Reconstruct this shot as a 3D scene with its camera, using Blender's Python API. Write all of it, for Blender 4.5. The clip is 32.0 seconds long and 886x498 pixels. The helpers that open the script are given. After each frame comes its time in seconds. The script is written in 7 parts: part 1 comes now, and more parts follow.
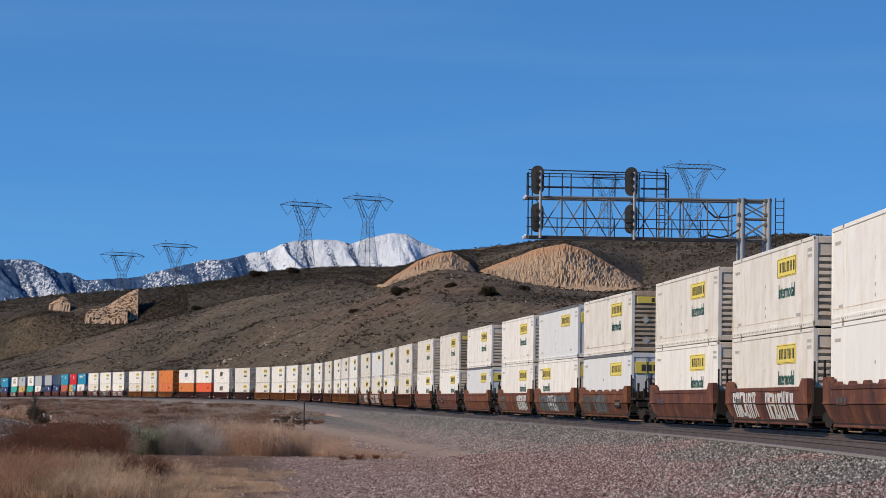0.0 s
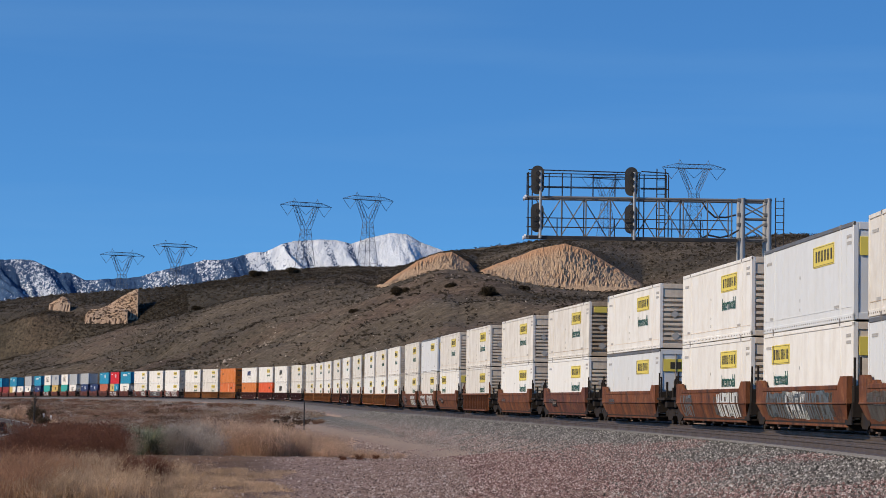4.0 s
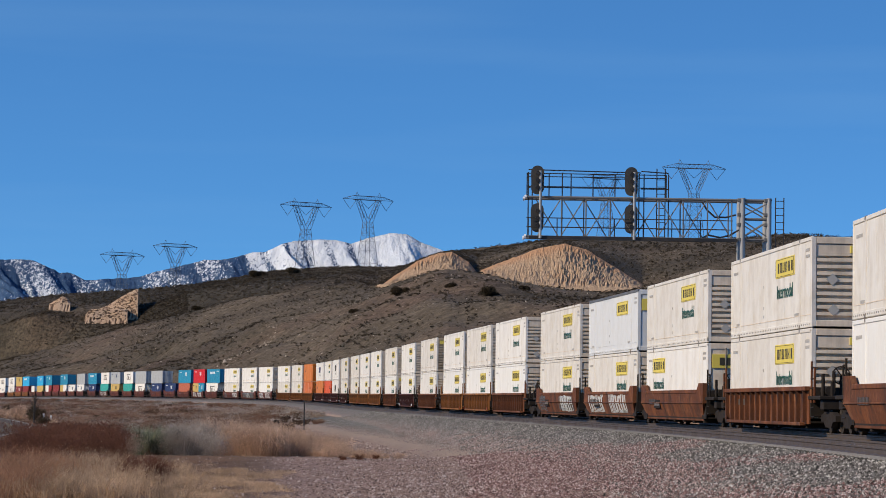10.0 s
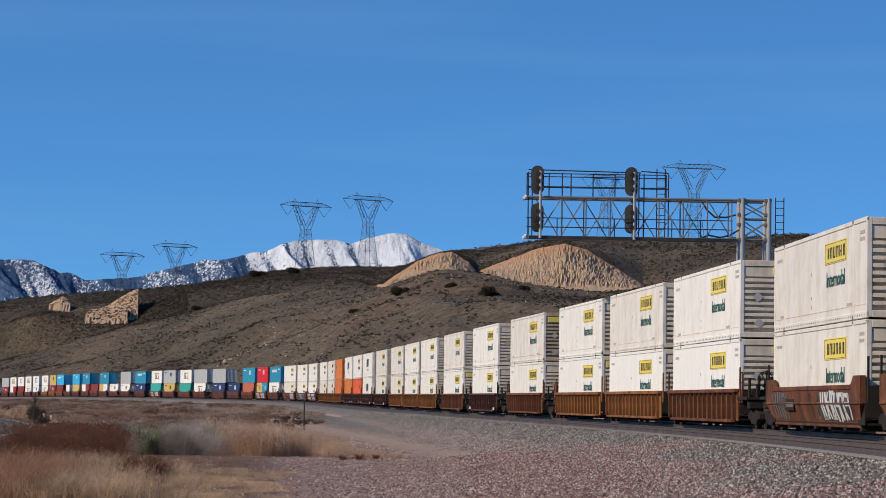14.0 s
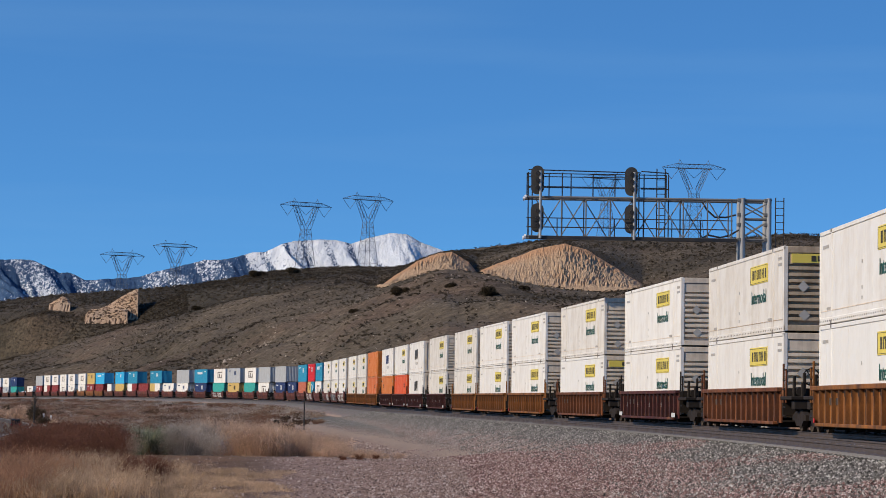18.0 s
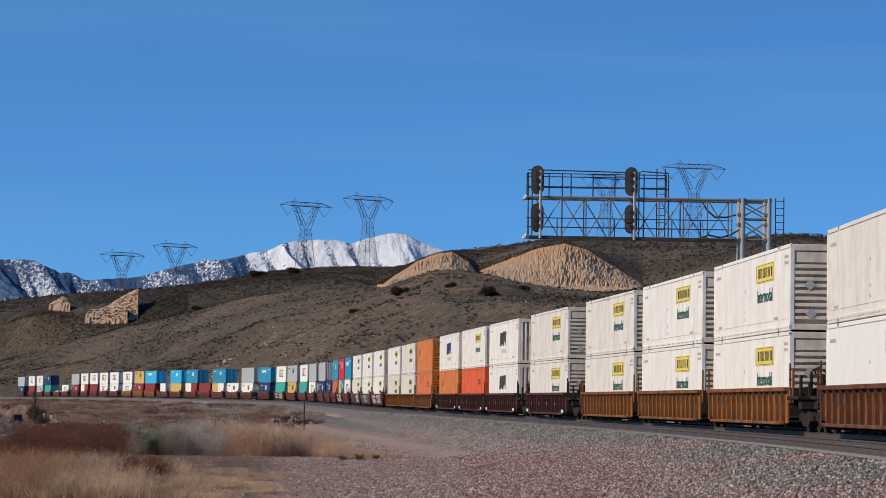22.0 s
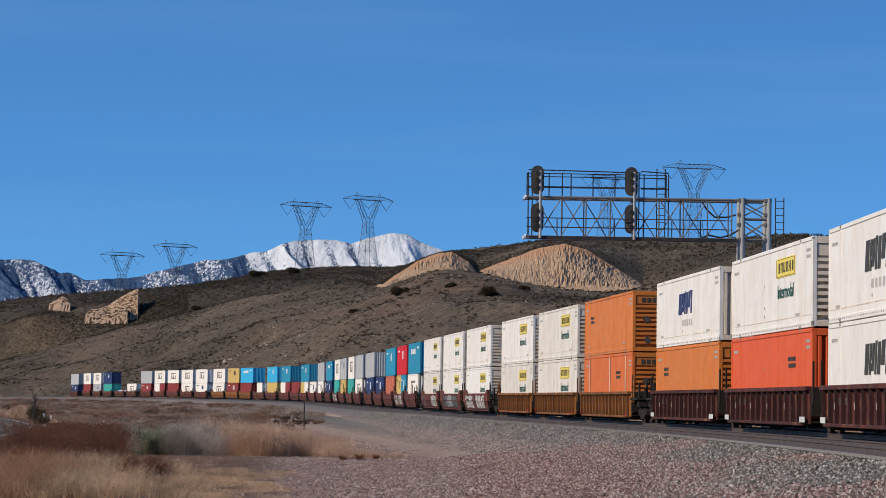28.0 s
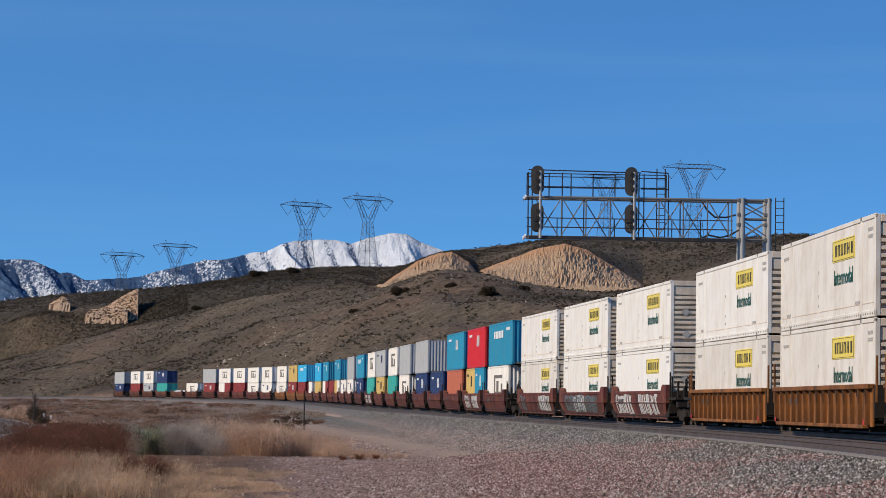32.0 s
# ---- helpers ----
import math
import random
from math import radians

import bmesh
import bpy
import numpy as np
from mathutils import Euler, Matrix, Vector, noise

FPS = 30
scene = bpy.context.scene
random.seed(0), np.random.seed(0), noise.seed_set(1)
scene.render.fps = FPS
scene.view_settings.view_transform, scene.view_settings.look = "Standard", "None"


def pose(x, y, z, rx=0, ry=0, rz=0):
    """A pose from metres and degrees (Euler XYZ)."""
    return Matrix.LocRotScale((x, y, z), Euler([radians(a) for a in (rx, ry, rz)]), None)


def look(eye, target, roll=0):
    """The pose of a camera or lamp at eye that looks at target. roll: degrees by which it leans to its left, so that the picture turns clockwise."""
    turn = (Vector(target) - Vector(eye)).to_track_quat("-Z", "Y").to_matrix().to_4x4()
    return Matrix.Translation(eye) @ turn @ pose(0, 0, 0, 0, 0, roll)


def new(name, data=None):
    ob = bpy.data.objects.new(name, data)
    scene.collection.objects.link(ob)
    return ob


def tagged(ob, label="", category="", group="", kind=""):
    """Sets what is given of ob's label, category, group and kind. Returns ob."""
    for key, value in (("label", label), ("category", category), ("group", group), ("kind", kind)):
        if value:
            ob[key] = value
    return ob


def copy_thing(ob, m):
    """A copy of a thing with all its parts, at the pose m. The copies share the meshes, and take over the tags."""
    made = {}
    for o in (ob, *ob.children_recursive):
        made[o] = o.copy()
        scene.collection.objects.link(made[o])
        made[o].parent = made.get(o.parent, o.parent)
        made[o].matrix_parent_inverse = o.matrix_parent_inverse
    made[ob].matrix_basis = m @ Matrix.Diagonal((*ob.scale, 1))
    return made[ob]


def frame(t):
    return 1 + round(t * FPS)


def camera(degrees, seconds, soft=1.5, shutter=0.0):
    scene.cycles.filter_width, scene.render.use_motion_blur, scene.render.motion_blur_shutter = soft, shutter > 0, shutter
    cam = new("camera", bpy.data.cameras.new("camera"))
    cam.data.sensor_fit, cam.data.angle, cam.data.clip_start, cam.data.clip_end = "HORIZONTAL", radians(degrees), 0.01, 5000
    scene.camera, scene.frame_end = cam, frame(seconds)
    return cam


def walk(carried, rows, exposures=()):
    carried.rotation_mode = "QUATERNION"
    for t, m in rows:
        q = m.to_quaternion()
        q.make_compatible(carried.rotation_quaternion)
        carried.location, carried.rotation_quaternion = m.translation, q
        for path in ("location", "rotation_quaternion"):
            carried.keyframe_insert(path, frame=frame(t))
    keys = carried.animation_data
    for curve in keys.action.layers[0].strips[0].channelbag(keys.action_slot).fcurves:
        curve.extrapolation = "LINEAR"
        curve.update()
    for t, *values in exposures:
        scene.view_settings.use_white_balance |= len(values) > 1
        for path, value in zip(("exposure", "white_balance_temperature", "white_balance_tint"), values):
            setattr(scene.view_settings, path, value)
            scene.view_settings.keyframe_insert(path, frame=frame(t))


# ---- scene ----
# The camera stands still beside a double-track main line; z = 0 is the head of the near rails, y runs away from it.
EYE = (0.0, 0.0, 1.011)
TILT, ROLL = 0.05594, 0.0139
cam = camera(18.757, 32.0, soft=0.75)
HOLD = look(EYE, (0.0, 100.0, EYE[2] + 100.0 * math.tan(TILT)), math.degrees(ROLL))
walk(cam, [(0.0, HOLD), (32.0, HOLD)], exposures=[(0.0, 0.0), (32.0, 0.0)])

# ---- daylight: a clear winter sky, the sun behind the camera's left shoulder ----
SUN_EL, SUN_AZ = radians(33), radians(-113)      # azimuth from +y towards +x
world = bpy.data.worlds.new("sky")
scene.world = world
world.use_nodes = True
wn, wl = world.node_tree.nodes, world.node_tree.links
wn.clear()
sky = wn.new("ShaderNodeTexSky")
sky.sky_type, sky.sun_disc = "NISHITA", False
sky.sun_elevation, sky.sun_rotation = SUN_EL, SUN_AZ
sky.altitude, sky.air_density, sky.dust_density, sky.ozone_density = 3000, 2.0, 0.0, 10.0
# dry high-desert air: the clear blue reaches down to the horizon
where, lift, unit = wn.new("ShaderNodeTexCoord"), wn.new("ShaderNodeVectorMath"), wn.new("ShaderNodeVectorMath")
lift.operation, unit.operation = "MULTIPLY_ADD", "NORMALIZE"
lift.inputs[1].default_value = (1, 1, 2.2)
lift.inputs[2].default_value = (0, 0, 0.14)
wl.new(where.outputs["Generated"], lift.inputs[0])
wl.new(lift.outputs["Vector"], unit.inputs[0])
wl.new(unit.outputs["Vector"], sky.inputs["Vector"])
deep = wn.new("ShaderNodeMix")
deep.data_type, deep.blend_type = "RGBA", "MULTIPLY"
deep.inputs["Factor"].default_value = 1.0
deep.inputs["B"].default_value = (0.66, 0.97, 1.10, 1.0)
# the faintest veils of high cloud, drawn out along the horizon
veil_at, veil, veil_fac = wn.new("ShaderNodeMapping"), wn.new("ShaderNodeTexNoise"), wn.new("ShaderNodeMapRange")
veil_at.inputs["Scale"].default_value = (2.2, 2.2, 26.0)
veil_at.inputs["Rotation"].default_value = (0.0, 0.05, 0.0)
veil.inputs["Scale"].default_value, veil.inputs["Detail"].default_value = 1.6, 4.0
veil_fac.inputs["From Min"].default_value, veil_fac.inputs["From Max"].default_value = 0.48, 0.75
veil_fac.inputs["To Max"].default_value = 0.07
thin = wn.new("ShaderNodeMix")
thin.data_type = "RGBA"
thin.inputs["B"].default_value = (4.2, 4.6, 5.4, 1.0)
wl.new(where.outputs["Generated"], veil_at.inputs["Vector"])
wl.new(veil_at.outputs["Vector"], veil.inputs["Vector"])
wl.new(veil.outputs["Fac"], veil_fac.inputs["Value"])
wl.new(veil_fac.outputs["Result"], thin.inputs["Factor"])
wl.new(sky.outputs["Color"], thin.inputs["A"])
wl.new(thin.outputs["Result"], deep.inputs["A"])
bg, wout = wn.new("ShaderNodeBackground"), wn.new("ShaderNodeOutputWorld")
bg.inputs["Strength"].default_value = 0.137
wl.new(deep.outputs["Result"], bg.inputs["Color"])
wl.new(bg.outputs["Background"], wout.inputs["Surface"])
sun_data = bpy.data.lights.new("sun", "SUN")
sun_data.energy, sun_data.angle, sun_data.color = 4.5, radians(0.53), (1.0, 0.865, 0.68)
sun = new("sun", sun_data)
SUN_DIR = Vector((math.sin(SUN_AZ) * math.cos(SUN_EL), math.cos(SUN_AZ) * math.cos(SUN_EL), math.sin(SUN_EL)))
sun.matrix_world = look(SUN_DIR * 400, (0, 0, 0))


# ---- materials ----
def nodes_of(name, rough=0.7, metal=0.0):
    m = bpy.data.materials.new(name)
    m.use_nodes = True
    nt = m.node_tree
    b = nt.nodes["Principled BSDF"]
    b.inputs["Roughness"].default_value, b.inputs["Metallic"].default_value = rough, metal
    b.inputs["Specular IOR Level"].default_value = 0.22
    return m, nt, b


def node(nt, kind, **values):
    n = nt.nodes.new(kind)
    for key, value in values.items():
        n.inputs[key].default_value = value
    return n


def noise_fac(nt, scale, detail=4.0, lo=0.35, hi=0.65, stretch=(1, 1, 1), rough=0.6):
    tc = nt.nodes.new("ShaderNodeTexCoord")
    mp = node(nt, "ShaderNodeMapping", Scale=stretch)
    nz = node(nt, "ShaderNodeTexNoise", Scale=scale, Detail=detail, Roughness=rough)
    rm = node(nt, "ShaderNodeMapRange")
    rm.inputs["From Min"].default_value, rm.inputs["From Max"].default_value = lo, hi
    nt.links.new(tc.outputs["Object"], mp.inputs["Vector"])
    nt.links.new(mp.outputs["Vector"], nz.inputs["Vector"])
    nt.links.new(nz.outputs["Fac"], rm.inputs["Value"])
    return rm.outputs["Result"]


def mix(nt, fac, a, b, blend="MIX"):
    mx = nt.nodes.new("ShaderNodeMix")
    mx.data_type, mx.blend_type = "RGBA", blend
    for sock, value in ((mx.inputs["Factor"], fac), (mx.inputs["A"], a), (mx.inputs["B"], b)):
        if isinstance(value, (int, float)):
            sock.default_value = value
        elif isinstance(value, tuple):
            sock.default_value = (*value, 1.0)
        else:
            nt.links.new(value, sock)
    return mx.outputs["Result"]


def bump(nt, b, height, strength, distance):
    bp = node(nt, "ShaderNodeBump", Strength=strength, Distance=distance)
    nt.links.new(height, bp.inputs["Height"])
    nt.links.new(bp.outputs["Normal"], b.inputs["Normal"])


def maths(nt, op, a, b=None):
    n = nt.nodes.new("ShaderNodeMath")
    n.operation = op
    for i, value in enumerate((a, b)):
        if isinstance(value, (int, float)):
            n.inputs[i].default_value = value
        elif value is not None:
            nt.links.new(value, n.inputs[i])
    return n.outputs[0]


def attr(nt, name):
    a = nt.nodes.new("ShaderNodeAttribute")
    a.attribute_name = name
    return a.outputs["Fac"]


def paint(name, col, dirt=(0.16, 0.12, 0.085), rough=0.5, metal=0.0, grime=0.35, scale=0.9, streak=True, spread=0.10):
    """Weathered paint: patches, vertical streaks and a small difference from piece to piece."""
    m, nt, b = nodes_of(name, rough, metal)
    info = nt.nodes.new("ShaderNodeObjectInfo")
    shade = node(nt, "ShaderNodeMapRange")
    shade.inputs["To Min"].default_value, shade.inputs["To Max"].default_value = 1 - spread, 1.0
    nt.links.new(info.outputs["Random"], shade.inputs["Value"])
    tone = nt.nodes.new("ShaderNodeCombineColor")
    for i in range(3):
        nt.links.new(shade.outputs["Result"], tone.inputs[i])
    base = mix(nt, 1.0, col, tone.outputs["Color"], "MULTIPLY")
    patches = noise_fac(nt, scale, 6.0, 0.42, 0.85)
    c = mix(nt, maths(nt, "MULTIPLY", patches, grime), base, dirt)
    if streak:
        s = noise_fac(nt, 2.2, 6.0, 0.48, 0.80, (1.0, 0.55, 0.09), 0.7)
        c = mix(nt, maths(nt, "MULTIPLY", s, grime * 0.9), c, dirt)
    nt.links.new(c, b.inputs["Base Color"])
    fine = noise_fac(nt, 40.0, 3.0, 0.2, 0.8)
    bump(nt, b, fine, 0.08, 0.01)
    r = node(nt, "ShaderNodeMapRange")
    r.inputs["To Min"].default_value, r.inputs["To Max"].default_value = rough - 0.08, min(1.0, rough + 0.25)
    nt.links.new(patches, r.inputs["Value"])
    nt.links.new(r.outputs["Result"], b.inputs["Roughness"])
    return m


def rusty(name, col, rust=(0.17, 0.058, 0.022), dark=(0.026, 0.017, 0.014), much=0.6):
    """Old freight-car paint, rusted through in streaks, sooty towards nothing in particular."""
    m, nt, b = nodes_of(name, 0.75)
    info = nt.nodes.new("ShaderNodeObjectInfo")
    a = noise_fac(nt, 0.8, 7.0, 0.44, 0.60)
    s = noise_fac(nt, 1.7, 7.0, 0.42, 0.64, (1.0, 0.60, 0.24), 0.75)
    f = noise_fac(nt, 9.0, 4.0, 0.50, 0.80)
    c = mix(nt, maths(nt, "MULTIPLY", a, much), col, rust)
    c = mix(nt, maths(nt, "MULTIPLY", s, 0.85), c, dark)
    w = noise_fac(nt, 2.3, 7.0, 0.52, 0.66, (1.0, 0.55, 0.6), 0.75)
    c = mix(nt, maths(nt, "MULTIPLY", w, 0.55), c, (0.30, 0.135, 0.060))
    c = mix(nt, maths(nt, "MULTIPLY", f, 0.35), c, rust)
    shade = node(nt, "ShaderNodeMapRange")
    shade.inputs["To Min"].default_value, shade.inputs["To Max"].default_value = 0.78, 1.1
    nt.links.new(info.outputs["Random"], shade.inputs["Value"])
    tone = nt.nodes.new("ShaderNodeCombineColor")
    for i in range(3):
        nt.links.new(shade.outputs["Result"], tone.inputs[i])
    nt.links.new(mix(nt, 1.0, c, tone.outputs["Color"], "MULTIPLY"), b.inputs["Base Color"])
    bump(nt, b, f, 0.2, 0.02)
    return m


def plant(name, a, c, rough=0.8, clumps=1.2, through_=0.5):
    """Leaves, stems and blades: a colour of its own for each small clump."""
    m, nt, b = nodes_of(name, rough)
    geo = nt.nodes.new("ShaderNodeNewGeometry")
    leaf = mix(nt, geo.outputs["Random Per Island"], a, c)
    # whole clumps are paler or darker than their neighbours
    clump = node(nt, "ShaderNodeMapRange")
    clump.inputs["To Min"].default_value, clump.inputs["To Max"].default_value = 0.50, 1.42
    nt.links.new(noise_fac(nt, clumps, 4.0, 0.36, 0.64, (1, 1, 1), 0.7), clump.inputs["Value"])
    tone = nt.nodes.new("ShaderNodeCombineColor")
    for i in range(3):
        nt.links.new(clump.outputs["Result"], tone.inputs[i])
    c = mix(nt, 1.0, leaf, tone.outputs["Color"], "MULTIPLY")
    nt.links.new(c, b.inputs["Base Color"])
    b.inputs["Specular IOR Level"].default_value = 0.1
    # thin dry leaves let the sun through
    thin_, both = nt.nodes.new("ShaderNodeBsdfTranslucent"), node(nt, "ShaderNodeMixShader", Fac=through_)
    nt.links.new(c, thin_.inputs["Color"])
    nt.links.new(b.outputs["BSDF"], both.inputs[1])
    nt.links.new(thin_.outputs["BSDF"], both.inputs[2])
    nt.links.new(both.outputs["Shader"], nt.nodes["Material Output"].inputs["Surface"])
    return m


WHITE = paint("white_container_paint", (0.79, 0.755, 0.685), dirt=(0.40, 0.33, 0.26), grime=0.42, spread=0.05)
WHITE_CREAM = paint("cream_container_paint", (0.725, 0.68, 0.60), dirt=(0.32, 0.25, 0.18), grime=0.5, spread=0.05)
WHITE_NEW = paint("clean_white_container_paint", (0.79, 0.765, 0.705), dirt=(0.5, 0.45, 0.38), grime=0.3, spread=0.05)
WHITE_B = paint("cool_white_container_paint", (0.665, 0.665, 0.645), dirt=(0.36, 0.36, 0.34), grime=0.25, spread=0.05)
# end paint tinted warm, in place of ground bounce on the shaded ends
WHITE_END_WARM = paint("warm_tinted_white_end_paint", (0.80, 0.665, 0.505), dirt=(0.16, 0.11, 0.075), grime=0.5, scale=1.6)
TAN_END = paint("stained_tan_rib_paint", (0.52, 0.40, 0.27), dirt=(0.10, 0.06, 0.035), grime=0.7, scale=1.6)
ORANGE = paint("orange_container_paint", (0.64, 0.19, 0.032), dirt=(0.25, 0.10, 0.05), grime=0.25)
DEEP_ORANGE = paint("deep_orange_container_paint", (0.62, 0.148, 0.028), dirt=(0.27, 0.09, 0.045), grime=0.3)
RED_ORANGE = paint("red_orange_container_paint", (0.68, 0.105, 0.025), dirt=(0.3, 0.08, 0.04), grime=0.2)
BLUE = paint("blue_container_paint", (0.02, 0.245, 0.39), grime=0.2)
BRIGHT_BLUE = paint("bright_blue_container_paint", (0.035, 0.40, 0.68), grime=0.15)
RED = paint("red_container_paint", (0.55, 0.018, 0.025), grime=0.15)
GREY = paint("grey_container_paint", (0.42, 0.43, 0.43), grime=0.25)
NAVY = paint("navy_container_paint", (0.018, 0.04, 0.12), grime=0.2)
TEAL = paint("teal_container_paint", (0.04, 0.36, 0.31), grime=0.2)
YELLOW = paint("yellow_container_paint", (0.58, 0.40, 0.13), grime=0.2)
MAROON = paint("maroon_container_paint", (0.24, 0.032, 0.03), grime=0.25)
BRICK = paint("brick_red_container_paint", (0.46, 0.13, 0.07), grime=0.25)
CASTING = paint("container_casting_steel", (0.20, 0.18, 0.16), rough=0.6, grime=0.6)
DARK_RAIL = paint("dark_grey_rail_paint", (0.12, 0.125, 0.13), grime=0.4)
SIGN_YELLOW = paint("sign_yellow", (0.74, 0.585, 0.11), grime=0.12, streak=False)
SIGN_BLACK = paint("sign_black", (0.055, 0.05, 0.035), grime=0.1, streak=False)
SIGN_GREEN = paint("sign_dark_green", (0.02, 0.10, 0.075), grime=0.1, streak=False)
SIGN_BLUE = paint("sign_dark_blue", (0.025, 0.04, 0.12), grime=0.1, streak=False)
SIGN_GREY = paint("faded_grey_marking", (0.44, 0.415, 0.375), grime=0.2, streak=False)
STENCIL = paint("worn_stencil", (0.17, 0.145, 0.125), grime=0.4, streak=False)
SIGN_WHITE = paint("sign_white", (0.8, 0.8, 0.78), grime=0.15, streak=False)
WELL_BROWN = rusty("brown_well_paint", (0.115, 0.040, 0.027))
WELL_RUST = rusty("rust_orange_well_paint", (0.185, 0.062, 0.022), rust=(0.115, 0.036, 0.014), much=0.8)
WELL_ORANGE = rusty("yellow_orange_well_paint", (0.30, 0.115, 0.026), much=0.4)
WELL_MAROON = rusty("maroon_well_paint", (0.064, 0.015, 0.017), much=0.3)
WELL_RED = rusty("dull_red_well_paint", (0.13, 0.034, 0.029), much=0.4)
OVERPAINT = rusty("blotchy_overpaint", (0.20, 0.19, 0.175), rust=(0.15, 0.075, 0.045), dark=(0.06, 0.055, 0.05), much=0.9)
GRAFFITI = paint("graffiti_silver_paint", (0.60, 0.60, 0.57), grime=0.3)
GRAFFITI_DARK = paint("graffiti_dark_paint", (0.10, 0.12, 0.13), grime=0.3)
PLACARD_DARK = paint("dark_placard", (0.075, 0.06, 0.05), grime=0.3, streak=False)
PALE_STRIPE = paint("faded_pale_stripe", (0.72, 0.50, 0.38), grime=0.4)
FADED_YELLOW = paint("worn_yellow_line", (0.34, 0.265, 0.12), rough=0.8, grime=0.4, streak=False)
REFLECTOR = paint("reflector_white", (0.75, 0.75, 0.72), grime=0.2)
UNDER = paint("sooty_running_gear", (0.022, 0.018, 0.015), dirt=(0.06, 0.04, 0.026), rough=0.75, grime=0.5, scale=3.0)
WHEEL_STEEL = paint("wheel_steel", (0.034, 0.027, 0.022), rough=0.75, metal=0.0, grime=0.4)
for _m in (UNDER, WHEEL_STEEL):
    _m.node_tree.nodes["Principled BSDF"].inputs["Specular IOR Level"].default_value = 0.12
RAIL_STEEL = paint("rail_steel", (0.10, 0.075, 0.06), rough=0.5, metal=0.3, grime=0.4, streak=False)
TIE = paint("grey_tie", (0.24, 0.225, 0.205), rough=0.9, grime=0.5, streak=False)
GALV = paint("galvanised_steel", (0.19, 0.183, 0.172), dirt=(0.08, 0.072, 0.066), rough=0.6, metal=0.2, grime=0.35)
MAST = paint("mast_galvanised_steel", (0.42, 0.405, 0.38), dirt=(0.22, 0.205, 0.19), rough=0.45, metal=0.3, grime=0.35)
DARK_STEEL = paint("dark_steel", (0.035, 0.036, 0.038), rough=0.6, metal=0.3, grime=0.3)
SIGNAL_BLACK = paint("signal_black", (0.05, 0.05, 0.047), rough=0.6, grime=0.3)
TOWER_STEEL = paint("weathered_tower_steel", (0.13, 0.15, 0.18), dirt=(0.09, 0.10, 0.12), rough=0.7, metal=0.2, grime=0.2)
ASPHALT = paint("road_asphalt", (0.098, 0.082, 0.066), dirt=(0.07, 0.058, 0.048), rough=0.9, grime=0.4, streak=False)
ASPHALT.node_tree.nodes["Principled BSDF"].inputs["Specular IOR Level"].default_value = 0.1
LINE_PAINT = paint("road_line_paint", (0.62, 0.60, 0.54), rough=0.8, grime=0.3, streak=False)
CAR_DARK = paint("dark_car_paint", (0.018, 0.022, 0.03), rough=0.3, grime=0.1, streak=False)
CAR_SILVER = paint("silver_car_paint", (0.62, 0.64, 0.65), rough=0.3, metal=0.3, grime=0.1, streak=False)
CAR_GLASS = paint("dark_car_glass", (0.015, 0.018, 0.02), rough=0.1, grime=0.0, streak=False)
TYRE = paint("tyre_rubber", (0.022, 0.022, 0.022), rough=0.85, grime=0.2, streak=False)
TAIL_RED = paint("tail_lamp_red", (0.35, 0.01, 0.01), rough=0.3, grime=0.0, streak=False)
TARP = paint("white_tarpaulin", (0.72, 0.72, 0.70), grime=0.2)
DRY_GRASS = plant("dry_grass", (0.60, 0.430, 0.280), (0.46, 0.310, 0.195))
RUSSET_GRASS = plant("russet_grass", (0.43, 0.245, 0.145), (0.30, 0.158, 0.094))
RED_BRUSH = plant("red_brown_brush", (0.150, 0.066, 0.042), (0.230, 0.105, 0.065))
GREY_BRUSH = plant("grey_brush", (0.38, 0.318, 0.260), (0.52, 0.445, 0.370))
SAGE_BRUSH = plant("sage_brush", (0.38, 0.352, 0.265), (0.50, 0.462, 0.360))
TAN_BRUSH = plant("tan_brush", (0.66, 0.470, 0.335), (0.53, 0.365, 0.255))
GREEN_BRUSH = plant("green_yucca_leaf", (0.120, 0.150, 0.090), (0.324, 0.330, 0.216))
WASH_BRUSH = plant("wash_brush", (0.163, 0.086, 0.055), (0.236, 0.134, 0.086), clumps=0.6)
WASH_GREY = plant("wash_grey_brush", (0.315, 0.257, 0.208), (0.486, 0.408, 0.337), clumps=0.6)
WASH_DARK = plant("wash_dark_brush", (0.064, 0.039, 0.026), (0.112, 0.071, 0.046), clumps=0.6)
WASH_TAN = plant("wash_tan_brush", (0.24, 0.165, 0.112), (0.33, 0.225, 0.155), clumps=0.6)
DARK_BRUSH = plant("dark_chaparral", (0.044, 0.037, 0.023), (0.094, 0.068, 0.042))
HILL_BRUSH = plant("hill_chaparral", (0.056, 0.046, 0.031), (0.098, 0.073, 0.050), clumps=0.15)


# ---- mesh helpers ----
def box(bm, x0, x1, y0, y1, z0, z1):
    v = [bm.verts.new((x, y, z)) for z in (z0, z1) for x, y in ((x0, y0), (x1, y0), (x1, y1), (x0, y1))]
    for f in ((3, 2, 1, 0), (4, 5, 6, 7), (0, 1, 5, 4), (1, 2, 6, 5), (2, 3, 7, 6), (3, 0, 4, 7)):
        bm.faces.new([v[i] for i in f])
    return bm


def soft_box(bm, x0, x1, y0, y1, z0, z1, r=0.02):
    b2 = box(bmesh.new(), x0, x1, y0, y1, z0, z1)
    bmesh.ops.bevel(b2, geom=b2.edges[:], offset=r, segments=1, affect="EDGES")
    return merge(bm, b2)


def merge(bm, other):
    vs = {v: bm.verts.new(v.co) for v in other.verts}
    for f in other.faces:
        bm.faces.new([vs[v] for v in f.verts])
    other.free()
    return bm


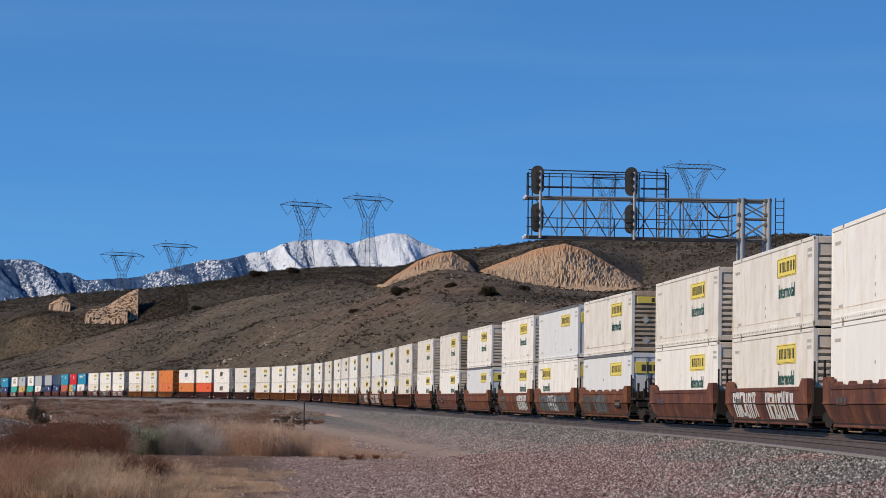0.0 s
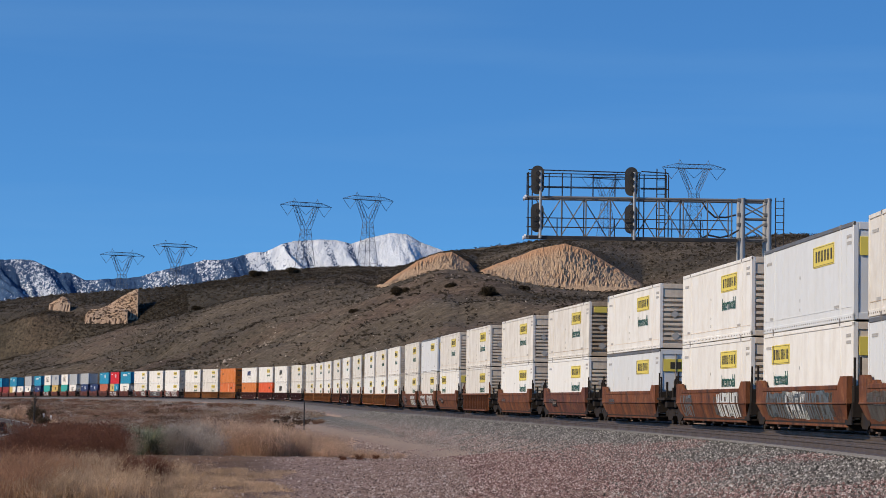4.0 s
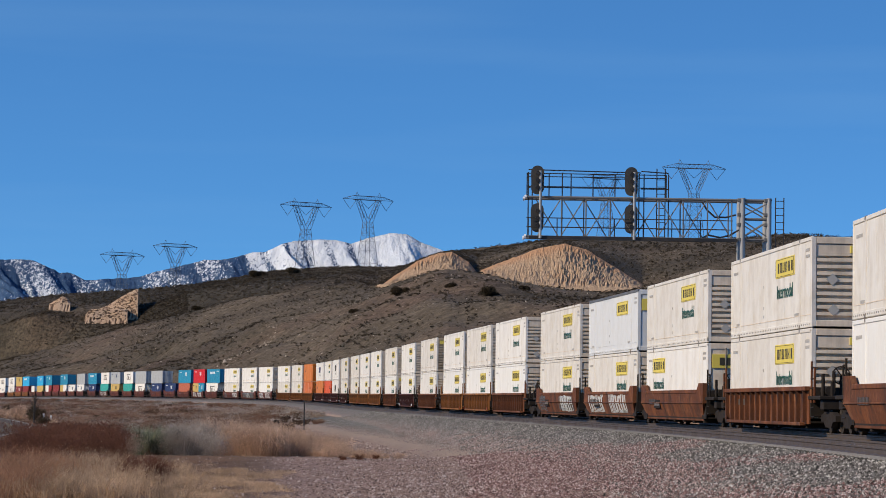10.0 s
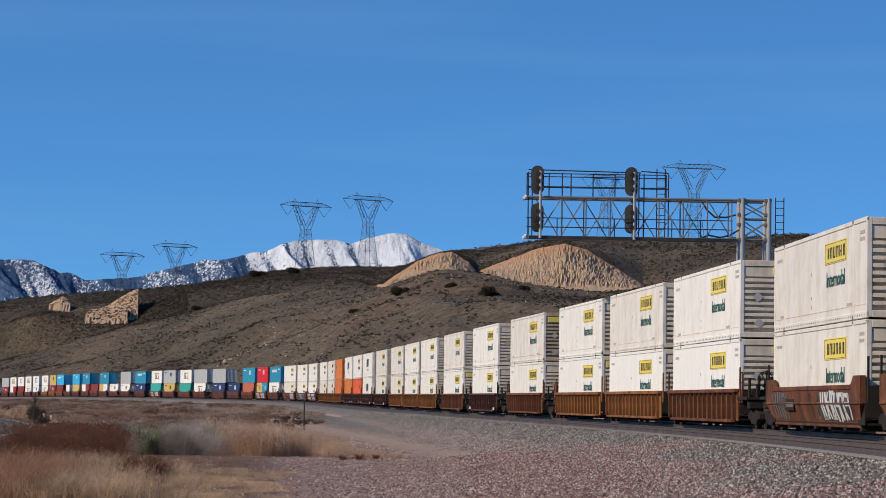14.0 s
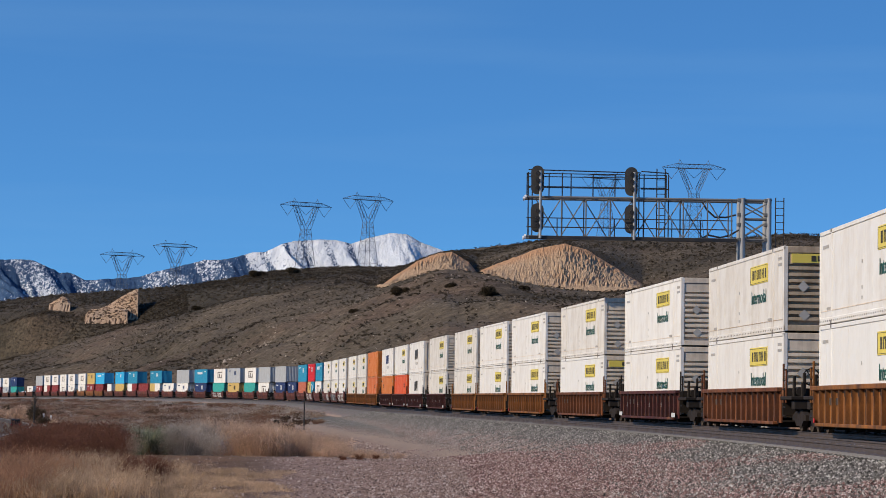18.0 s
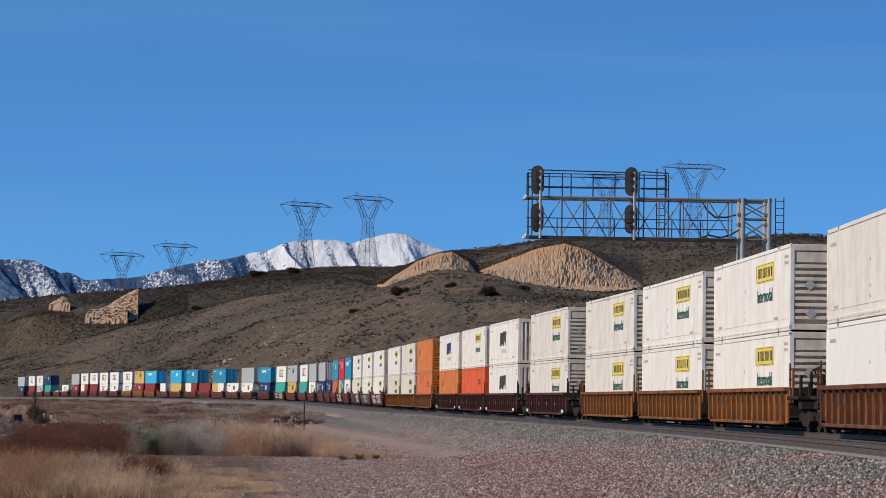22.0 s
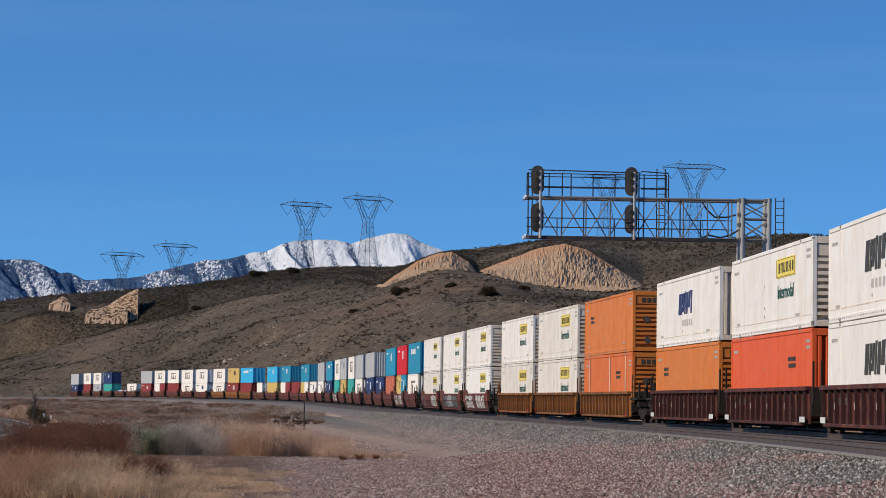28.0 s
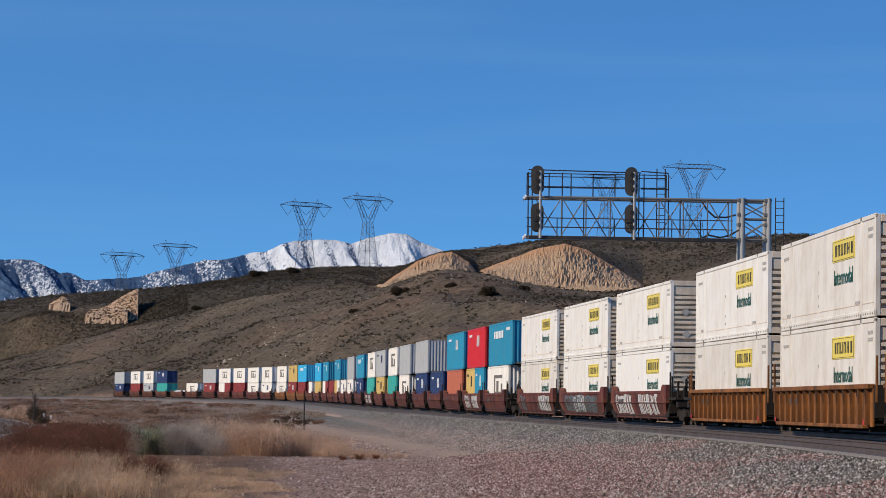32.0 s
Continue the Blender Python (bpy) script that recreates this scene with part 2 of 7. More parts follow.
def bar(bm, a, b, r, sides=6, r2=None):
    """A round bar from a to b."""
    a, b = Vector(a), Vector(b)
    r2 = r if r2 is None else r2
    q = (b - a).to_track_quat("Z", "Y")
    rings = [[bm.verts.new(p + q @ Vector((k * math.cos(i * math.tau / sides), k * math.sin(i * math.tau / sides), 0)))
              for i in range(sides)] for p, k in ((a, r), (b, r2))]
    for i in range(sides):
        j = (i + 1) % sides
        bm.faces.new((rings[0][i], rings[0][j], rings[1][j], rings[1][i]))
    bm.faces.new(rings[0][::-1])
    bm.faces.new(rings[1])
    return bm


def prism(bm, outline, x0, x1):
    """An outline of (y, z) points drawn out from x0 to x1."""
    a = [bm.verts.new((x0, y, z)) for y, z in outline]
    b = [bm.verts.new((x1, y, z)) for y, z in outline]
    n = len(outline)
    for i in range(n):
        j = (i + 1) % n
        bm.faces.new((a[i], a[j], b[j], b[i]))
    bm.faces.new(a[::-1])
    bm.faces.new(b)
    return bm


def mesh_of(name, bm, material):
    bmesh.ops.recalc_face_normals(bm, faces=bm.faces)
    me = bpy.data.meshes.new(name)
    bm.to_mesh(me)
    bm.free()
    me.materials.append(material)
    return me


def part(name, bm, material, parent, label="", kind=""):
    ob = new(name, mesh_of(name, bm, material))
    ob.parent = parent
    return tagged(ob, label, kind=kind)


def again(name, me, parent, place, label=""):
    """One more piece on a mesh that is there already."""
    ob = new(name, me)
    ob.parent = parent
    ob.matrix_basis = place
    return tagged(ob, label)


def quick(name, verts, tris, material):
    """A mesh of many small triangles from arrays."""
    me = bpy.data.meshes.new(name)
    n = len(tris)
    me.vertices.add(len(verts))
    me.vertices.foreach_set("co", np.asarray(verts, np.float32).ravel())
    me.loops.add(n * 3)
    me.loops.foreach_set("vertex_index", np.asarray(tris, np.int32).ravel())
    me.polygons.add(n)
    me.polygons.foreach_set("loop_start", np.arange(0, n * 3, 3, dtype=np.int32))
    me.materials.append(material)
    me.update(calc_edges=True)
    return me


def raw(name, verts, faces, material, smooth=False):
    me = bpy.data.meshes.new(name)
    me.from_pydata(verts, [], faces)
    me.materials.append(material)
    if smooth:
        me.polygons.foreach_set("use_smooth", [True] * len(me.polygons))
    me.update()
    return me


def word(text, size):
    """A flat mesh of a word in the built-in font, 8 mm thick, lying in x and y."""
    cu = bpy.data.curves.new("word", "FONT")
    cu.body, cu.size, cu.extrude, cu.align_x = text, size, 0.004, "CENTER"
    cu.resolution_u = 2
    ob = new("word", cu)
    me = bpy.data.meshes.new_from_object(ob.evaluated_get(bpy.context.evaluated_depsgraph_get()))
    bpy.data.objects.remove(ob)
    return me


# ---- the line of the track: s runs away from the camera along the centre of the farther track ----
K_AT = np.array([-130, -100, -60, 0, 60, 120, 180, 240, 300, 360, 420, 500, 580, 660, 760, 900, 1000])
K_OF = np.array([0, 2.716, 1.773, 0.821, -0.141, -0.041, 0.142, -0.15, 0.684, 1.566, 1.044, 0.055, -0.205, 0.064, 0.421, 0.774, 0.8]) / 1000
LS = np.arange(-760.0, 1500.0, 1.0)
_th = np.cumsum(np.interp(LS, K_AT, K_OF))
LTH = 0.07606 + _th - _th[760]
_x, _y = np.cumsum(-np.sin(LTH)), np.cumsum(np.cos(LTH))
LX, LY = 11.05 + _x - _x[760], 118.70 + _y - _y[760]
_d = np.clip(np.hypot(LX, LY) / 100, 0.3, 9.6) - 2
LZ = 0.0751 * _d ** 2 - 0.01195 * _d ** 3


def line(s, off=0.0):
    """Place and heading on the line; off: metres towards the camera's side."""
    x, y, z, th = (float(np.interp(s, LS, a)) for a in (LX, LY, LZ, LTH))
    return x - off * math.cos(th), y - off * math.sin(th), z, th


# ---- the lie of the land: rows of bearing (x / y), distance and height ----
CREST = [(-0.2284, 1400, 8.8), (-0.1652, 1250, 15.7), (-0.1336, 1200, 25.7), (-0.102, 1130, 34.3), (-0.0704, 1050, 40.6),
         (-0.0388, 960, 40.2), (-0.0236, 940, 40.0), (-0.0135, 920, 41.8), (-0.0051, 895, 43.5), (0.0013, 880, 43.8), (0.0139, 820, 38.6), (0.0371, 720, 30.9),
         (0.0581, 640, 26.7), (0.0876, 560, 26.1), (0.1298, 480, 25.8), (0.1652, 430, 25.2), (0.2351, 400, 24.8)]
RIDGE = [(-0.2284, 1600, 50.4), (-0.1652, 1560, 54.4), (-0.142, 1540, 58.5), (-0.1133, 1500, 60.1), (-0.0931, 1470, 62.1),
         (-0.0729, 1440, 65.5), (-0.0628, 1430, 68.3), (-0.0476, 1420, 69.6), (-0.0324, 1410, 70.0), (-0.0177, 1390, 69.0),
         (-0.0051, 1370, 71.5), (0.0013, 1350, 75.1), (0.0181, 1330, 77.1), (0.0371, 1300, 78.8), (0.0666, 1270, 78.6),
         (0.0982, 1230, 75.4), (0.1298, 1200, 77.4), (0.1652, 1180, 73.7), (0.2351, 1150, 71.8)]
FOOT = [(-0.2284, 1290, 25.9), (-0.1652, 1290, 33.8), (-0.1473, 1290, 39.3), (-0.1400, 1290, 38.0), (-0.1336, 1281, 34.8), (-0.1133, 1281, 34.9),
        (-0.0931, 1250, 41.9), (-0.0729, 1159, 46.6), (-0.0628, 1113, 46.1), (-0.0198, 990, 42.6), (0.0013, 990, 44.1),
        (0.0129, 990, 44.7), (0.0371, 990, 40.4), (0.075, 990, 42.6), (0.0982, 990, 45.4), (0.1298, 990, 53.2),
        (0.1652, 990, 56.8), (0.2351, 990, 59.8)]
BROW = [(-0.2284, 35.0), (-0.1652, 41.2), (-0.1483, 43.0), (-0.1272, 44.6), (-0.1125, 45.0), (-0.0931, 50.0), (-0.0729, 51.4), (-0.0628, 50.9), (-0.0324, 47.5),
        (-0.0240, 43.6), (-0.0198, 46.8), (-0.0093, 54.0), (-0.0019, 56.9), (0.0034, 57.4), (0.0097, 53.8), (0.0129, 49.9), (0.0244, 54.6),
        (0.035, 59.3), (0.0455, 61.2), (0.0539, 58.5), (0.0645, 52.2), (0.075, 46.0), (0.0982, 53.7), (0.1298, 60.7), (0.2351, 62.6)]
BARE = [(-0.0250, 0), (-0.0235, 1), (0.0105, 1), (0.0129, 0.2), (0.0145, 1), (0.073, 1), (0.076, 0)]
SNOW = [(-0.24, 200), (-0.1652, 210.8), (-0.1546, 211.4), (-0.1525, 209.8), (-0.1483, 202.1), (-0.1426, 190.9), (-0.1388, 192.0), (-0.1336, 180.8),
        (-0.1321, 180.0), (-0.123, 183.2), (-0.1135, 186.4), (-0.1055, 196.6), (-0.0977, 205.0), (-0.0893, 214.3), (-0.0809, 215.7), (-0.071, 227.8),
        (-0.0661, 229.0), (-0.0598, 241.7), (-0.0556, 246.4), (-0.0457, 249.6), (-0.0398, 248.6), (-0.0345, 243.2), (-0.0282, 252.4), (-0.0198, 260.9),
        (-0.0135, 259.5), (-0.0082, 247.4), (0.0002, 234.6), (0.0244, 210.0), (0.2, 190)]
ROAD = [(-71.0, 250.0), (-71.0, 320.0), (-72.5, 385.0), (-75.0, 445.0), (-79.6, 500.0), (-85.5, 530.0), (-93.6, 558.0), (-104.0, 595.0),
        (-118.0, 640.0), (-150.0, 720.0), (-180.0, 790.0)]


def road_z(y):
    return np.interp(y, [250, 380, 445, 500, 558, 640, 800], [-6.6, -6.25, -5.75, -5.15, -4.5, -3.8, -3.2])


_grid = np.random.RandomState(7).rand(256, 256)


def vnoise(x, y):
    """Smooth value noise, 0 to 1."""
    xi, yi = np.floor(x).astype(int), np.floor(y).astype(int)
    fx, fy = x - xi, y - yi
    fx, fy = fx * fx * (3 - 2 * fx), fy * fy * (3 - 2 * fy)
    g = lambda a, b: _grid[a % 256, b % 256]
    return (g(xi, yi) * (1 - fx) + g(xi + 1, yi) * fx) * (1 - fy) + (g(xi, yi + 1) * (1 - fx) + g(xi + 1, yi + 1) * fx) * fy


def fbm(x, y, octaves=4):
    total, amp = 0.0, 0.5
    for i in range(octaves):
        total = total + amp * (vnoise(x * 2 ** i + 17.3 * i, y * 2 ** i + 5.1 * i) - 0.5)
        amp *= 0.5
    return total


def col(table, u, i):
    return np.interp(u, [q[0] for q in table], [q[i] for q in table])


def smooth(a, b, x):
    t = np.clip((x - a) / (b - a), 0, 1)
    return t * t * (3 - 2 * t)


_fore = (LY > 15) & (LS > -102)
_lu = (LX / np.maximum(LY, 1))[_fore][::-1]
_ly = LY[_fore][::-1]
_near = slice(None, None, 3)


def path_off(d):
    """How far from the line the dusty track beside it runs."""
    return np.interp(d, [75, 85, 120, 220, 260], [10.6, 11.3, 11.0, 11.5, 12.0])




def beside(x, y):
    """Offset from the line (towards the camera's side) and the rail's height there."""
    x, y = np.asarray(x, float), np.asarray(y, float)
    off, zr = np.empty_like(x), np.empty_like(x)
    lx, ly, lt, lz = LX[_near], LY[_near], LTH[_near], LZ[_near]
    for i in range(0, len(x), 4000):
        j = slice(i, i + 4000)
        k = np.argmin((x[j, None] - lx) ** 2 + (y[j, None] - ly) ** 2, axis=1)
        off[j] = -((x[j] - lx[k]) * np.cos(lt[k]) + (y[j] - ly[k]) * np.sin(lt[k]))
        zr[j] = lz[k]
    return off, zr


def land(x, y):
    """Height of the ground, how bare the earth is and the offset from the line."""
    x, y = np.asarray(x, float), np.asarray(y, float)
    off, zr = beside(x, y)
    r = np.hypot(x, y)
    fwd = np.abs(np.arctan2(x, y)) < 1.2
    u = np.where(fwd, x / np.where(fwd, np.maximum(y, 0.1), 1), np.sign(x) * 0.23)
    d = np.where(fwd, y, r)
    # the camera's side: a gravel pad, then falling to the road in the wash
    pad = -0.68 + 0.10 * fbm(x / 9, y / 9) + 0.03 * fbm(x / 1.7, y / 1.7)
    edge = 74 + 14 * smooth(-0.02, 0.05, u) + 5 * fbm(x / 6, y / 40)
    wash = pad - 2.5 * smooth(0, 40, d - edge) - 3.0 * smooth(60, 300, d - edge) + 0.5 * fbm(x / 25, y / 25) * smooth(0, 40, d - edge)
    bank = zr - 0.42 - 0.17 * (np.maximum(off, 5.7) - 5.7) + 0.25 * fbm(x / 7, y / 7) * smooth(12, 25, off)
    this = np.where(off > 3, np.maximum(wash, bank), bank)
    rx = np.interp(y, [q[1] for q in ROAD], [q[0] for q in ROAD])
    on_road = (1 - smooth(4.5, 11, np.abs(x - rx))) * smooth(230, 260, y) * (1 - smooth(760, 790, y))
    this = this * (1 - on_road) + (road_z(y) - 0.06) * on_road
    # the far side: hills
    t0 = np.interp(u, _lu, _ly) + 14
    ra, za, r1, z1 = col(CREST, u, 1), col(CREST, u, 2), col(FOOT, u, 1), col(FOOT, u, 2)
    rb, zb, z2 = col(RIDGE, u, 1), col(RIDGE, u, 2), col(BROW, u, 1)
    ra = np.maximum(ra, t0 + 60)
    rows = [(t0 * 0 - 500, -0.9 + 0 * t0), (t0, -0.9 + 0 * t0), (t0 * 0.55 + ra * 0.45, za * 0.40), (ra, za), (ra + 45, za - 4),
            (np.maximum(r1, ra + 60), z1), (np.maximum(r1, ra + 60) + 40, z2), (rb, zb), (rb + 160, zb - 16),
            (1900 + 0 * rb, zb * 0.92), (3000 + 0 * rb, 90 + 0 * rb), (5000 + 0 * rb, 120 + 0 * rb)]
    hill = rows[0][1].copy()
    for (a, za_), (b, zb_) in zip(rows, rows[1:]):
        k = (d >= a) & (d < b)
        f = np.clip((d - a) / np.maximum(b - a, 1), 0, 1)
        hill = np.where(k, za_ + (zb_ - za_) * f, hill)
    hill = np.where(d >= 5000, 120, hill)
    grow = smooth(0, 160, d - t0)
    # spurs and hollows on the near slope, only roughness along the crests
    part_way = np.clip((d - t0) / np.maximum(ra - t0, 1), 0, 1)
    slope = np.where(d < ra, np.sin(part_way * math.pi) ** 0.8, 0.0)
    hill = hill + slope * (15.0 * fbm(x / 80 + y / 300, y / 150, 3) + 9.0 * fbm(x / 27 + y / 90, y / 62, 3))
    rough = np.where(d < ra, 1.0, 0.55) * (1 - 0.6 * np.exp(-((d - rb) / 50) ** 2))
    hill = hill + grow * rough * (2.6 * fbm(x / 13 + y / 60, y / 30, 3)) + grow * 0.5 * fbm(x / 5, y / 8, 2)
    c1 = np.maximum(r1, ra + 60)
    bare = np.interp(u, [q[0] for q in BARE], [q[1] for q in BARE]) * smooth(-6, 2, d - c1) * (1 - smooth(38, 46, d - c1))
    hill = hill - bare * 0.5
    z = np.where(off > 0, this, np.where(off < -9, hill, np.minimum(bank, zr - 0.42 + 0.1 * (off + 4))))
    back = smooth(1.0, 1.3, np.abs(np.arctan2(x, y)))
    z = z * (1 - back) + np.where(np.abs(off) < 9, np.minimum(z, zr - 0.45), -0.7) * back
    return z, bare, off


def scrub_cover(x, y):
    """How thickly brush covers the hills: thick beyond the first crest, thin and patchy before it."""
    u = x / np.maximum(np.abs(y), 1)
    beyond = smooth(-25, 30, y - col(CREST, u, 1) + 60 * fbm(x / 60, y / 90, 3))
    # extra cover in this band, partly standing in for the slope's shade
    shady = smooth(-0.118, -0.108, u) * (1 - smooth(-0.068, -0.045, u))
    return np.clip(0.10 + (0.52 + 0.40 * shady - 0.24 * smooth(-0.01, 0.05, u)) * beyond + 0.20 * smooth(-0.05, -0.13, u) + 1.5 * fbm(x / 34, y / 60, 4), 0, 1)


def ground_material():
    m, nt, b = nodes_of("desert_ground", 0.95)
    b.inputs["Specular IOR Level"].default_value = 0.15
    big, mid, fine = noise_fac(nt, 0.035, 6.0, 0.38, 0.66), noise_fac(nt, 0.30, 6.0, 0.40, 0.66), noise_fac(nt, 9.0, 4.0, 0.35, 0.70)
    hills = mix(nt, big, (0.118, 0.090, 0.061), (0.172, 0.132, 0.090))
    hills = mix(nt, maths(nt, "MULTIPLY", mid, 0.75), hills, (0.090, 0.071, 0.047))
    red = noise_fac(nt, 0.016, 4.0, 0.50, 0.68)
    hills = mix(nt, maths(nt, "MULTIPLY", red, 0.4), hills, (0.160, 0.094, 0.066))
    pale = noise_fac(nt, 0.09, 7.0, 0.55, 0.70, (1, 1, 1), 0.75)
    hills = mix(nt, maths(nt, "MULTIPLY", pale, 0.55), hills, (0.245, 0.180, 0.120))
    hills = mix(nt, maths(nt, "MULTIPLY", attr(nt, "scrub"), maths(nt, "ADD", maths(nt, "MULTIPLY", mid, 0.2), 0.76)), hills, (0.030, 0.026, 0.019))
    # tufts too small to stand alone
    at = nt.nodes.new("ShaderNodeTexCoord")
    for size, reach, depth_ in ((0.42, 0.30, 0.75), (0.95, 0.34, 0.65)):
        cell = node(nt, "ShaderNodeTexVoronoi", Scale=size)
        nt.links.new(at.outputs["Object"], cell.inputs["Vector"])
        pick = nt.nodes.new("ShaderNodeSeparateColor")
        nt.links.new(cell.outputs["Color"], pick.inputs["Color"])
        tuft = node(nt, "ShaderNodeMapRange")
        tuft.inputs["From Min"].default_value, tuft.inputs["From Max"].default_value = 0.0, reach
        tuft.inputs["To Min"].default_value, tuft.inputs["To Max"].default_value = 1.0, 0.0
        nt.links.new(cell.outputs["Distance"], tuft.inputs["Value"])
        hills = mix(nt, maths(nt, "MULTIPLY", maths(nt, "MULTIPLY", tuft.outputs["Result"], depth_), pick.outputs["Red"]), hills, (0.040, 0.031, 0.020))
    mottle = node(nt, "ShaderNodeMapRange")
    mottle.inputs["To Min"].default_value, mottle.inputs["To Max"].default_value = 0.54, 1.30
    nt.links.new(noise_fac(nt, 0.75, 6.0, 0.38, 0.62, (1, 0.55, 1), 0.8), mottle.inputs["Value"])
    grain = nt.nodes.new("ShaderNodeCombineColor")
    for i in range(3):
        nt.links.new(mottle.outputs["Result"], grain.inputs[i])
    hills = mix(nt, 1.0, hills, grain.outputs["Color"], "MULTIPLY")
    earth = mix(nt, mid, (0.60, 0.40, 0.25), (0.48, 0.29, 0.17))
    crumbs = noise_fac(nt, 0.8, 6.0, 0.50, 0.60, (1, 0.4, 1), 0.8)
    earth = mix(nt, maths(nt, "MULTIPLY", crumbs, 0.55), earth, (0.28, 0.16, 0.095))
    c = mix(nt, attr(nt, "bare"), hills, earth)
    stones = node(nt, "ShaderNodeTexVoronoi", Scale=11.0)
    tc = nt.nodes.new("ShaderNodeTexCoord")
    nt.links.new(tc.outputs["Object"], stones.inputs["Vector"])
    peb = nt.nodes.new("ShaderNodeSeparateColor")
    nt.links.new(stones.outputs["Color"], peb.inputs["Color"])
    gravel = mix(nt, maths(nt, "POWER", peb.outputs["Red"], 1.6), (0.19, 0.120, 0.098), (0.42, 0.295, 0.245))
    gravel = mix(nt, maths(nt, "MULTIPLY", noise_fac(nt, 0.16, 5.0, 0.42, 0.62), 0.55), gravel, (0.30, 0.200, 0.150))
    c = mix(nt, attr(nt, "gravel"), c, gravel)
    path = mix(nt, fine, (0.36, 0.275, 0.215), (0.29, 0.215, 0.165))
    c = mix(nt, attr(nt, "shoulder"), c, mix(nt, peb.outputs["Green"], (0.062, 0.058, 0.053), (0.225, 0.212, 0.198)))
    c = mix(nt, attr(nt, "path"), c, path)
    brushland = mix(nt, noise_fac(nt, 0.22, 5.0, 0.40, 0.62), (0.195, 0.112, 0.070), (0.125, 0.078, 0.052))
    c = mix(nt, attr(nt, "brush"), c, brushland)
    nt.links.new(c, b.inputs["Base Color"])
    bump(nt, b, maths(nt, "ADD", fine, maths(nt, "MULTIPLY", mid, 4.0)), 0.7, 0.12)
    return m


def build_ground():
    """One sheet from the camera's feet to the horizon, finest where the camera looks."""
    fine_a = np.linspace(-0.185, 0.185, 420)
    side = np.radians(np.concatenate([np.linspace(12, 40, 22), np.linspace(46, 178, 23)]))
    ang = np.concatenate([-side[::-1], fine_a, side])
    rad = [2.0]
    while rad[-1] < 4950:
        r = rad[-1]
        rad.append(r + (2.0 if r < 30 else 0.9 if r < 130 else 2.2 if r < 200 else 2.4 if 970 < r < 1060 or 1270 < r < 1350 else 0.011 * r))
    rad = np.array(rad)
    aa, rr = np.meshgrid(ang, rad)
    x, y = (rr * np.sin(aa)).ravel(), (rr * np.cos(aa)).ravel()
    z, bare, off = land(x, y)
    n, k = len(rad), len(ang)
    idx = np.arange(n * k).reshape(n, k)
    wrap = np.concatenate([idx, idx[:, :1]], axis=1)
    quads = np.stack([wrap[:-1, :-1], wrap[:-1, 1:], wrap[1:, 1:], wrap[1:, :-1]], axis=-1).reshape(-1, 4)
    verts = [tuple(p) for p in np.stack([x, y, z], axis=1).tolist()] + [(0.0, 0.0, -0.68)]
    hub = [(n * k, int(wrap[0, i + 1]), int(wrap[0, i])) for i in range(k)]
    me = raw("ground", verts, quads.tolist() + hub, ground_material(), smooth=True)
    d, u = y, x / np.maximum(np.abs(y), 1)
    near = (off > 3) & (np.abs(np.arctan2(x, y)) < 1.2)
    gravel = np.where(near, 1 - smooth(82, 110, d - 60 * smooth(-0.03, 0.08, u) - 8 * fbm(x / 5, y / 30)), 0.0) + np.where(near, 0, (np.hypot(x, y) < 120) * 1.0)
    gravel = np.clip(np.maximum(gravel, np.where(np.abs(off) < 9, 1.0, near * (1 - smooth(11.5, 17, off + 3 * fbm(x / 4, y / 14))))), 0, 1)
    grassy = smooth(-0.050, -0.085, u + 0.02 * fbm(x / 3, y / 20)) * (d < 120) * near
    path = near * np.exp(-((off - path_off(d) - 0.7 * fbm(x / 4, y / 15)) / 1.0) ** 2) * smooth(70, 86, d) * (1 - smooth(230, 300, d)) * 0.9
    shoulder = near * (1 - smooth(-1.9, -0.6, off - path_off(d) + 1.4 * fbm(x / 2, y / 6, 3))) * smooth(72, 95, d)
    brush = near * smooth(90, 130, d) * smooth(13, 20, off + 3 * fbm(x / 4, y / 14))
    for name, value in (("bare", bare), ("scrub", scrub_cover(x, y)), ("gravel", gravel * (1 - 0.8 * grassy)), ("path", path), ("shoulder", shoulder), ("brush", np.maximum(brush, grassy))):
        a = me.attributes.new(name, "FLOAT", "POINT")
        a.data.foreach_set("value", np.append(np.clip(value, 0, 1), 0.5).astype(np.float32))
    return tagged(new("ground", me), "dry desert ground of gravel, brushy slopes and eroded tan cuts", "ground", kind="structure")


build_ground()


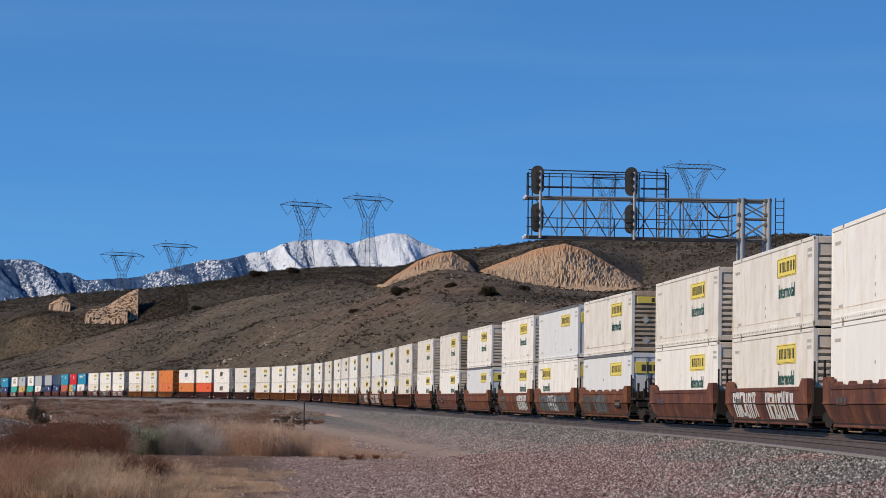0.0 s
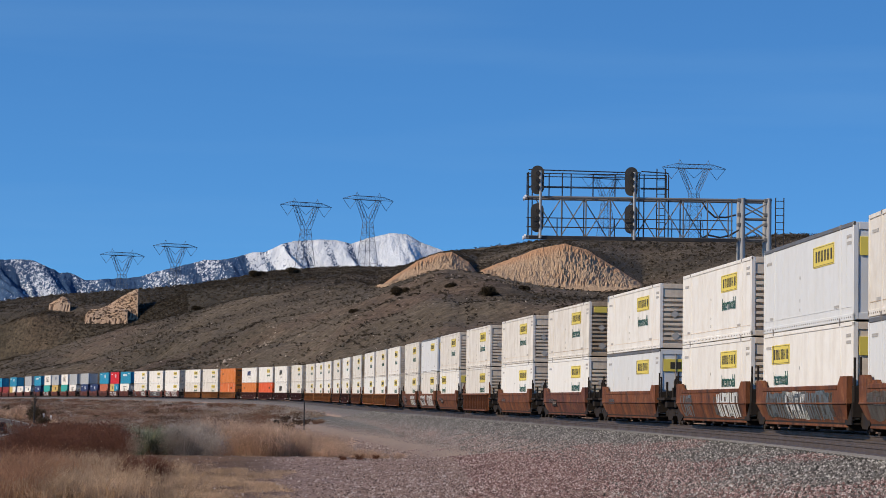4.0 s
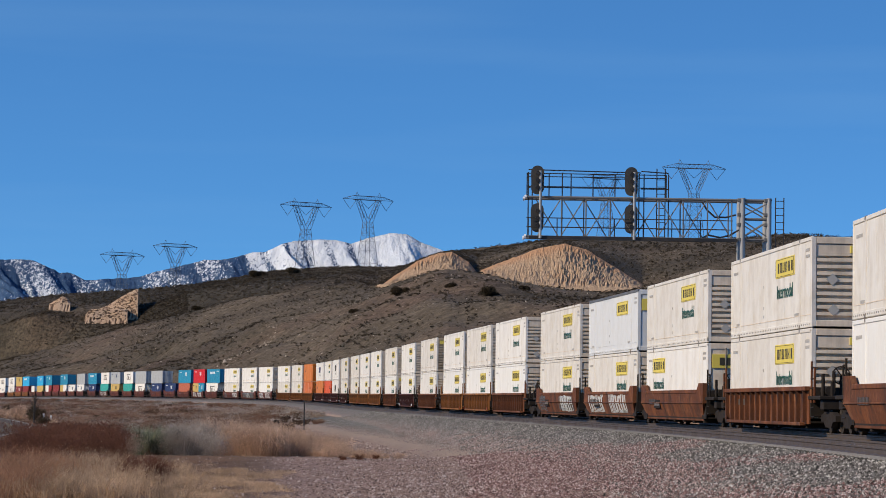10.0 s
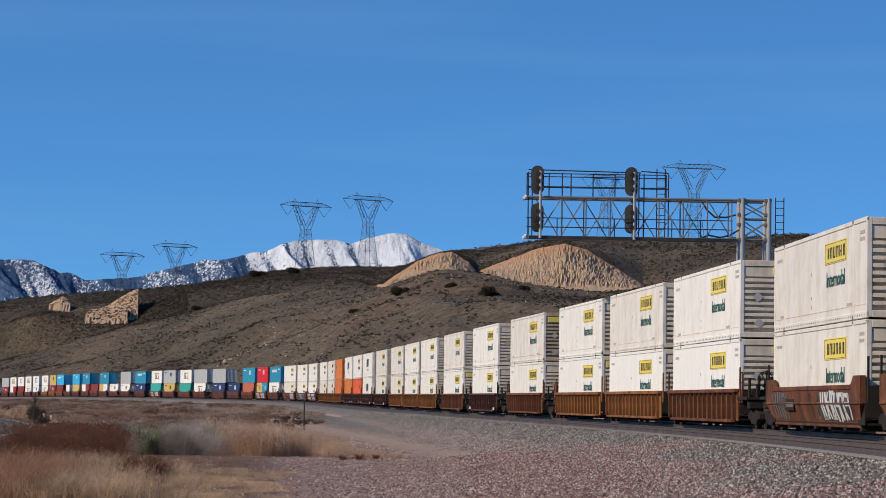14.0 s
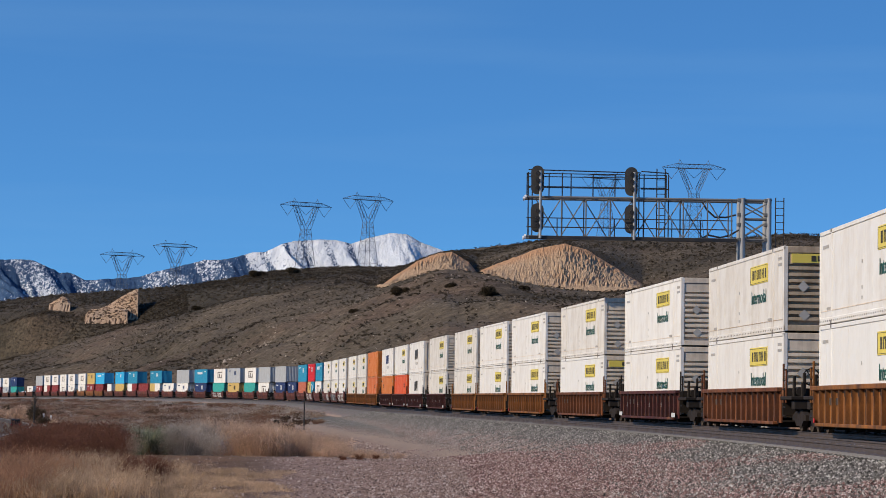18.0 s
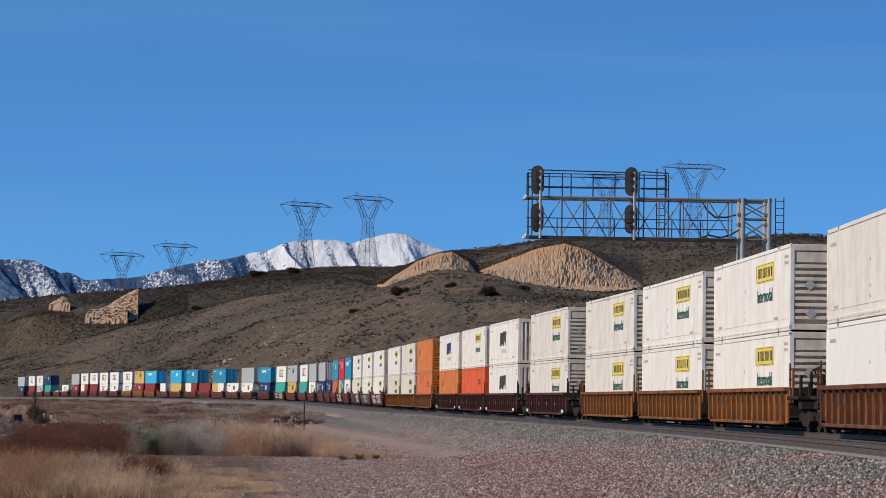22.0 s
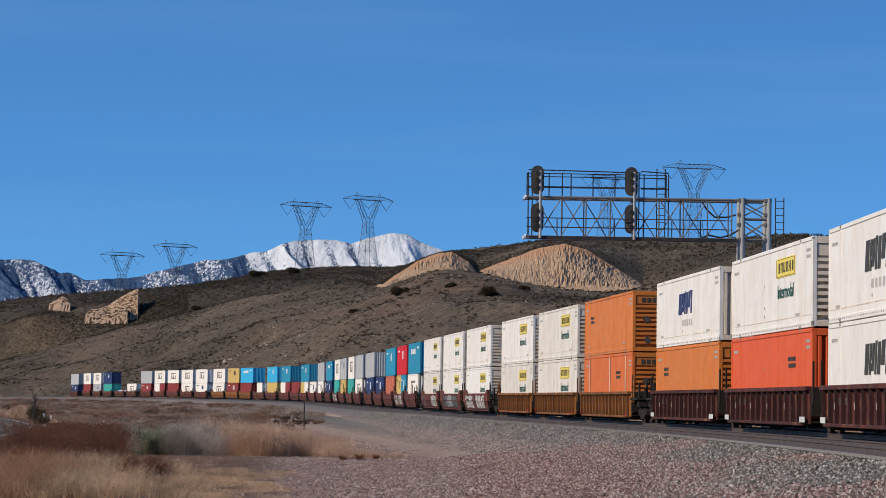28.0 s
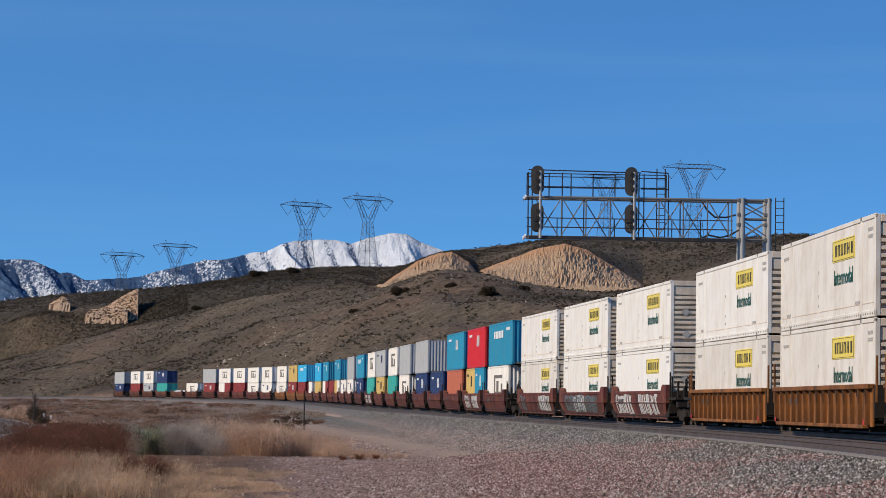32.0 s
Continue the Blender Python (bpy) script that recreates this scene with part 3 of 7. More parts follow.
def snow_material():
    m, nt, b = nodes_of("snowy_hazed_rock", 0.8)
    # the blue of distant haze is put into the rock's base colour
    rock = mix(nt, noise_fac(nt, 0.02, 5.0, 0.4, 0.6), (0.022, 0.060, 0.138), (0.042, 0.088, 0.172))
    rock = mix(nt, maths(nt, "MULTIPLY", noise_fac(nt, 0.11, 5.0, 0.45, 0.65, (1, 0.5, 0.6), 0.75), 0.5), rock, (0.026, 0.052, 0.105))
    speck = noise_fac(nt, 0.26, 7.0, 0.36, 0.64, (1, 0.5, 0.8), 0.80)
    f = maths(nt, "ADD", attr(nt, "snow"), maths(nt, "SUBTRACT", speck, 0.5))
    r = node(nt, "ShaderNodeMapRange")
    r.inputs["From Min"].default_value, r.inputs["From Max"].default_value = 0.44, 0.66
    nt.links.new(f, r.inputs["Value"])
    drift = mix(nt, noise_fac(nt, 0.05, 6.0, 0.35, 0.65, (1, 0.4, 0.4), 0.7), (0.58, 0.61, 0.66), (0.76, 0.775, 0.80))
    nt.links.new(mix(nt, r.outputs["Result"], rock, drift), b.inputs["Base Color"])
    bump(nt, b, noise_fac(nt, 0.06, 7.0, 0.3, 0.7, (1, 0.6, 0.6), 0.7), 0.7, 8.0)
    return m


def build_mountains():
    """A range under snow: a wooded left part, thinly covered, rising to two white domes."""
    u = np.linspace(-0.18, 0.03, 1000)
    f = np.linspace(0.30, 1.15, 115)
    uu, ff = np.meshgrid(u, f)
    far = 4200.0
    top = np.interp(uu, [q[0] for q in SNOW], [q[1] for q in SNOW])
    y = far - 620 * (1 - ff)
    x = uu * y
    dome = smooth(-0.088, -0.060, uu)

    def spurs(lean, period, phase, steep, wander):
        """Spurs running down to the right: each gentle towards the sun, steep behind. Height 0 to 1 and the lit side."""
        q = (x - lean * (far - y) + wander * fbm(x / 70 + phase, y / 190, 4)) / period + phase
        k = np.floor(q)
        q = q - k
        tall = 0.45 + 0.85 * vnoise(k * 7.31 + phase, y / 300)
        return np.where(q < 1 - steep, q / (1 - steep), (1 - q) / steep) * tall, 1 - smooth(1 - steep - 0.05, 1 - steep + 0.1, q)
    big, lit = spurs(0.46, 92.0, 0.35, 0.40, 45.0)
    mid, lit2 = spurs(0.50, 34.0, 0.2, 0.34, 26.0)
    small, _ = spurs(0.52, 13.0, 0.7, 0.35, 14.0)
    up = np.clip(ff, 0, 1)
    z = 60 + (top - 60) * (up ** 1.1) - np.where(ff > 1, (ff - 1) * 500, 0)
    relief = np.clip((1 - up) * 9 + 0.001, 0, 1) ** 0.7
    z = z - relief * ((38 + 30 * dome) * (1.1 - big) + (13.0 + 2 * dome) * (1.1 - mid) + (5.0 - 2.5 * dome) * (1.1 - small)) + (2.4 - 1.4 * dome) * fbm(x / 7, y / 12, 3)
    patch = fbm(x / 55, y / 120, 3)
    # snow thins on the unlit spur sides, painting their shade streaks darker
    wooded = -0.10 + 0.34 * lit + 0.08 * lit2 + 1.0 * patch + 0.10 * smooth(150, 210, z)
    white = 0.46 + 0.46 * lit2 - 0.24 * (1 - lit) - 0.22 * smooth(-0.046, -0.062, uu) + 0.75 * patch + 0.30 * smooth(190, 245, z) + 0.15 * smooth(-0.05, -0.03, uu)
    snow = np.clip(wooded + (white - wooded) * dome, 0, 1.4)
    n, k = uu.shape
    idx = np.arange(n * k).reshape(n, k)
    quads = np.stack([idx[:-1, :-1], idx[:-1, 1:], idx[1:, 1:], idx[1:, :-1]], axis=-1).reshape(-1, 4)
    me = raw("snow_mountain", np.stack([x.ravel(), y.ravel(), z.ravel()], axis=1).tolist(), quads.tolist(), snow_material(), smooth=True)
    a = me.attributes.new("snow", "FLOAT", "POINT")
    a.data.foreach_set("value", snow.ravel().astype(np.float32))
    return tagged(new("snow_mountain", me), "distant mountain range under fresh snow, its rock coloured blue as by haze", "mountain", kind="structure")


build_mountains()


# ---- bare earth on the hills: two slides and two broken outcrops ----
def earth_material(name, pale, warm, hollow_shade):
    m, nt, b = nodes_of(name, 0.95)
    b.inputs["Specular IOR Level"].default_value = 0.1
    c = mix(nt, noise_fac(nt, 0.35, 6.0, 0.38, 0.62), pale, tuple(k * 0.80 for k in pale))
    c = mix(nt, attr(nt, "rim"), c, warm)
    grain = noise_fac(nt, 1.5, 6.0, 0.40, 0.66, (1, 0.5, 1), 0.75)
    c = mix(nt, maths(nt, "MULTIPLY", grain, 0.45), c, tuple(k * 0.55 for k in warm))
    # shade painted into the sunken furrows and pocks
    c = mix(nt, attr(nt, "hollow_shade"), c, hollow_shade)
    nt.links.new(c, b.inputs["Base Color"])
    bump(nt, b, grain, 0.8, 0.35)
    return m


def sheet(name, x, y, z, material, keep=None, **values):
    """A grid of points as one smooth mesh with named values on its points."""
    n, k = x.shape
    idx = np.arange(n * k).reshape(n, k)
    quads = np.stack([idx[:-1, :-1], idx[:-1, 1:], idx[1:, 1:], idx[1:, :-1]], axis=-1).reshape(-1, 4)
    if keep is not None:
        quads = quads[keep.ravel()[quads].any(axis=1)]
    me = raw(name, np.stack([x.ravel(), y.ravel(), z.ravel()], axis=1).tolist(), quads.tolist(), material, smooth=True)
    for key, value in values.items():
        me.attributes.new(key, "FLOAT", "POINT").data.foreach_set("value", np.clip(value, 0, 1).ravel().astype(np.float32))
    return new(name, me)


SLIDE_EARTH = earth_material("slide_earth", (0.55, 0.385, 0.250), (0.53, 0.295, 0.160), (0.16, 0.095, 0.058))
OUTCROP_EARTH = earth_material("outcrop_earth", (0.58, 0.42, 0.30), (0.56, 0.37, 0.23), (0.10, 0.062, 0.045))


def build_slide(u0, u1, label):
    """A bare slope worn into close furrows, loose at its foot."""
    uu, dd = np.meshgrid(np.arange(u0 - 0.002, u1 + 0.002, 0.00014), np.arange(-7.0, 53.0, 0.6))
    d = np.maximum(col(FOOT, uu, 1), np.maximum(col(CREST, uu, 1), np.interp(uu, _lu, _ly) + 74) + 60) + dd
    x, y = uu * d, d
    z, _, _ = land(x.ravel(), y.ravel())
    z = z.reshape(x.shape)
    ragged = 5 * fbm(x / 7, y / 7, 3)
    inside = np.interp(uu, [q[0] for q in BARE], [q[1] for q in BARE]) * smooth(-6, 0, dd + ragged) * (1 - smooth(38, 47, dd + ragged))
    xr = x - 0.12 * dd
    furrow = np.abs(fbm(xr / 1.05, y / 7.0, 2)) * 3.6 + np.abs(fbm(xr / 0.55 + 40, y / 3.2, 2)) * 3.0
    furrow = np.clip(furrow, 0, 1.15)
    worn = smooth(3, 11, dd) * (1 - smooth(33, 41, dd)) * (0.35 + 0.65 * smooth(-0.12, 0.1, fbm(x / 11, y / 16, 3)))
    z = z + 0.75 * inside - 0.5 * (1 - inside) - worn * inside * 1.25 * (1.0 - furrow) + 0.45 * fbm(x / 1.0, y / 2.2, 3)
    # the deepest furrows also get the painted shade colour
    ob = sheet("earth_slide", x, y, z, SLIDE_EARTH, inside > 0.12, rim=smooth(28, 40, dd + ragged) * 0.9, hollow_shade=worn * smooth(0.40, 0.08, furrow) * 0.75)
    return tagged(ob, label, "earth slide", kind="structure")


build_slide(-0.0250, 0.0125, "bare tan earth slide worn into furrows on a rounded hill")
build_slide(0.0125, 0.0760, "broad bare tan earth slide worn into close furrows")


def build_outcrop(u0, u1, d0, depth, foot, crown, steps, label):
    """A broken face of layered earth. foot, crown: heights at shares of its width; steps: (share of depth, share of height)."""
    a, f = np.meshgrid(np.linspace(0, 1, int((u1 - u0) / 0.00011)), np.linspace(0, 1, 130))
    uu = u0 + (u1 - u0) * a
    lo, hi = (np.interp(a, [q[0] for q in t], [q[1] for q in t]) for t in (foot, crown))
    g = np.minimum(f / 0.72, 1.0)
    rise = np.interp(g, [q[0] for q in steps], [q[1] for q in steps])
    apron = smooth(0.10, 0.0, f)
    d = d0 + depth * g + 26 * np.maximum(0, f - 0.72) / 0.28 - 5 * apron
    x, y = uu * d, d
    z = lo + (hi - lo) * rise
    bed = z / 1.15 + 0.8 * fbm(x / 9, z / 6, 2)
    layer = np.abs(bed - np.floor(bed) - 0.5) * 2
    pock = smooth(0.05, 0.15, fbm(x / 0.75, z / 0.42, 3) + 0.05 * layer)
    edge = np.minimum(np.minimum(smooth(0, 0.03, a), smooth(1.0, 0.985, a)), 1 - smooth(0.80, 1.0, f))
    y = y + 0.5 * pock + 0.7 * fbm(x / 2.2, z / 1.2, 3)
    x = uu * y
    ground = land(x.ravel(), y.ravel())[0].reshape(x.shape) - 1.2
    z = z + 0.35 * fbm(x / 1.5, y / 1.5, 3)
    z = ground + (z - ground) * edge * (1 - apron)
    ob = sheet("rock_outcrop", x, y, z, OUTCROP_EARTH, None, rim=0.5 + 1.6 * fbm(x / 6, z / 4, 3), hollow_shade=0.85 * pock)
    return tagged(ob, label, "rock outcrop", kind="structure")


build_outcrop(-0.1334, -0.1170, 1283, 5, [(0, 36.4), (0.4, 35.6), (1, 36.6)], [(0, 38.4), (0.12, 41.6), (0.5, 42.2), (1, 42.0)], [(0, 0), (0.8, 0.94), (1, 1)], "low broken block of pale layered earth on the hillside")
build_outcrop(-0.1290, -0.1132, 1293, 12, [(0, 41.0), (1, 40.0)], [(0, 42.0), (0.28, 44.4), (0.6, 48.8), (0.9, 52.2), (1, 52.6)], [(0, 0), (0.3, 0.36), (0.45, 0.42), (0.75, 0.80), (1, 1)], "leaning wedge of pale layered earth with a sharp edge")
build_outcrop(-0.1468, -0.1386, 1318, 8, [(0, 44.0), (1, 44.6)], [(0, 45.2), (0.35, 47.4), (0.62, 49.2), (0.85, 48.2), (1, 46.2)], [(0, 0), (0.5, 0.7), (1, 1)], "small pale earth outcrop among dark brush")


# ---- track ----
def ballast_material():
    m, nt, b = nodes_of("ballast", 0.95)
    tc = nt.nodes.new("ShaderNodeTexCoord")
    v = node(nt, "ShaderNodeTexVoronoi", Scale=9.0)
    nt.links.new(tc.outputs["Object"], v.inputs["Vector"])
    sep = nt.nodes.new("ShaderNodeSeparateColor")
    nt.links.new(v.outputs["Color"], sep.inputs["Color"])
    c = mix(nt, sep.outputs["Red"], (0.06, 0.055, 0.05), (0.185, 0.17, 0.155))
    c = mix(nt, maths(nt, "MULTIPLY", noise_fac(nt, 0.25, 5.0, 0.5, 0.7), 0.5), c, (0.15, 0.092, 0.08))
    c = mix(nt, maths(nt, "MULTIPLY", noise_fac(nt, 1.6, 6.0, 0.42, 0.62, (1, 1, 1), 0.8), 0.6), c, (0.25, 0.232, 0.212))
    top = mix(nt, noise_fac(nt, 2.0, 4.0, 0.4, 0.7, (1, 0.3, 1)), (0.11, 0.096, 0.085), (0.15, 0.132, 0.117))
    c = mix(nt, attr(nt, "top"), c, top)
    # stones under and behind the train darkened to deepen its shadow
    c = mix(nt, maths(nt, "MULTIPLY", attr(nt, "train_shade"), 0.9), c, mix(nt, sep.outputs["Green"], (0.030, 0.022, 0.016), (0.075, 0.052, 0.036)))
    foot = mix(nt, sep.outputs["Blue"], (0.19, 0.120, 0.098), (0.42, 0.295, 0.245))
    ragged = node(nt, "ShaderNodeMapRange")
    ragged.inputs["From Min"].default_value, ragged.inputs["From Max"].default_value = 0.35, 0.85
    nt.links.new(maths(nt, "ADD", maths(nt, "SUBTRACT", noise_fac(nt, 0.5, 6.0, 0.3, 0.7, (1, 1, 1), 0.75), 0.5), attr(nt, "foot")), ragged.inputs["Value"])
    c = mix(nt, ragged.outputs["Result"], c, foot)
    nt.links.new(c, b.inputs["Base Color"])
    bump(nt, b, v.outputs["Distance"], 0.9, 0.06)
    return m


def sweep(name, section, s0, s1, step, material, growth=1.0):
    """Draws a section of (offset, height) points along the line."""
    stations, s = [], s0
    while s < s1:
        stations.append(s)
        s += step * (1 + growth * max(0.0, s) / 200)
    stations.append(s1)
    verts, faces, k = [], [], len(section)
    for s in stations:
        for off, h in section:
            if off > 8.2 and not isinstance(growth, float):
                off = 8.2 + (off - 8.2) * max(0.12, 1 - max(0, s - 40) / 110)
            x, y, z, _ = line(s, off)
            verts.append((x, y, z + h))
    for i in range(len(stations) - 1):
        for j in range(k - 1):
            a = i * k + j
            faces.append((a, a + 1, a + k + 1, a + k))
    return raw(name, verts, faces, material)


# the first two points add a far shelf for the painted train shadow
BED = [(-14.0, -1.35), (-9.5, -0.72), (-4.6, -0.5), (-2.1, -0.24), (-1.7, -0.2), (1.7, -0.2), (2.15, -0.25), (2.6, -0.2), (5.3, -0.2), (5.75, -0.25), (8.2, -0.66), (10.2, -1.21), (12.5, -1.95)]
bed_mesh = sweep("ballast_bed", BED, -130, 1300, 3.0, ballast_material(), 1)
_top = bed_mesh.attributes.new("top", "FLOAT", "POINT")
_top.data.foreach_set("value", ([0, 0, 0, 0.6, 1, 1, 1, 1, 1, 0.4, 0, 0, 0] * (len(bed_mesh.vertices) // len(BED))))
for _name, _row in (("train_shade", [1, 1, 1, 1, 1, 1, 0.8, 0.1, 0, 0, 0, 0, 0]), ("foot", [0, 0, 0, 0, 0, 0, 0, 0, 0, 0.1, 0.55, 0.9, 1.1])):
    bed_mesh.attributes.new(_name, "FLOAT", "POINT").data.foreach_set("value", _row * (len(bed_mesh.vertices) // len(BED)))
tagged(new("ballast_bed", bed_mesh), "grey crushed-stone bed carrying two tracks", "ballast", kind="structure")


def rail_section(off):
    pts = [(-0.065, -0.17), (-0.065, -0.155), (-0.012, -0.13), (-0.012, -0.05), (-0.036, -0.035), (-0.036, 0.0), (0.036, 0.0), (0.036, -0.035),
           (0.012, -0.05), (0.012, -0.13), (0.065, -0.155), (0.065, -0.17)]
    return [(off + a, h) for a, h in pts]


def build_track(off, label):
    x, y, z, th = line(20, off)
    track = new("railway_track")
    track.matrix_world = pose(x, y, z)
    inv = track.matrix_world.inverted()
    for g in (-0.755, 0.755):
        me = sweep("rail", rail_section(off + g), -130, 1300, 3.0, RAIL_STEEL)
        me.transform(inv)
        ob = new("rail", me)
        ob.parent = track
    tie = soft_box(bmesh.new(), -1.28, 1.28, -0.11, 0.11, -0.20, -0.165, 0.012)
    tie_mesh = mesh_of("tie", tie, TIE)
    s = -75.0
    while s < 95:
        x, y, z, th = line(s, off)
        again("tie", tie_mesh, track, inv @ pose(x, y, z, 0, 0, math.degrees(th)))
        s += 0.61
    return tagged(track, label, "railway track", group="parallel main tracks", kind="structure")


build_track(0.0, "rusty steel rails of the occupied track on ballast")
build_track(4.3, "empty steel railway track in front of the train")


# ---- the road in the wash ----
def road_at(y, off=0.0):
    xs, ys = [q[0] for q in ROAD], [q[1] for q in ROAD]
    x0, x1 = np.interp(y - 4, ys, xs), np.interp(y + 4, ys, xs)
    x0, x1 = (np.interp(y - 18, ys, xs) + x0 * 2) / 3, (np.interp(y + 18, ys, xs) + x1 * 2) / 3
    dx, dy = (x1 - x0) / 8 * 0.7, 1.0
    n = math.hypot(dx, dy)
    return float((x0 + x1) / 2 + off * dy / n), float(y - off * dx / n), math.atan2(-dx, dy)


def road_strip(name, o0, o1, rise, material):
    verts, faces = [], []
    ys = np.arange(255, 775, 5.0)
    for y in ys:
        for o in (o0, o1):
            a, b, _ = road_at(y, o)
            verts.append((a, b, float(road_z(b)) + rise))
    for i in range(len(ys) - 1):
        faces.append((2 * i, 2 * i + 1, 2 * i + 3, 2 * i + 2))
    return raw(name, verts, faces, material)


road = tagged(new("road", road_strip("road", -4.6, 4.6, 0.0, ASPHALT)), "grey two-lane asphalt road curving through the wash", "road", kind="structure")
for o in (-3.9, 3.9):
    ob = new("edge_line", road_strip("edge_line", o - 0.12, o + 0.12, 0.012, LINE_PAINT))
    ob.parent = road
for o in (-0.2, 0.2):
    ob = new("centre_line", road_strip("centre_line", o - 0.06, o + 0.06, 0.012, FADED_YELLOW))
    ob.parent = road


# ---- the signal gantry over both tracks ----
def build_gantry():
    """Local: x along the boom (0 at the front inner mast, boom towards -x), y away from the camera, z = 0 at rail level."""
    g = new("signal_gantry")
    x, y, z, th = line(14.8, -5.15)
    g.matrix_world = pose(x, y, z, 0, 0, 2.0)
    low, high, depth = 9.15, 11.12, 1.25
    ends = (-10.85, 1.45)
    for i, mx in enumerate((0.0, 1.32)):
        for j, my in enumerate((0.0, depth)):
            part("mast", bar(bmesh.new(), (mx, my, -1.1), (mx, my, 11.2), 0.128, 14), MAST, g, "round galvanised steel mast")
            part("mast_cap", bar(bmesh.new(), (mx, my, 11.2), (mx, my, 11.23), 0.138, 14), MAST, g)
            base = soft_box(bmesh.new(), mx - 0.4, mx + 0.4, my - 0.4, my + 0.4, -1.2, -0.5, 0.03)
            part("footing", base, TIE, g, "concrete footing")
    for my in (0.0, depth):
        for zz, r in ((low, 0.052), (high, 0.064)):
            part("chord", bar(bmesh.new(), (ends[0], my, zz), (ends[1], my, zz), r, 8), GALV, g)
            part("chord_end", bar(bmesh.new(), (ends[0] - 0.09, my, zz), (ends[0], my, zz), 0.10, 8), SIGN_WHITE, g)
    bays = np.linspace(-10.3, -0.55, 9)
    for k, (a, b) in enumerate(zip(bays, bays[1:])):
        for my in (0.0, depth):
            up = (k % 2 == 0) == (my == 0.0)
            part("diagonal_brace", bar(bmesh.new(), (a, my, low if up else high), (b, my, high if up else low), 0.031, 6), GALV, g)
            if my == 0.0 or k % 2:
                part("upright_brace", bar(bmesh.new(), (b, my, low), (b, my, high), 0.034, 6), GALV, g)
        part("cross_brace", bar(bmesh.new(), (a, 0, low), (b, depth, low), 0.03, 6), DARK_STEEL, g)
        part("cross_tie", bar(bmesh.new(), (a, 0, high), (a, depth, high), 0.03, 6), DARK_STEEL, g)
    for a, b in (((0.0, low + 0.1), (1.32, low + 0.95)), ((0.0, low + 0.95), (1.32, low + 0.1)), ((0.0, low + 1.15), (1.32, high - 0.1)), ((0.0, high - 0.1), (1.32, low + 1.15))):
        for my in (0.0, depth):
            part("mast_brace", bar(bmesh.new(), (a[0], my, a[1]), (b[0], my, b[1]), 0.035, 6), GALV, g)
    part("mast_strut", bar(bmesh.new(), (0, 0, low + 1.02), (1.32, 0, low + 1.02), 0.07, 8), GALV, g)
    for hx in (-0.18, 1.15):
        for hz in (low, low + 0.75, low + 1.25, high):
            part("chord_clamp", soft_box(bmesh.new(), hx - 0.09, hx + 0.09, -0.10, 0.10, hz - 0.09, hz + 0.09, 0.02), GALV, g)
    # walkway and hand rails behind the boom
    deck = box(bmesh.new(), -10.7, -0.3, depth + 0.05, depth + 0.85, low - 0.03, low + 0.02)
    part("walkway_grating", deck, DARK_STEEL, g, "dark steel walkway grating")
    part("walkway_edge", box(bmesh.new(), -10.7, -0.3, -0.14, -0.09, low - 0.14, low + 0.03), DARK_STEEL, g)
    for zz in (low + 0.62, low + 1.08):
        part("hand_rail", bar(bmesh.new(), (-10.7, depth + 0.85, zz), (-0.5, depth + 0.85, zz), 0.024, 6), DARK_STEEL, g)
        part("hand_rail", bar(bmesh.new(), (-10.7, -0.12, zz - 0.16), (-0.5, -0.12, zz - 0.16), 0.022, 6), DARK_STEEL, g)
    for px in np.arange(-10.6, -0.4, 1.46):
        part("rail_post", bar(bmesh.new(), (px, depth + 0.85, low), (px, depth + 0.85, low + 1.1), 0.026, 6), DARK_STEEL, g)
    # upper cages round the upper heads
    for x0, x1 in ((-10.75, -5.2), (-5.1, -3.72)):
        for zz in (high + 0.5, high + 0.62, high + 1.12, high + 1.28):
            part("cage_rail", bar(bmesh.new(), (x0, depth * (0.2 if zz < high + 0.6 else 0.9), zz), (x1, depth * (0.2 if zz < high + 0.6 else 0.9), zz), 0.026, 6), DARK_STEEL, g)
        for px in np.arange(x0, x1 + 0.1, (x1 - x0) / max(1, round((x1 - x0) / 1.1))):
            part("cage_post", bar(bmesh.new(), (px, depth * 0.9, high), (px, depth * 0.9, high + 1.3), 0.03, 6), DARK_STEEL, g)
    for px in (-10.75, -10.55, -9.05, -5.2, -4.95, -3.72):
        part("cage_upright", bar(bmesh.new(), (px, 0.15, low), (px, 0.15, high + 1.25), 0.03, 6), DARK_STEEL, g)
    for x0, x1 in ((-10.75, -5.1), (-5.1, -3.72)):
        part("top_rail", bar(bmesh.new(), (x0, 0.15, high + 1.38), (x1, 0.15, high + 1.30), 0.032, 6), DARK_STEEL, g)
    # ladders
    for lx, z0, z1 in ((-4.18, low, high + 1.62), (1.85, low - 3.5, high + 0.25)):
        for dx in (0.0, 0.42):
            part("ladder_rail", bar(bmesh.new(), (lx + dx, depth, z0), (lx + dx, depth, z1), 0.028, 6), DARK_STEEL, g)
        for zz in np.arange(z0 + 0.15, z1, 0.36):
            part("ladder_rung", bar(bmesh.new(), (lx, depth, zz), (lx + 0.42, depth, zz), 0.018, 5), DARK_STEEL, g)
    # cables slung from the boom to the mast
    for pts in ([(-2.0, high - 0.1), (-1.75, high - 0.5), (-1.35, high - 0.85), (-0.8, high - 0.85), (-0.3, high - 0.72)],
                [(-2.0, low + 0.05), (-1.7, low + 0.22), (-1.1, low + 0.10), (-0.6, low + 0.22), (-0.15, low + 0.5)]):
        bm = bmesh.new()
        for a, b in zip(pts, pts[1:]):
            bar(bm, (a[0], 0.3, a[1]), (b[0], 0.3, b[1]), 0.05, 6)
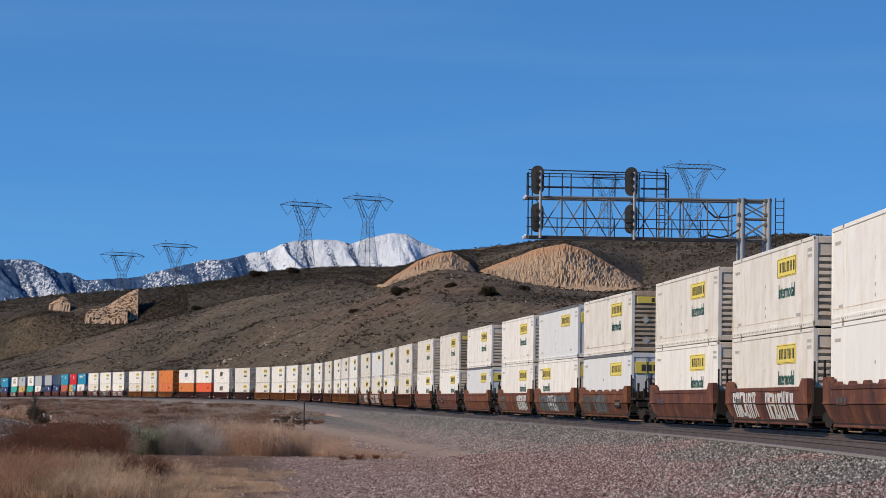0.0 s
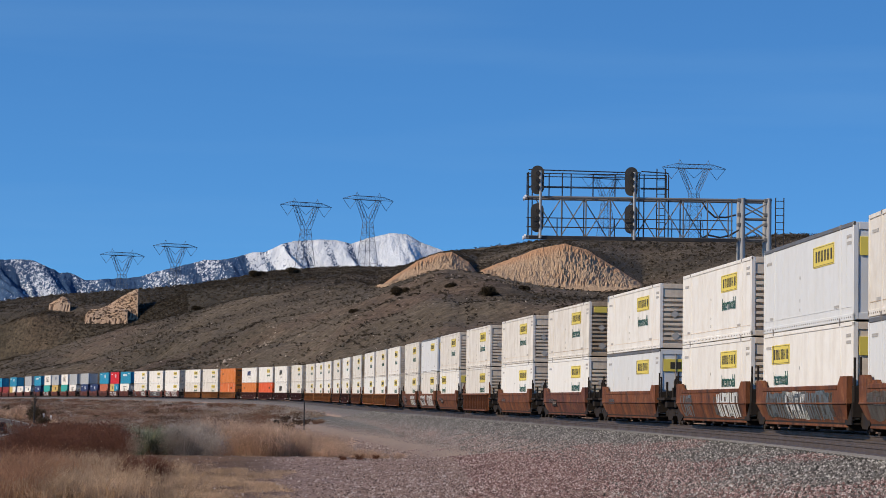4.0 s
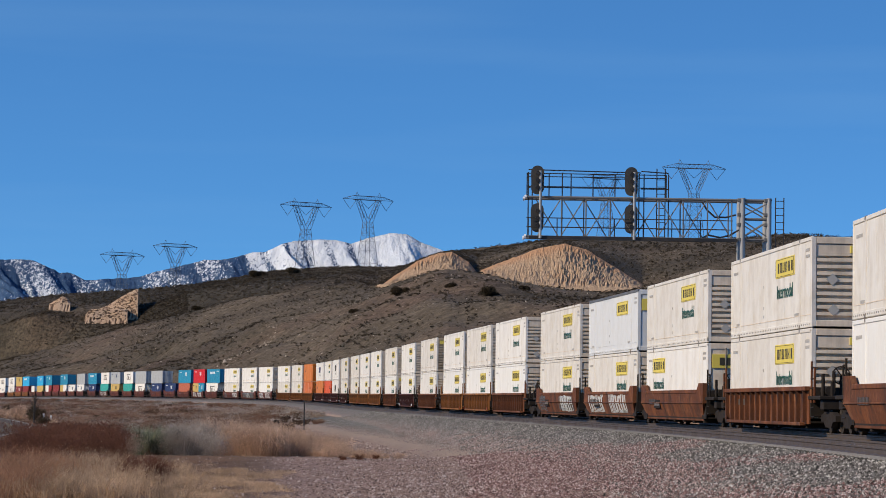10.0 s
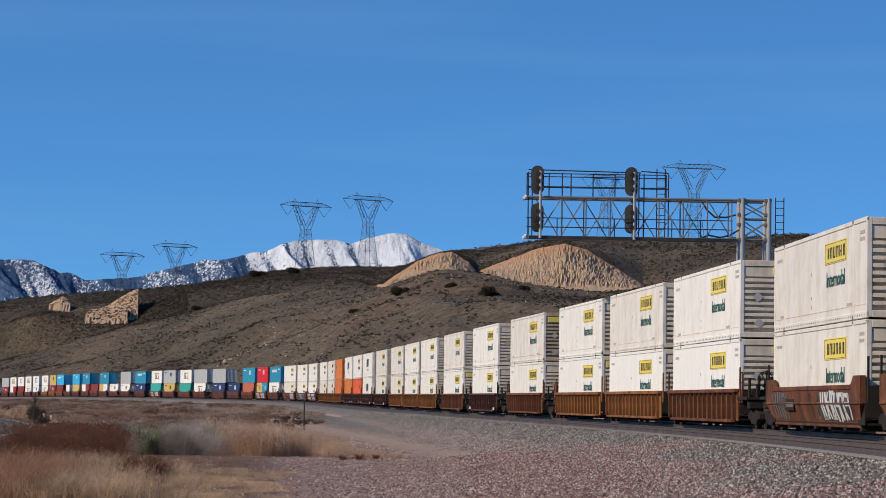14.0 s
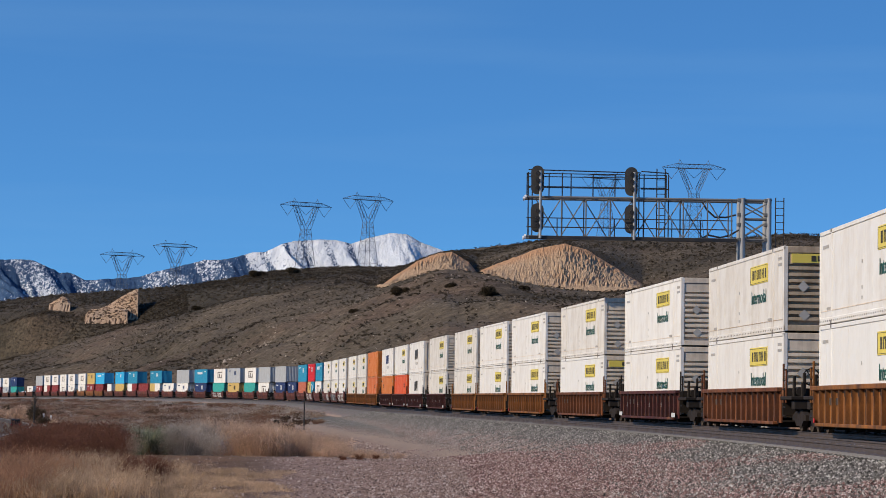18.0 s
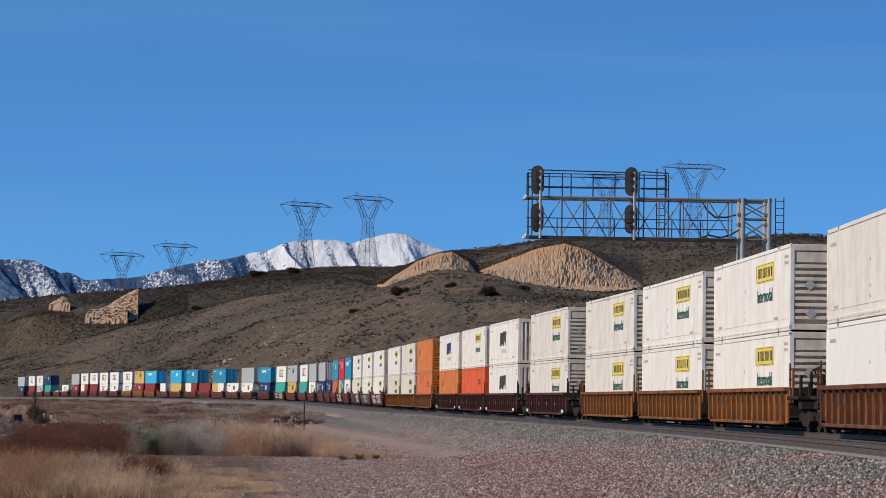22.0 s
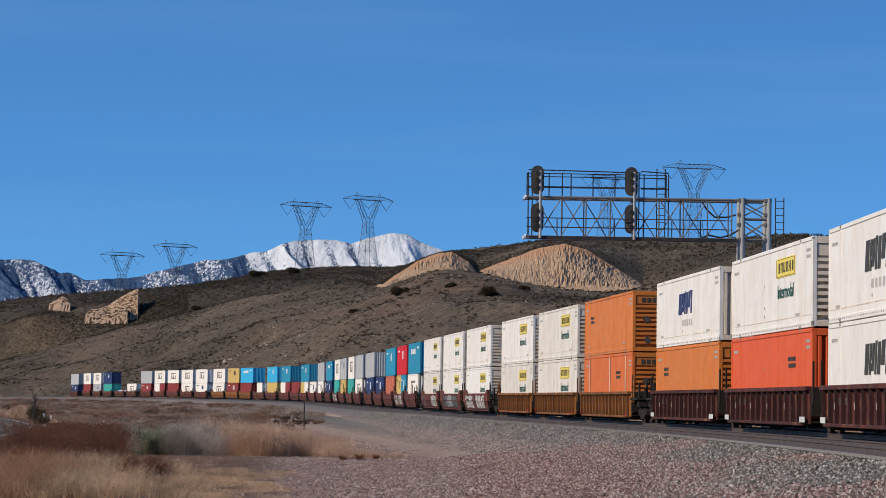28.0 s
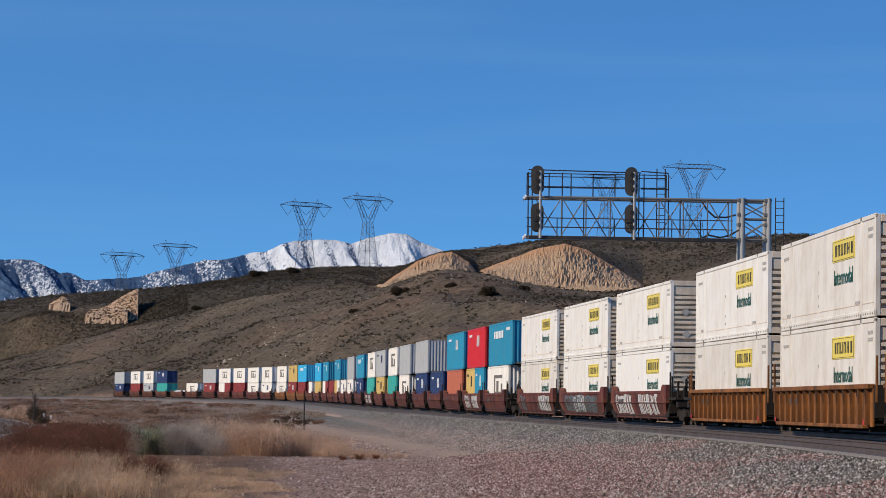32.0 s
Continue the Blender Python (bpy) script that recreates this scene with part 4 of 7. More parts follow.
        part("cable_hose", bm, SIGNAL_BLACK, g, "black flexible cable hose")
    # heads
    for hx in (-10.3, -5.6):
        part("signal_pole", bar(bmesh.new(), (hx + 0.14, -0.2, low - 0.1), (hx + 0.14, -0.2, high + 1.3), 0.07, 10), MAST, g)
        for zc in (high + 0.85, low + 0.93):
            outline = []
            for i in range(24):
                a = i * math.tau / 24
                outline.append((0.325 * math.cos(a), (0.40 if math.sin(a) >= 0 else -0.40) + 0.325 * math.sin(a)))
            bm = bmesh.new()
            f = [bm.verts.new((hx + p, -0.02, zc + q)) for p, q in outline]
            k = [bm.verts.new((hx + p, 0.03, zc + q)) for p, q in outline]
            bm.faces.new(f)
            bm.faces.new(k[::-1])
            for i in range(24):
                bm.faces.new((f[i], k[i], k[(i + 1) % 24], f[(i + 1) % 24]))
            plate = part("signal_backplate", bm, SIGNAL_BLACK, g, "black oval signal backplate")
            for dz in (0.36, 0.0, -0.36):
                part("hood", bar(bmesh.new(), (hx, -0.02, zc + dz), (hx, -0.30, zc + dz - 0.03), 0.095, 10, 0.11), DARK_STEEL, plate)
            part("lamp_case", soft_box(bmesh.new(), hx - 0.14, hx + 0.14, 0.03, 0.28, zc - 0.58, zc + 0.58, 0.04), DARK_STEEL, plate)
    return tagged(g, "galvanised steel cantilever signal gantry with four dark signal heads", "signal gantry")


build_gantry()


# ---- transmission towers ----
def build_tower(name_label):
    """A lattice tower 45 m high: narrow waist, two arms opening to a long crossarm."""
    t = new("transmission_tower")
    H, W, waist = 45.0, 15.5, 29.5
    legs = [(sx * 4.6, sy * 4.6) for sx in (-1, 1) for sy in (-1, 1)]
    r = 0.13

    def at(z, sx, sy):
        k = 4.6 + (1.9 - 4.6) * z / waist
        return (sx * k, sy * k, z)
    bm = bmesh.new()
    for sx, sy in ((-1, -1), (1, -1), (1, 1), (-1, 1)):
        bar(bm, (sx * 4.75, sy * 4.75, -12.0), at(0, sx, sy), r, 4)
        part("leg", bar(bmesh.new(), at(0, sx, sy), at(waist, sx, sy), r, 4), TOWER_STEEL, t)
    part("leg_extension", bm, TOWER_STEEL, t)
    levels = np.array([0, 8, 14.5, 19.5, 23.5, 26.8, 29.5])
    bm = bmesh.new()
    ring = [(-1, -1), (1, -1), (1, 1), (-1, 1)]
    for a, b in zip(levels, levels[1:]):
        for i in range(4):
            p, q = ring[i], ring[(i + 1) % 4]
            bar(bm, at(a, *p), at(b, *q), 0.065, 3)
            bar(bm, at(a, *q), at(b, *p), 0.065, 3)
            bar(bm, at(b, *p), at(b, *q), 0.065, 3)
    part("body_lattice", bm, TOWER_STEEL, t)
    for sx in (-1, 1):
        bm = bmesh.new()
        for sy in (-1, 1):
            bar(bm, (sx * 1.9, sy * 1.9, waist), (sx * 7.4, sy * 0.9, 41), r, 4)
            bar(bm, (sx * 1.2, sy * 1.9, waist + 2), (sx * 5.4, sy * 0.9, 41), r, 4)
        for k in range(5):
            f0, f1 = k / 5, (k + 1) / 5
            lo = lambda f, sy: (sx * (1.9 + 5.5 * f), sy * (1.9 - f), waist + 11.5 * f)
            up = lambda f, sy: (sx * (1.2 + 4.2 * f), sy * (1.9 - f), waist + 2 + 9.5 * f)
            for sy in (-1, 1):
                bar(bm, lo(f0, sy), up(f1, sy), 0.055, 3)
                bar(bm, up(f0, sy), lo(f1, sy), 0.055, 3)
            bar(bm, lo(f1, -1), lo(f1, 1), 0.055, 3)
        part("arm_lattice", bm, TOWER_STEEL, t)
        part("peak", bar(bar(bmesh.new(), (sx * 5.6, 0, 43), (sx * 7.0, 0, 45.0), 0.10, 4), (sx * 7.6, 0, 43), (sx * 7.0, 0, 45.0), 0.10, 4), TOWER_STEEL, t)
    for a, m, b, low in ((-15.2, -11.0, -7.0, 36.0), (-5.0, 0.0, 5.0, 36.6), (7.0, 11.0, 15.2, 36.0)):
        part("insulator_string", bar(bar(bmesh.new(), (a, 0, 41), (m, 0, low), 0.11, 4), (b, 0, 41), (m, 0, low), 0.11, 4), TOWER_STEEL, t)
    bm = bmesh.new()
    for sy in (-0.9, 0.9):
        bar(bm, (-W, 0, 41.2), (W, 0, 41.2), 0.11, 4)
        bar(bm, (-9, sy, 43), (9, sy, 43), 0.11, 4)
        bar(bm, (-9, sy, 41), (9, sy, 41), 0.11, 4)
        for sx in (-1, 1):
            bar(bm, (sx * 9, sy, 43), (sx * W, 0, 41.3), 0.09, 4)
        for i in range(16):
            x0, x1 = -9 + i * 1.125, -9 + (i + 1) * 1.125
            bar(bm, (x0, sy, 41 if i % 2 else 43), (x1, sy, 43 if i % 2 else 41), 0.055, 3)
    for sx in (-1, 1):
        for i in range(4):
            xa, xb = 9 + i * 1.55, 9 + (i + 1) * 1.55
            za = 43 - (xa - 9) / 6.5 * 1.7
            bar(bm, (sx * xa, 0, za), (sx * xb, 0, 41.1), 0.07, 3)
    part("crossarm", bm, TOWER_STEEL, t)
    return tagged(t, name_label, "transmission tower", group="transmission line")


tower = build_tower("tall steel lattice transmission tower standing beyond the ridge")
TOWERS = [(-46.5, 1650, 125.6, 1.18, 33), (-227.4, 1900, 102.1, 1.16, 36), (-187.8, 1880, 107.6, 1.16, 36),
          (115.0, 1230, 110.8, 1.0, 14), (94.7, 1560, 133.0, 1.05, 25), (-83.3, 1620, 119.1, 1.2, 36)]
for tx, ty, tz, k, turn in TOWERS:
    m = pose(tx, ty, tz - 43.3 * k, 0, 0, turn) @ Matrix.Scale(k, 4)
    if ty == 1620:
        tower.matrix_basis = m
    else:
        copy_thing(tower, m)


# ---- the train ----
# Local axes of containers and cars: y away from the camera along the train, -x the side that shows, z = 0 at rail level.
W2 = 1.295
FLOOR = 0.43
made = {}
coats = random.Random(3)


def sign_bars(bm, x, y0, y1, z0, z1, n, thick=0.012, gap=0.28):
    """Unreadable lettering: n plain bars."""
    w = (y1 - y0) / n
    for i in range(n):
        a = y0 + i * w
        box(bm, x - thick, x, a, a + w * (1 - gap), z0, z1)
    return bm


def end_bars(bm, y, x0, x1, z0, z1, n, gap=0.28):
    w = (x1 - x0) / n
    for i in range(n):
        box(bm, x0 + i * w, x0 + i * w + w * (1 - gap), y - 0.012, y, z0, z1)
    return bm


INTERMODAL = word("Intermodal", 0.68)
INTERMODAL.materials.append(SIGN_GREEN)
SIDE_TURN = Matrix(((0, 0, -1, 0), (-1, 0, 0, 0), (0, 1, 0, 0), (0, 0, 0, 1)))


def container_shell(c, L, H, body, rail):
    """Frame, walls and roof of a smooth-sided container; origin at the middle of its floor."""
    h = L / 2
    shell = soft_box(bmesh.new(), -W2 + 0.03, W2 - 0.03, -h + 0.21, h - 0.06, 0.10, H - 0.05, 0.02)
    part("body", shell, body, c)
    for sx in (-1, 1):
        x = sx * W2
        part("top_rail", soft_box(bmesh.new(), min(x, x - sx * 0.08), max(x, x - sx * 0.08), -h, h, H - 0.13, H, 0.015), rail, c)
        bm = soft_box(bmesh.new(), min(x, x - sx * 0.08), max(x, x - sx * 0.08), -h, h, 0.0, 0.20, 0.015)
        part("bottom_rail", bm, body, c)
        for sy in (-1, 1):
            part("corner_post", soft_box(bmesh.new(), min(x, x - sx * 0.16), max(x, x - sx * 0.16), sy * h - (0.14 if sy > 0 else 0), sy * h + (0.14 if sy < 0 else 0), 0.02, H - 0.02, 0.015), body, c)
    return h


def placard(c, x, y, z, r, material):
    bm = bmesh.new()
    f = [bm.verts.new((x + a * r, y - 0.015, z + b * r)) for a, b in ((1, 0), (0, 1), (-1, 0), (0, -1))]
    k = [bm.verts.new((v.co.x, y, v.co.z)) for v in f]
    bm.faces.new(f)
    bm.faces.new(k[::-1])
    for i in range(4):
        bm.faces.new((f[i], k[i], k[(i + 1) % 4], f[(i + 1) % 4]))
    part("placard", bm, material, c, "grey diamond placard")


def domestic(body, end, rail, decor, ribbed, sign_at, label, H=2.9):
    """A 53-foot container. decor: 'word' (sign and word), 'sign', 'slant' (slanted dark lettering), 'small'."""
    L = 16.15
    c = new("shipping_container")
    h = container_shell(c, L, H, body, rail)
    # stacking posts at the 40-foot places, with castings above and below
    cast = bmesh.new()
    for sy in (-1, 1):
        for sx in (-1, 1):
            x = sx * (W2 - 0.01)
            part("stacking_post", soft_box(bmesh.new(), min(x, x - sx * 0.05), max(x, x - sx * 0.05), sy * 6.0 - 0.09, sy * 6.0 + 0.09, 0.18, H - 0.11, 0.012), body, c)
            for z in (0.0, H - 0.10):
                soft_box(cast, min(x + sx * 0.012, x - sx * 0.1), max(x + sx * 0.012, x - sx * 0.1), sy * 6.0 - 0.13, sy * 6.0 + 0.13, z - 0.015, z + 0.115, 0.015)
    part("casting_set", cast, CASTING, c, "dark steel corner castings", "stuff")
    # panel seams and a row of rivets over the bottom rail
    seam = bmesh.new()
    for y in np.linspace(-h + 1.2, h - 1.2, 12):
        box(seam, -W2 + 0.027, -W2 + 0.03, y - 0.008, y + 0.008, 0.28, H - 0.16)
    part("panel_seam", seam, body, c, kind="stuff")
    rivet = bmesh.new()
    for y in np.arange(-h + 0.3, h - 0.2, 0.34):
        box(rivet, -W2 - 0.012, -W2, y, y + 0.05, 0.075, 0.125)
    part("rivet_strip", rivet, CASTING, c, kind="stuff")
    part("kick_strip", box(bmesh.new(), -W2 + 0.018, -W2 + 0.03, -h + 0.16, h - 0.16, 0.40, 0.425), end, c)
    marks = bmesh.new()
    x = -W2 + 0.028
    for y0, y1, z in ((h - 1.5, h - 0.5, 2.35), (-h + 2.35, -h + 3.1, 0.42), (h - 1.9, h - 1.2, 0.42), (-h + 0.45, -h + 1.15, 2.45), (-h + 0.45, -h + 1.15, 2.25), (0.9, 1.05, 0.55), (0.9, 1.05, 0.85), (0.9, 1.05, 1.6)):
        sign_bars(marks, x, y0, y1, z, z + 0.10, max(1, round((y1 - y0) / 0.12)))
    part("stencil_marking", marks, SIGN_GREY, c, kind="stuff")
    if decor in ("word", "sign"):
        y0, y1 = sign_at - 1.75, sign_at + 1.75
        plate = part("sign_plate", soft_box(bmesh.new(), x - 0.018, x + 0.02, y0, y1, H - 1.08, H - 0.42, 0.006), SIGN_YELLOW, c, "yellow sign plate")
        edge = bmesh.new()
        for a, b, q, w in ((y0 + 0.05, y1 - 0.05, H - 0.47, 0.010), (y0 + 0.05, y1 - 0.05, H - 1.045, 0.010)):
            box(edge, x - 0.026, x - 0.016, a, b, q, q + w)
        for a in (y0 + 0.05, y1 - 0.08):
            box(edge, x - 0.026, x - 0.016, a, a + 0.025, H - 1.045, H - 0.46)
        part("sign_border", edge, SIGN_BLACK, plate)
        bars = bmesh.new()
        ww = (y1 - y0 - 0.5) / 6
        for i, (wide, beam) in enumerate(((0.44, 0.0), (0.62, 0.13), (0.60, 0.28), (0.64, 0.0), (0.62, 0.28), (0.46, 0.13))):
            a = y0 + 0.25 + i * ww
            for b in (a, a + ww * (wide - 0.15)):
                box(bars, x - 0.028, x - 0.016, b, b + ww * 0.19, H - 0.92, H - 0.58)
            box(bars, x - 0.027, x - 0.016, a, a + ww * (wide + 0.04), H - 0.92 + beam, H - 0.86 + beam)
        part("sign_lettering", bars, SIGN_BLACK, plate, kind="stuff")
    if decor == "word":
        again("lettering", INTERMODAL, c, Matrix.Translation((x - 0.014, sign_at, H - 1.78)) @ SIDE_TURN, "dark green lettering")["kind"] = "stuff"
    if decor in ("slant", "slant_black"):
        bm = bmesh.new()
        for a, w, z0_, z1_ in ((2.05, 0.55, 1.6, 0.72), (1.38, 0.30, 1.6, 0.72), (0.98, 0.34, 1.5, 0.72), (0.54, 0.26, 1.6, 0.66), (0.15, 0.42, 1.6, 0.70), (-0.42, 0.50, 1.35, 0.66), (-1.05, 0.30, 1.6, 0.66)):
            prism(bm, [(a, H - z0_), (a - w, H - z0_), (a - w - 0.18, H - z1_), (a - 0.18, H - z1_)], x - 0.014, x)
        part("lettering", bm, SIGN_BLUE if decor == "slant" else SIGN_BLACK, c, "dark slanted lettering", "stuff")
        part("small_lettering", sign_bars(bmesh.new(), x, -1.5, 1.3, H - 2.1, H - 1.84, 5, gap=0.5), SIGN_GREY, c, kind="stuff")
    if decor == "small":
        part("lettering", sign_bars(bmesh.new(), x, sign_at - 0.7, sign_at + 0.7, H - 1.0, H - 0.86, 9), SIGN_BLACK, c, kind="stuff")
        part("lettering", sign_bars(bmesh.new(), x, sign_at - 0.7, sign_at + 0.6, H - 1.22, H - 1.08, 8), SIGN_BLACK, c, kind="stuff")
    # the leading end
    y = -h
    frame_ = bmesh.new()
    part("end_header", soft_box(frame_, -W2 + 0.16, W2 - 0.16, y, y + 0.2, H - 0.24, H - 0.02, 0.012), end, c)
    part("end_sill", soft_box(bmesh.new(), -W2 + 0.16, W2 - 0.16, y, y + 0.2, 0.02, 0.22, 0.012), end, c)
    if ribbed in ("ribs", "dark", "wide"):
        # added sheet that carries the end's tint into the gaps between ribs
        part("end_backing", box(bmesh.new(), -W2 + 0.17, W2 - 0.17, y + 0.175, y + 0.207, 0.22, H - 0.24), end, c)
        for i in range(9):
            z = 0.36 + i * 0.215
            z0, z1 = z, z + 0.155
            ol = [(y + 0.2, z0), (y + 0.01, z0 + 0.015), (y + 0.01, z1 - 0.04), (y + 0.2, z1)]
            part("end_rib", prism(bmesh.new(), ol, -W2 + 0.17, W2 - 0.17), end, c)
        part("end_panel", box(bmesh.new(), -W2 + 0.18, W2 - 0.18, y + 0.03, y + 0.205, H - 0.62, H - 0.26), end, c)
        if ribbed == "dark":
            part("end_lettering", end_bars(bmesh.new(), y + 0.03, -0.85, 0.95, H - 0.56, H - 0.34, 7), SIGN_BLACK, c, "dark lettering", "stuff")
        elif ribbed == "wide":
            pl = part("end_sign", soft_box(bmesh.new(), -1.02, 1.06, y - 0.012, y + 0.05, H - 0.58, H - 0.27, 0.006), SIGN_YELLOW, c, "wide yellow sign plate")
            part("end_lettering", end_bars(bmesh.new(), y - 0.012, -0.35, 0.9, H - 0.52, H - 0.34, 6), SIGN_BLACK, pl, kind="stuff")
        else:
            pl = part("end_sign", soft_box(bmesh.new(), -0.05, 0.95, y - 0.012, y + 0.05, H - 0.53, H - 0.29, 0.006), SIGN_YELLOW, c, "small yellow sign plate")
            part("end_lettering", end_bars(bmesh.new(), y - 0.012, 0.05, 0.85, H - 0.47, H - 0.35, 6), SIGN_BLACK, pl, kind="stuff")
        for px, pz in ((-0.62, 1.52), (-0.58, 0.55)):
            placard(c, px, y + 0.008, pz, 0.20, PLACARD_DARK if ribbed == "dark" else SIGN_GREY)
    elif ribbed == "bars":
        for i in range(9):
            a = -W2 + 0.2 + i * 0.255
            part("end_rib", soft_box(bmesh.new(), a, a + 0.13, y + 0.01, y + 0.215, 0.22, H - 0.25, 0.02), end, c)
        placard(c, -0.45, y + 0.0, 1.6, 0.26, SIGN_GREY)
    else:
        part("end_panel", box(bmesh.new(), -W2 + 0.18, W2 - 0.18, y + 0.03, y + 0.205, 0.22, H - 0.24), end, c)
        pl = part("end_sign", soft_box(bmesh.new(), -1.1, 1.1, y - 0.012, y + 0.05, H - 1.0, H - 0.45, 0.006), SIGN_YELLOW, c, "yellow sign plate")
        part("end_lettering", end_bars(bmesh.new(), y - 0.012, -0.8, 0.9, H - 0.88, H - 0.58, 6), SIGN_BLACK, pl, kind="stuff")
        for a in (-0.55, 0.55):
            part("locking_bar", bar(bmesh.new(), (a, y - 0.02, 0.2), (a, y - 0.02, H - 0.2), 0.025, 6), CASTING, c)
    return tagged(c, label, "shipping container", group="containers on the train")


def corrugated(L, body, decor, label, H=2.9, ink=None):
    """A ship's container with pressed walls."""
    c = new("shipping_container")
    h = L / 2
    ink = ink or SIGN_WHITE
    pitch = 0.28
    n = int((L - 0.3) / pitch)

    def wall(fixed, along0, count, flip, axis):
        bm = bmesh.new()
        prev = None
        for i in range(count * 4 + 1):
            k = i % 4
            a = along0 + (i // 4 + (0.0, 0.25, 0.5, 0.75)[k]) * pitch
            d = (0.0, 0.0, 0.036, 0.036)[k]
            p = fixed + (d if flip else -d)
            lo, hi = ((p, a, 0.16), (p, a, H - 0.1)) if axis == "x" else ((a, p, 0.16), (a, p, H - 0.1))
            cur = (bm.verts.new(lo), bm.verts.new(hi))
            if prev:
                bm.faces.new((prev[0], cur[0], cur[1], prev[1]))
            prev = cur
        return bm
    for sx in (-1, 1):
        part("side_wall", wall(sx * (1.219 - 0.012), -n * pitch / 2, n, sx < 0, "x"), body, c)
    for sy in (-1, 1):
        part("end_wall", wall(sy * (h - 0.03), -4 * pitch, 8, sy < 0, "y"), body, c)
    part("roof", box(bmesh.new(), -1.2, 1.2, -h + 0.03, h - 0.03, H - 0.06, H - 0.02), body, c)
    part("floor_frame", box(bmesh.new(), -1.19, 1.19, -h + 0.05, h - 0.05, 0.04, 0.16), CASTING, c)
    for sx in (-1, 1):
        x = sx * 1.219
        for z0, z1 in ((0.0, 0.16), (H - 0.11, H)):
            part("side_rail", box(bmesh.new(), min(x, x - sx * 0.07), max(x, x - sx * 0.07), -h, h, z0, z1), body, c)
        for sy in (-1, 1):
            part("corner_post", soft_box(bmesh.new(), min(x, x - sx * 0.16), max(x, x - sx * 0.16), sy * h - (0.17 if sy > 0 else 0), sy * h + (0.17 if sy < 0 else 0), 0.0, H, 0.015), body, c)
    x = -1.219
    if decor == "letters":
        part("lettering", sign_bars(bmesh.new(), x, -h * 0.25, h * 0.55, H - 1.05, H - 0.55, 6), ink, c, kind="stuff")
        part("lettering", sign_bars(bmesh.new(), x, -h * 0.8, -h * 0.5, H - 0.6, H - 0.4, 5), ink, c, kind="stuff")
    elif decor == "mark":
        part("emblem", sign_bars(bmesh.new(), x, -h * 0.35, -h * 0.05, H - 1.35, H - 0.55, 3, gap=0.4), ink, c, kind="stuff")
        part("lettering", sign_bars(bmesh.new(), x, h * 0.45, h * 0.8, H - 0.6, H - 0.42, 6), ink, c, kind="stuff")
    elif decor == "big":
        bm = bmesh.new()
        for y0, y1, q0, q1 in ((-0.42, 0.34, 0.62, 0.82), (0.24, 0.34, 0.82, 1.75), (-0.06, 0.10, 1.02, 1.75), (-0.42, -0.32, 1.2, 1.75), (-0.42, 0.34, 1.75, 1.93)):
            box(bm, x - 0.012, x, y0 * h, y1 * h, H - q1, H - q0)
        part("emblem", bm, STENCIL, c, "dark square emblem")
    return tagged(c, label, "shipping container", group="containers on the train")


COLOURS = {"blue": (BLUE, "blue", SIGN_WHITE), "bright": (BRIGHT_BLUE, "bright blue", SIGN_WHITE), "red": (RED, "red", SIGN_WHITE), "grey": (GREY, "grey", SIGN_GREY),
           "navy": (NAVY, "navy blue", SIGN_WHITE), "teal": (TEAL, "teal green", SIGN_WHITE), "yellow": (YELLOW, "tan yellow", SIGN_BLACK), "maroon": (MAROON, "maroon", SIGN_WHITE),
           "brick": (BRICK, "brick red", SIGN_WHITE), "pale": (GREY, "pale grey", SIGN_BLUE), "wht": (WHITE, "white", SIGN_BLUE)}


